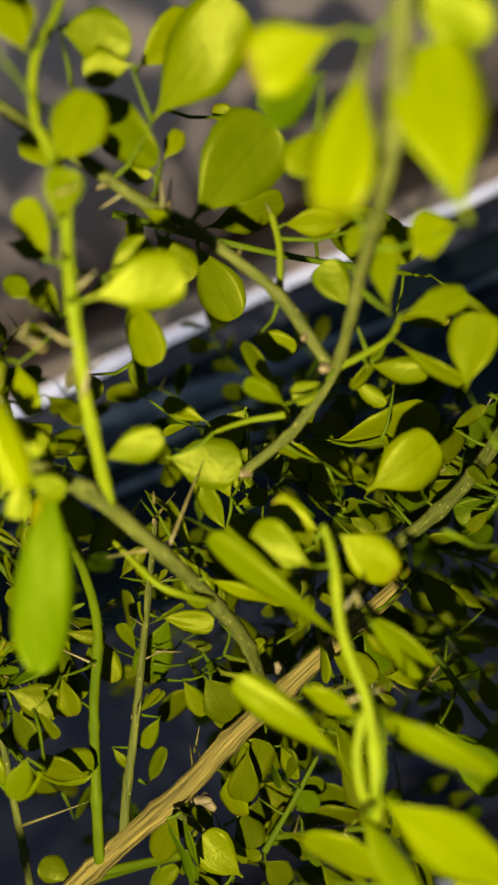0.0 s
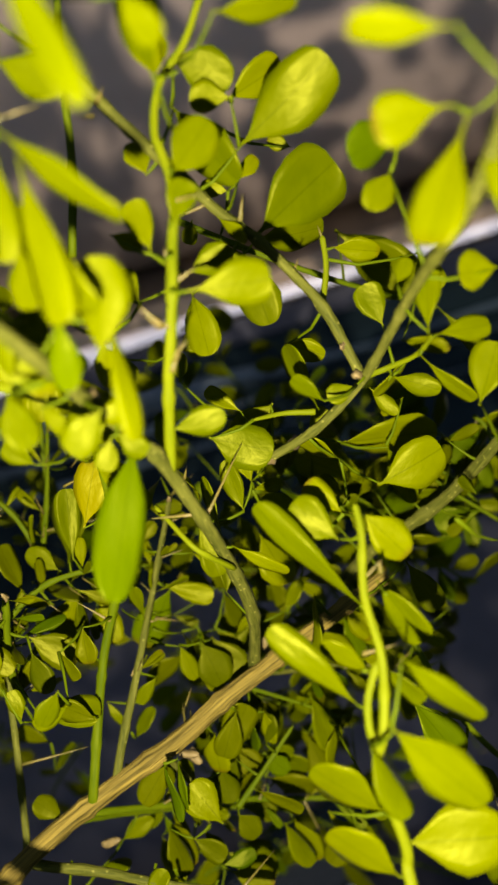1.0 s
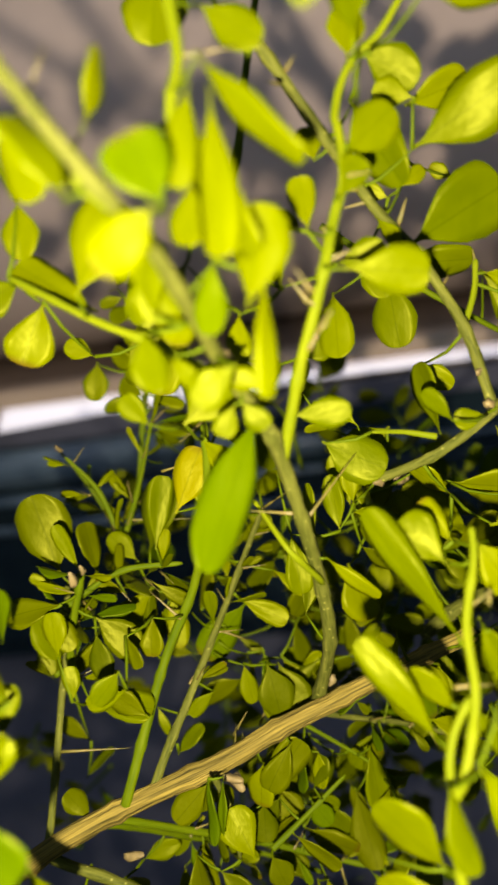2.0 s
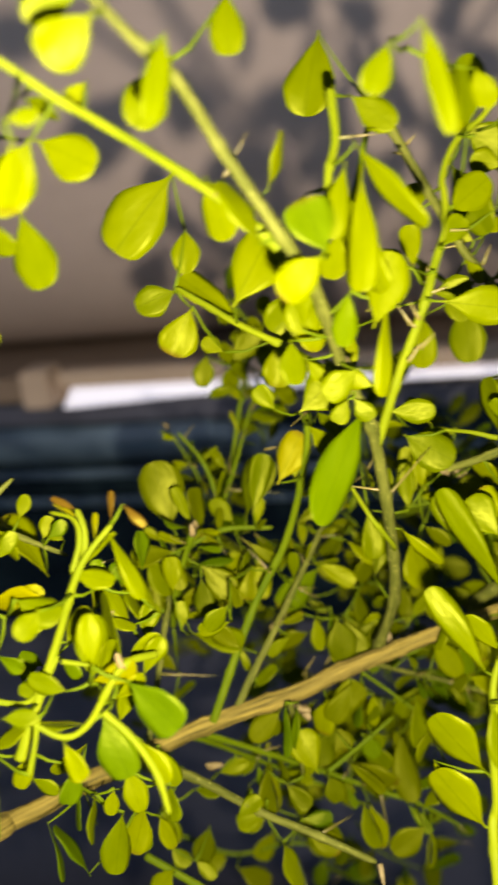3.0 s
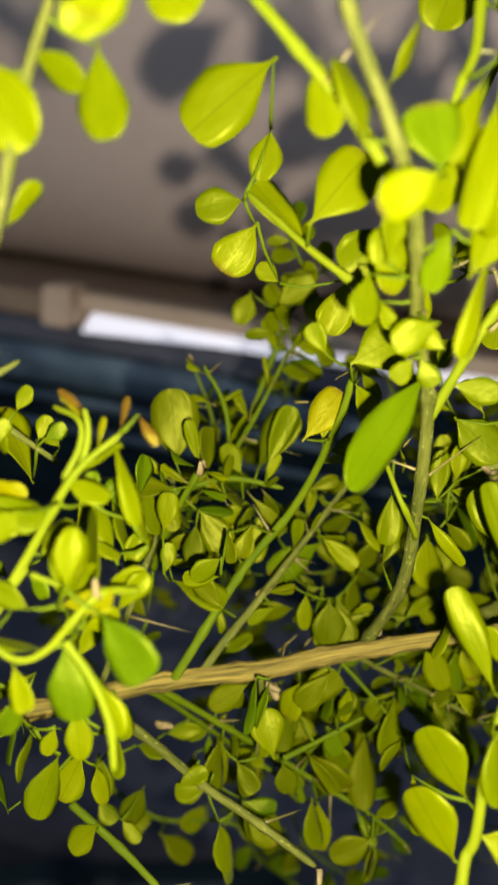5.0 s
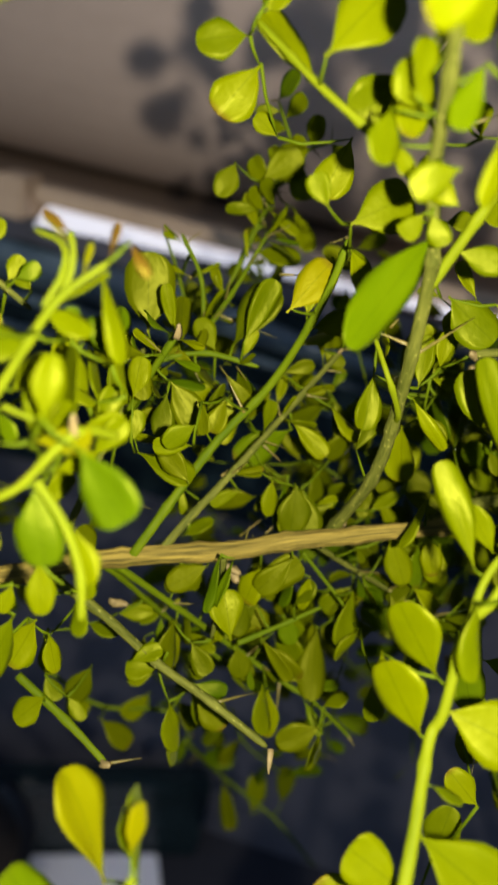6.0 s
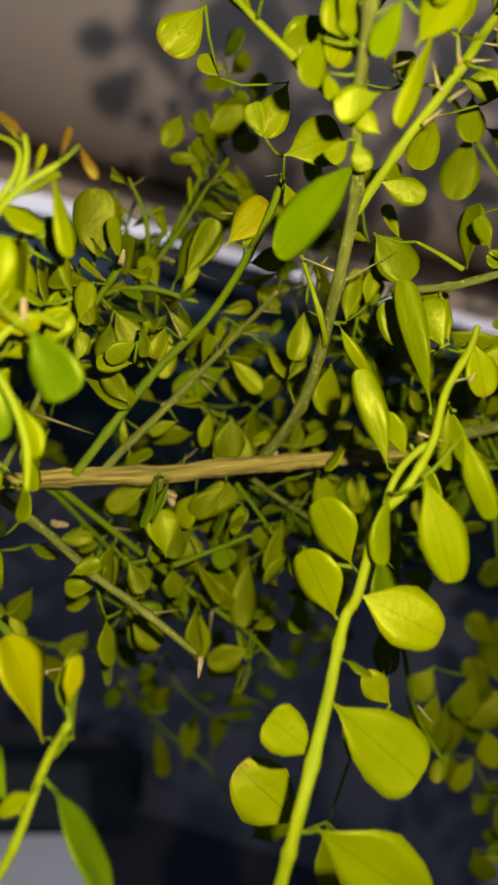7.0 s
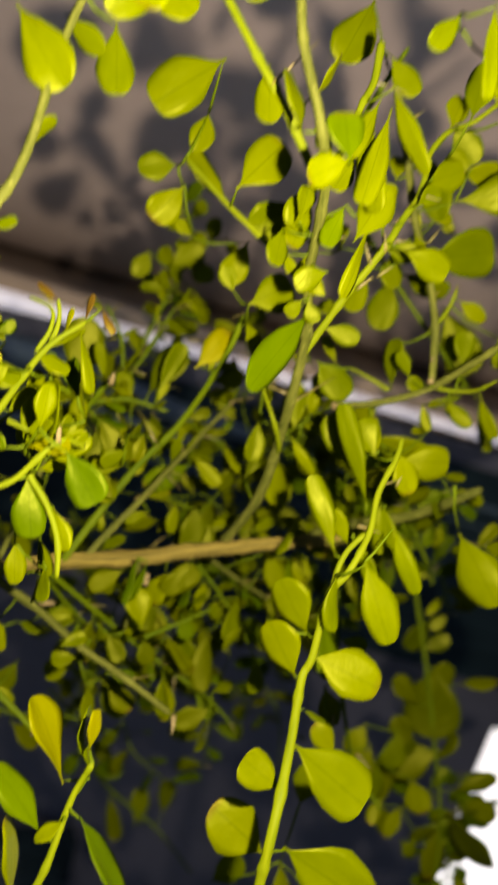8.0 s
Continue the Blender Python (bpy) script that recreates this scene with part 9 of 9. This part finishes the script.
cut_end(b_stem_b, (-0.1064, 0.2963, 1.2589), (-0.1053, 0.2934, 1.262), 0.0014)
cut_end(b_low_g, (-0.1701, 0.2286, 1.1483), (-0.1626, 0.2261, 1.151), 0.0024)
cut_end(b_main, (-0.1253, 0.2398, 1.1739), (-0.1205, 0.2345, 1.1712), 0.0027)
cut_end(b_main, (-0.1638, 0.2257, 1.1774), (-0.1606, 0.2234, 1.1813), 0.0026)
cut_end(b_low_e, (-0.0861, 0.2757, 1.1868), (-0.0848, 0.2743, 1.1932), 0.0030)
cut_end(b_near_shoot, (-0.1735, 0.1514, 1.2711), (-0.1709, 0.1488, 1.2745), 0.0013)
thorn(b_shoot_left, (-0.0597, 0.1993, 1.3681), (-0.0525, 0.1988, 1.3701), 0.0009)
thorn(b_shoot_left, (-0.0658, 0.1945, 1.3585), (-0.0701, 0.1949, 1.3656), 0.0009)
thorn(b_shoot_left, (-0.0674, 0.1893, 1.3469), (-0.0621, 0.1907, 1.3538), 0.0009)
thorn(b_shoot_left, (-0.0596, 0.2012, 1.3725), (-0.0595, 0.2011, 1.3773), 0.0009)
thorn(b_bough, (-0.05, 0.2424, 1.3828), (-0.0547, 0.2399, 1.3835), 0.0009)
thorn(b_bough, (-0.039, 0.2387, 1.3714), (-0.0358, 0.2399, 1.3786), 0.0009)
thorn(b_shoot, (-0.0288, 0.1745, 1.2761), (-0.0282, 0.1743, 1.2805), 0.0009)
b_near_tip = stem([(-0.1698, 0.1299, 1.3025), (-0.169, 0.1322, 1.3093), (-0.1696, 0.1337, 1.3141), (-0.1715, 0.135, 1.3184)], 0.0011, 0.0007, lime_stem)
leaf(b_near_tip, (-0.1711, 0.1348, 1.3178), (-0.180, 0.1360, 1.3222), (0.3, -0.9, 0.3), 0.26, 2, leaf_red)
leaf(b_near_tip, (-0.1709, 0.1342, 1.3158), (-0.179, 0.1354, 1.3202), (0.3, -0.9, 0.3), 0.30, 3, leaf_yellow)
leaf(b_near_shoot, (-0.1602, 0.1338, 1.3139), (-0.1604, 0.1370, 1.3235), (0.3, -0.9, 0.3), 0.26, 2, leaf_red)
petiole(b_near_shoot, (-0.1601, 0.1337, 1.3138), (-0.156, 0.1356, 1.3195))
leaf(b_near_shoot, (-0.156, 0.1356, 1.3195), (-0.1490, 0.1335, 1.3126), (0.3, -0.9, 0.3), 0.34, 2, leaf_red)
leaf(b_near_shoot, (-0.1695, 0.1296, 1.3015), (-0.1594, 0.133, 1.3115), (0.3, -0.9, 0.3), 0.20, 3)
leaf(b_near_shoot, (-0.1618, 0.1332, 1.3121), (-0.1495, 0.1269, 1.2917), (0.3, -0.9, 0.3), 0.30, 2)
leaf(b_near_shoot, (-0.1657, 0.1315, 1.3071), (-0.1661, 0.1347, 1.3172), (0.3, -0.9, 0.3), 0.24, 2, leaf_yellow)
leaf(b_spine_top, (-0.0817, 0.1619, 1.4143), (-0.086, 0.1521, 1.3935), (0.2, -0.95, 0.2), 0.34, 2)
leaf(b_spine_top, (-0.0774, 0.1601, 1.4126), (-0.0786, 0.1445, 1.3788), (-0.2, -0.95, 0.2), 0.28, 8)
# ---- end of plant data ----


def sprig(branch, foot, tip, count, size, rnd, deep=0.15):
    """A thin twig of small leaves that stand by turns on either side."""
    a, b = Vector(foot), Vector(tip)
    bow = Vector((rnd.uniform(-1, 1), rnd.uniform(-1, 1), rnd.uniform(0, 1))) * 0.12 * (b - a).length
    line = spline([a, a.lerp(b, 0.5) + bow, b], 5)
    v, f = tube(line, 0.0011, 0.0006, 6, 0.08)
    mesh_object("twig", v, f, green, branch)
    along = (b - a).normalized()
    for i in range(count):
        q = line[min(len(line) - 1, 1 + int((i + 1) * (len(line) - 2) / count))]
        side = along.cross(Vector((rnd.uniform(-0.5, 0.5), -1, rnd.uniform(-0.5, 0.5)))).normalized() * (1 if i % 2 else -1)
        way = (side + along * rnd.uniform(0.2, 0.9)).normalized()
        facing = Vector((rnd.uniform(-0.5, 0.5), -1, rnd.uniform(-0.3, 0.7)))
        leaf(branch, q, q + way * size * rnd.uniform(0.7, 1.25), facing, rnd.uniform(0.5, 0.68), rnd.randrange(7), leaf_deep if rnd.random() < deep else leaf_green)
        if rnd.random() < 0.3:
            thorn(branch, q, q + (side * -1 + along * 0.4).normalized() * rnd.uniform(0.006, 0.012), 0.0005)


# small twigs in the shade of the shrub's middle, then a thicker layer hanging below the main branch
# half the leaves of the hanging layer are darker, imitating shade low down
rnd = random.Random(11)
for k in range(34):
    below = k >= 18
    x, y, z = (rnd.uniform(-0.19, -0.04), rnd.uniform(0.36, 0.46), rnd.uniform(0.98, 1.09)) if below else (rnd.uniform(-0.30, -0.03), rnd.uniform(0.40, 0.53), rnd.uniform(1.03, 1.24))
    foot = Vector((x, y, z))
    way = Vector((rnd.uniform(-0.05, 0.05), rnd.uniform(-0.02, 0.03), rnd.uniform(0.03, 0.08) * (1 if z > 1.12 else -1)))
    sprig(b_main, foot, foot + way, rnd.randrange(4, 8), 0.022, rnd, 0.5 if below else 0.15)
# twigs behind on the right, their dimness put into a larger dark-leaf share
for k in range(14):
    foot = Vector((rnd.uniform(-0.05, 0.06), rnd.uniform(0.34, 0.45), rnd.uniform(1.10, 1.23)))
    way = Vector((rnd.uniform(-0.05, 0.05), rnd.uniform(-0.02, 0.03), rnd.uniform(-0.06, 0.06)))
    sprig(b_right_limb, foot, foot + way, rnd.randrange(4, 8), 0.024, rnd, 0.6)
for k in range(22):
    foot = Vector((rnd.uniform(-0.09, 0.06), rnd.uniform(0.30, 0.40), rnd.uniform(1.15, 1.245)))
    way = Vector((rnd.uniform(-0.04, 0.04), rnd.uniform(-0.02, 0.02), rnd.uniform(-0.03, 0.04)))
    sprig(b_right_limb, foot, foot + way, rnd.randrange(4, 7), 0.020, rnd, 0.3)

# mostly dark leaves, standing in for foliage seen against the bright opening
for k in range(8):
    foot = Vector((0.108 + rnd.uniform(-0.02, 0.03), rnd.uniform(0.335, 0.37), rnd.uniform(0.945, 1.04)))
    way = Vector((rnd.uniform(-0.02, 0.03), rnd.uniform(-0.01, 0.02), rnd.uniform(-0.04, 0.01)))
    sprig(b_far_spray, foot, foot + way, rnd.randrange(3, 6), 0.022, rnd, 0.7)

for k in range(7):
    foot = Vector((-0.1635, 0.3443, 1.2877)).lerp(Vector((-0.1537, 0.3594, 1.3388)), (k + 0.3) / 7)
    way = Vector((rnd.uniform(-0.016, 0.022), rnd.uniform(-0.01, 0.01), rnd.uniform(0.004, 0.018)))
    sprig(b_stem_d, foot, foot + way, rnd.randrange(2, 5), 0.016, rnd, 0.1)


def tuft(branch, q, along, count, size, rnd):
    """Narrow leaves and a thorn that spring from one node of a branch."""
    for i in range(count):
        turn = Matrix.Rotation(rnd.uniform(0, 6.283), 3, along)
        way = (along * rnd.uniform(0.2, 1.1) + turn @ along.orthogonal().normalized()).normalized()
        foot = q + way * 0.0012
        facing = Vector((rnd.uniform(-0.8, 0.8), -1, rnd.uniform(-0.4, 0.8)))
        leaf(branch, foot, foot + way * size * rnd.uniform(0.6, 1.3), facing, rnd.uniform(0.24, 0.42), rnd.choice((2, 3, 5, 7, 8)), leaf_deep if rnd.random() < 0.12 else leaf_green)
    way = (along * 0.5 + Matrix.Rotation(rnd.uniform(0, 6.283), 3, along) @ along.orthogonal().normalized()).normalized()
    thorn(branch, q, q + way * rnd.uniform(0.008, 0.016), 0.0005)


# leaf tufts along the thorny stems of the middle: from point to point of each stem
rnd = random.Random(5)
for branch, a, b, nodes, size in (
    (b_stem_c, (-0.1867, 0.2541, 1.2085), (-0.1649, 0.2410, 1.2679), 6, 0.017),
    (b_left_thick, (-0.1889, 0.2440, 1.2077), (-0.1859, 0.2707, 1.2472), 4, 0.017),
    (b_link, (-0.1824, 0.2589, 1.2436), (-0.1357, 0.2678, 1.2530), 4, 0.016),
    (b_left_fork, (-0.1650, 0.2869, 1.2548), (-0.1522, 0.3268, 1.2978), 4, 0.015),
    (b_left_fork2, (-0.1650, 0.2869, 1.2548), (-0.1855, 0.2993, 1.2923), 3, 0.015),
    (b_stem_b, (-0.1375, 0.2505, 1.2060), (-0.1056, 0.2971, 1.2604), 5, 0.014),
    (b_needle, (-0.1802, 0.3305, 1.2386), (-0.1926, 0.3387, 1.2624), 3, 0.016),
    (b_low_b, (-0.1258, 0.2579, 1.1259), (-0.0745, 0.2694, 1.0969), 5, 0.016),
    (b_low_e, (-0.0778, 0.2792, 1.1684), (-0.0304, 0.2799, 1.1533), 4, 0.016),
    (b_low_g, (-0.1576, 0.2539, 1.1348), (-0.1200, 0.2783, 1.0965), 4, 0.015),
):
    a, b = Vector(a), Vector(b)
    for i in range(nodes):
        tuft(branch, a.lerp(b, (i + rnd.uniform(0.2, 0.8)) / nodes), (b - a).normalized(), rnd.randrange(2, 5), size, rnd)
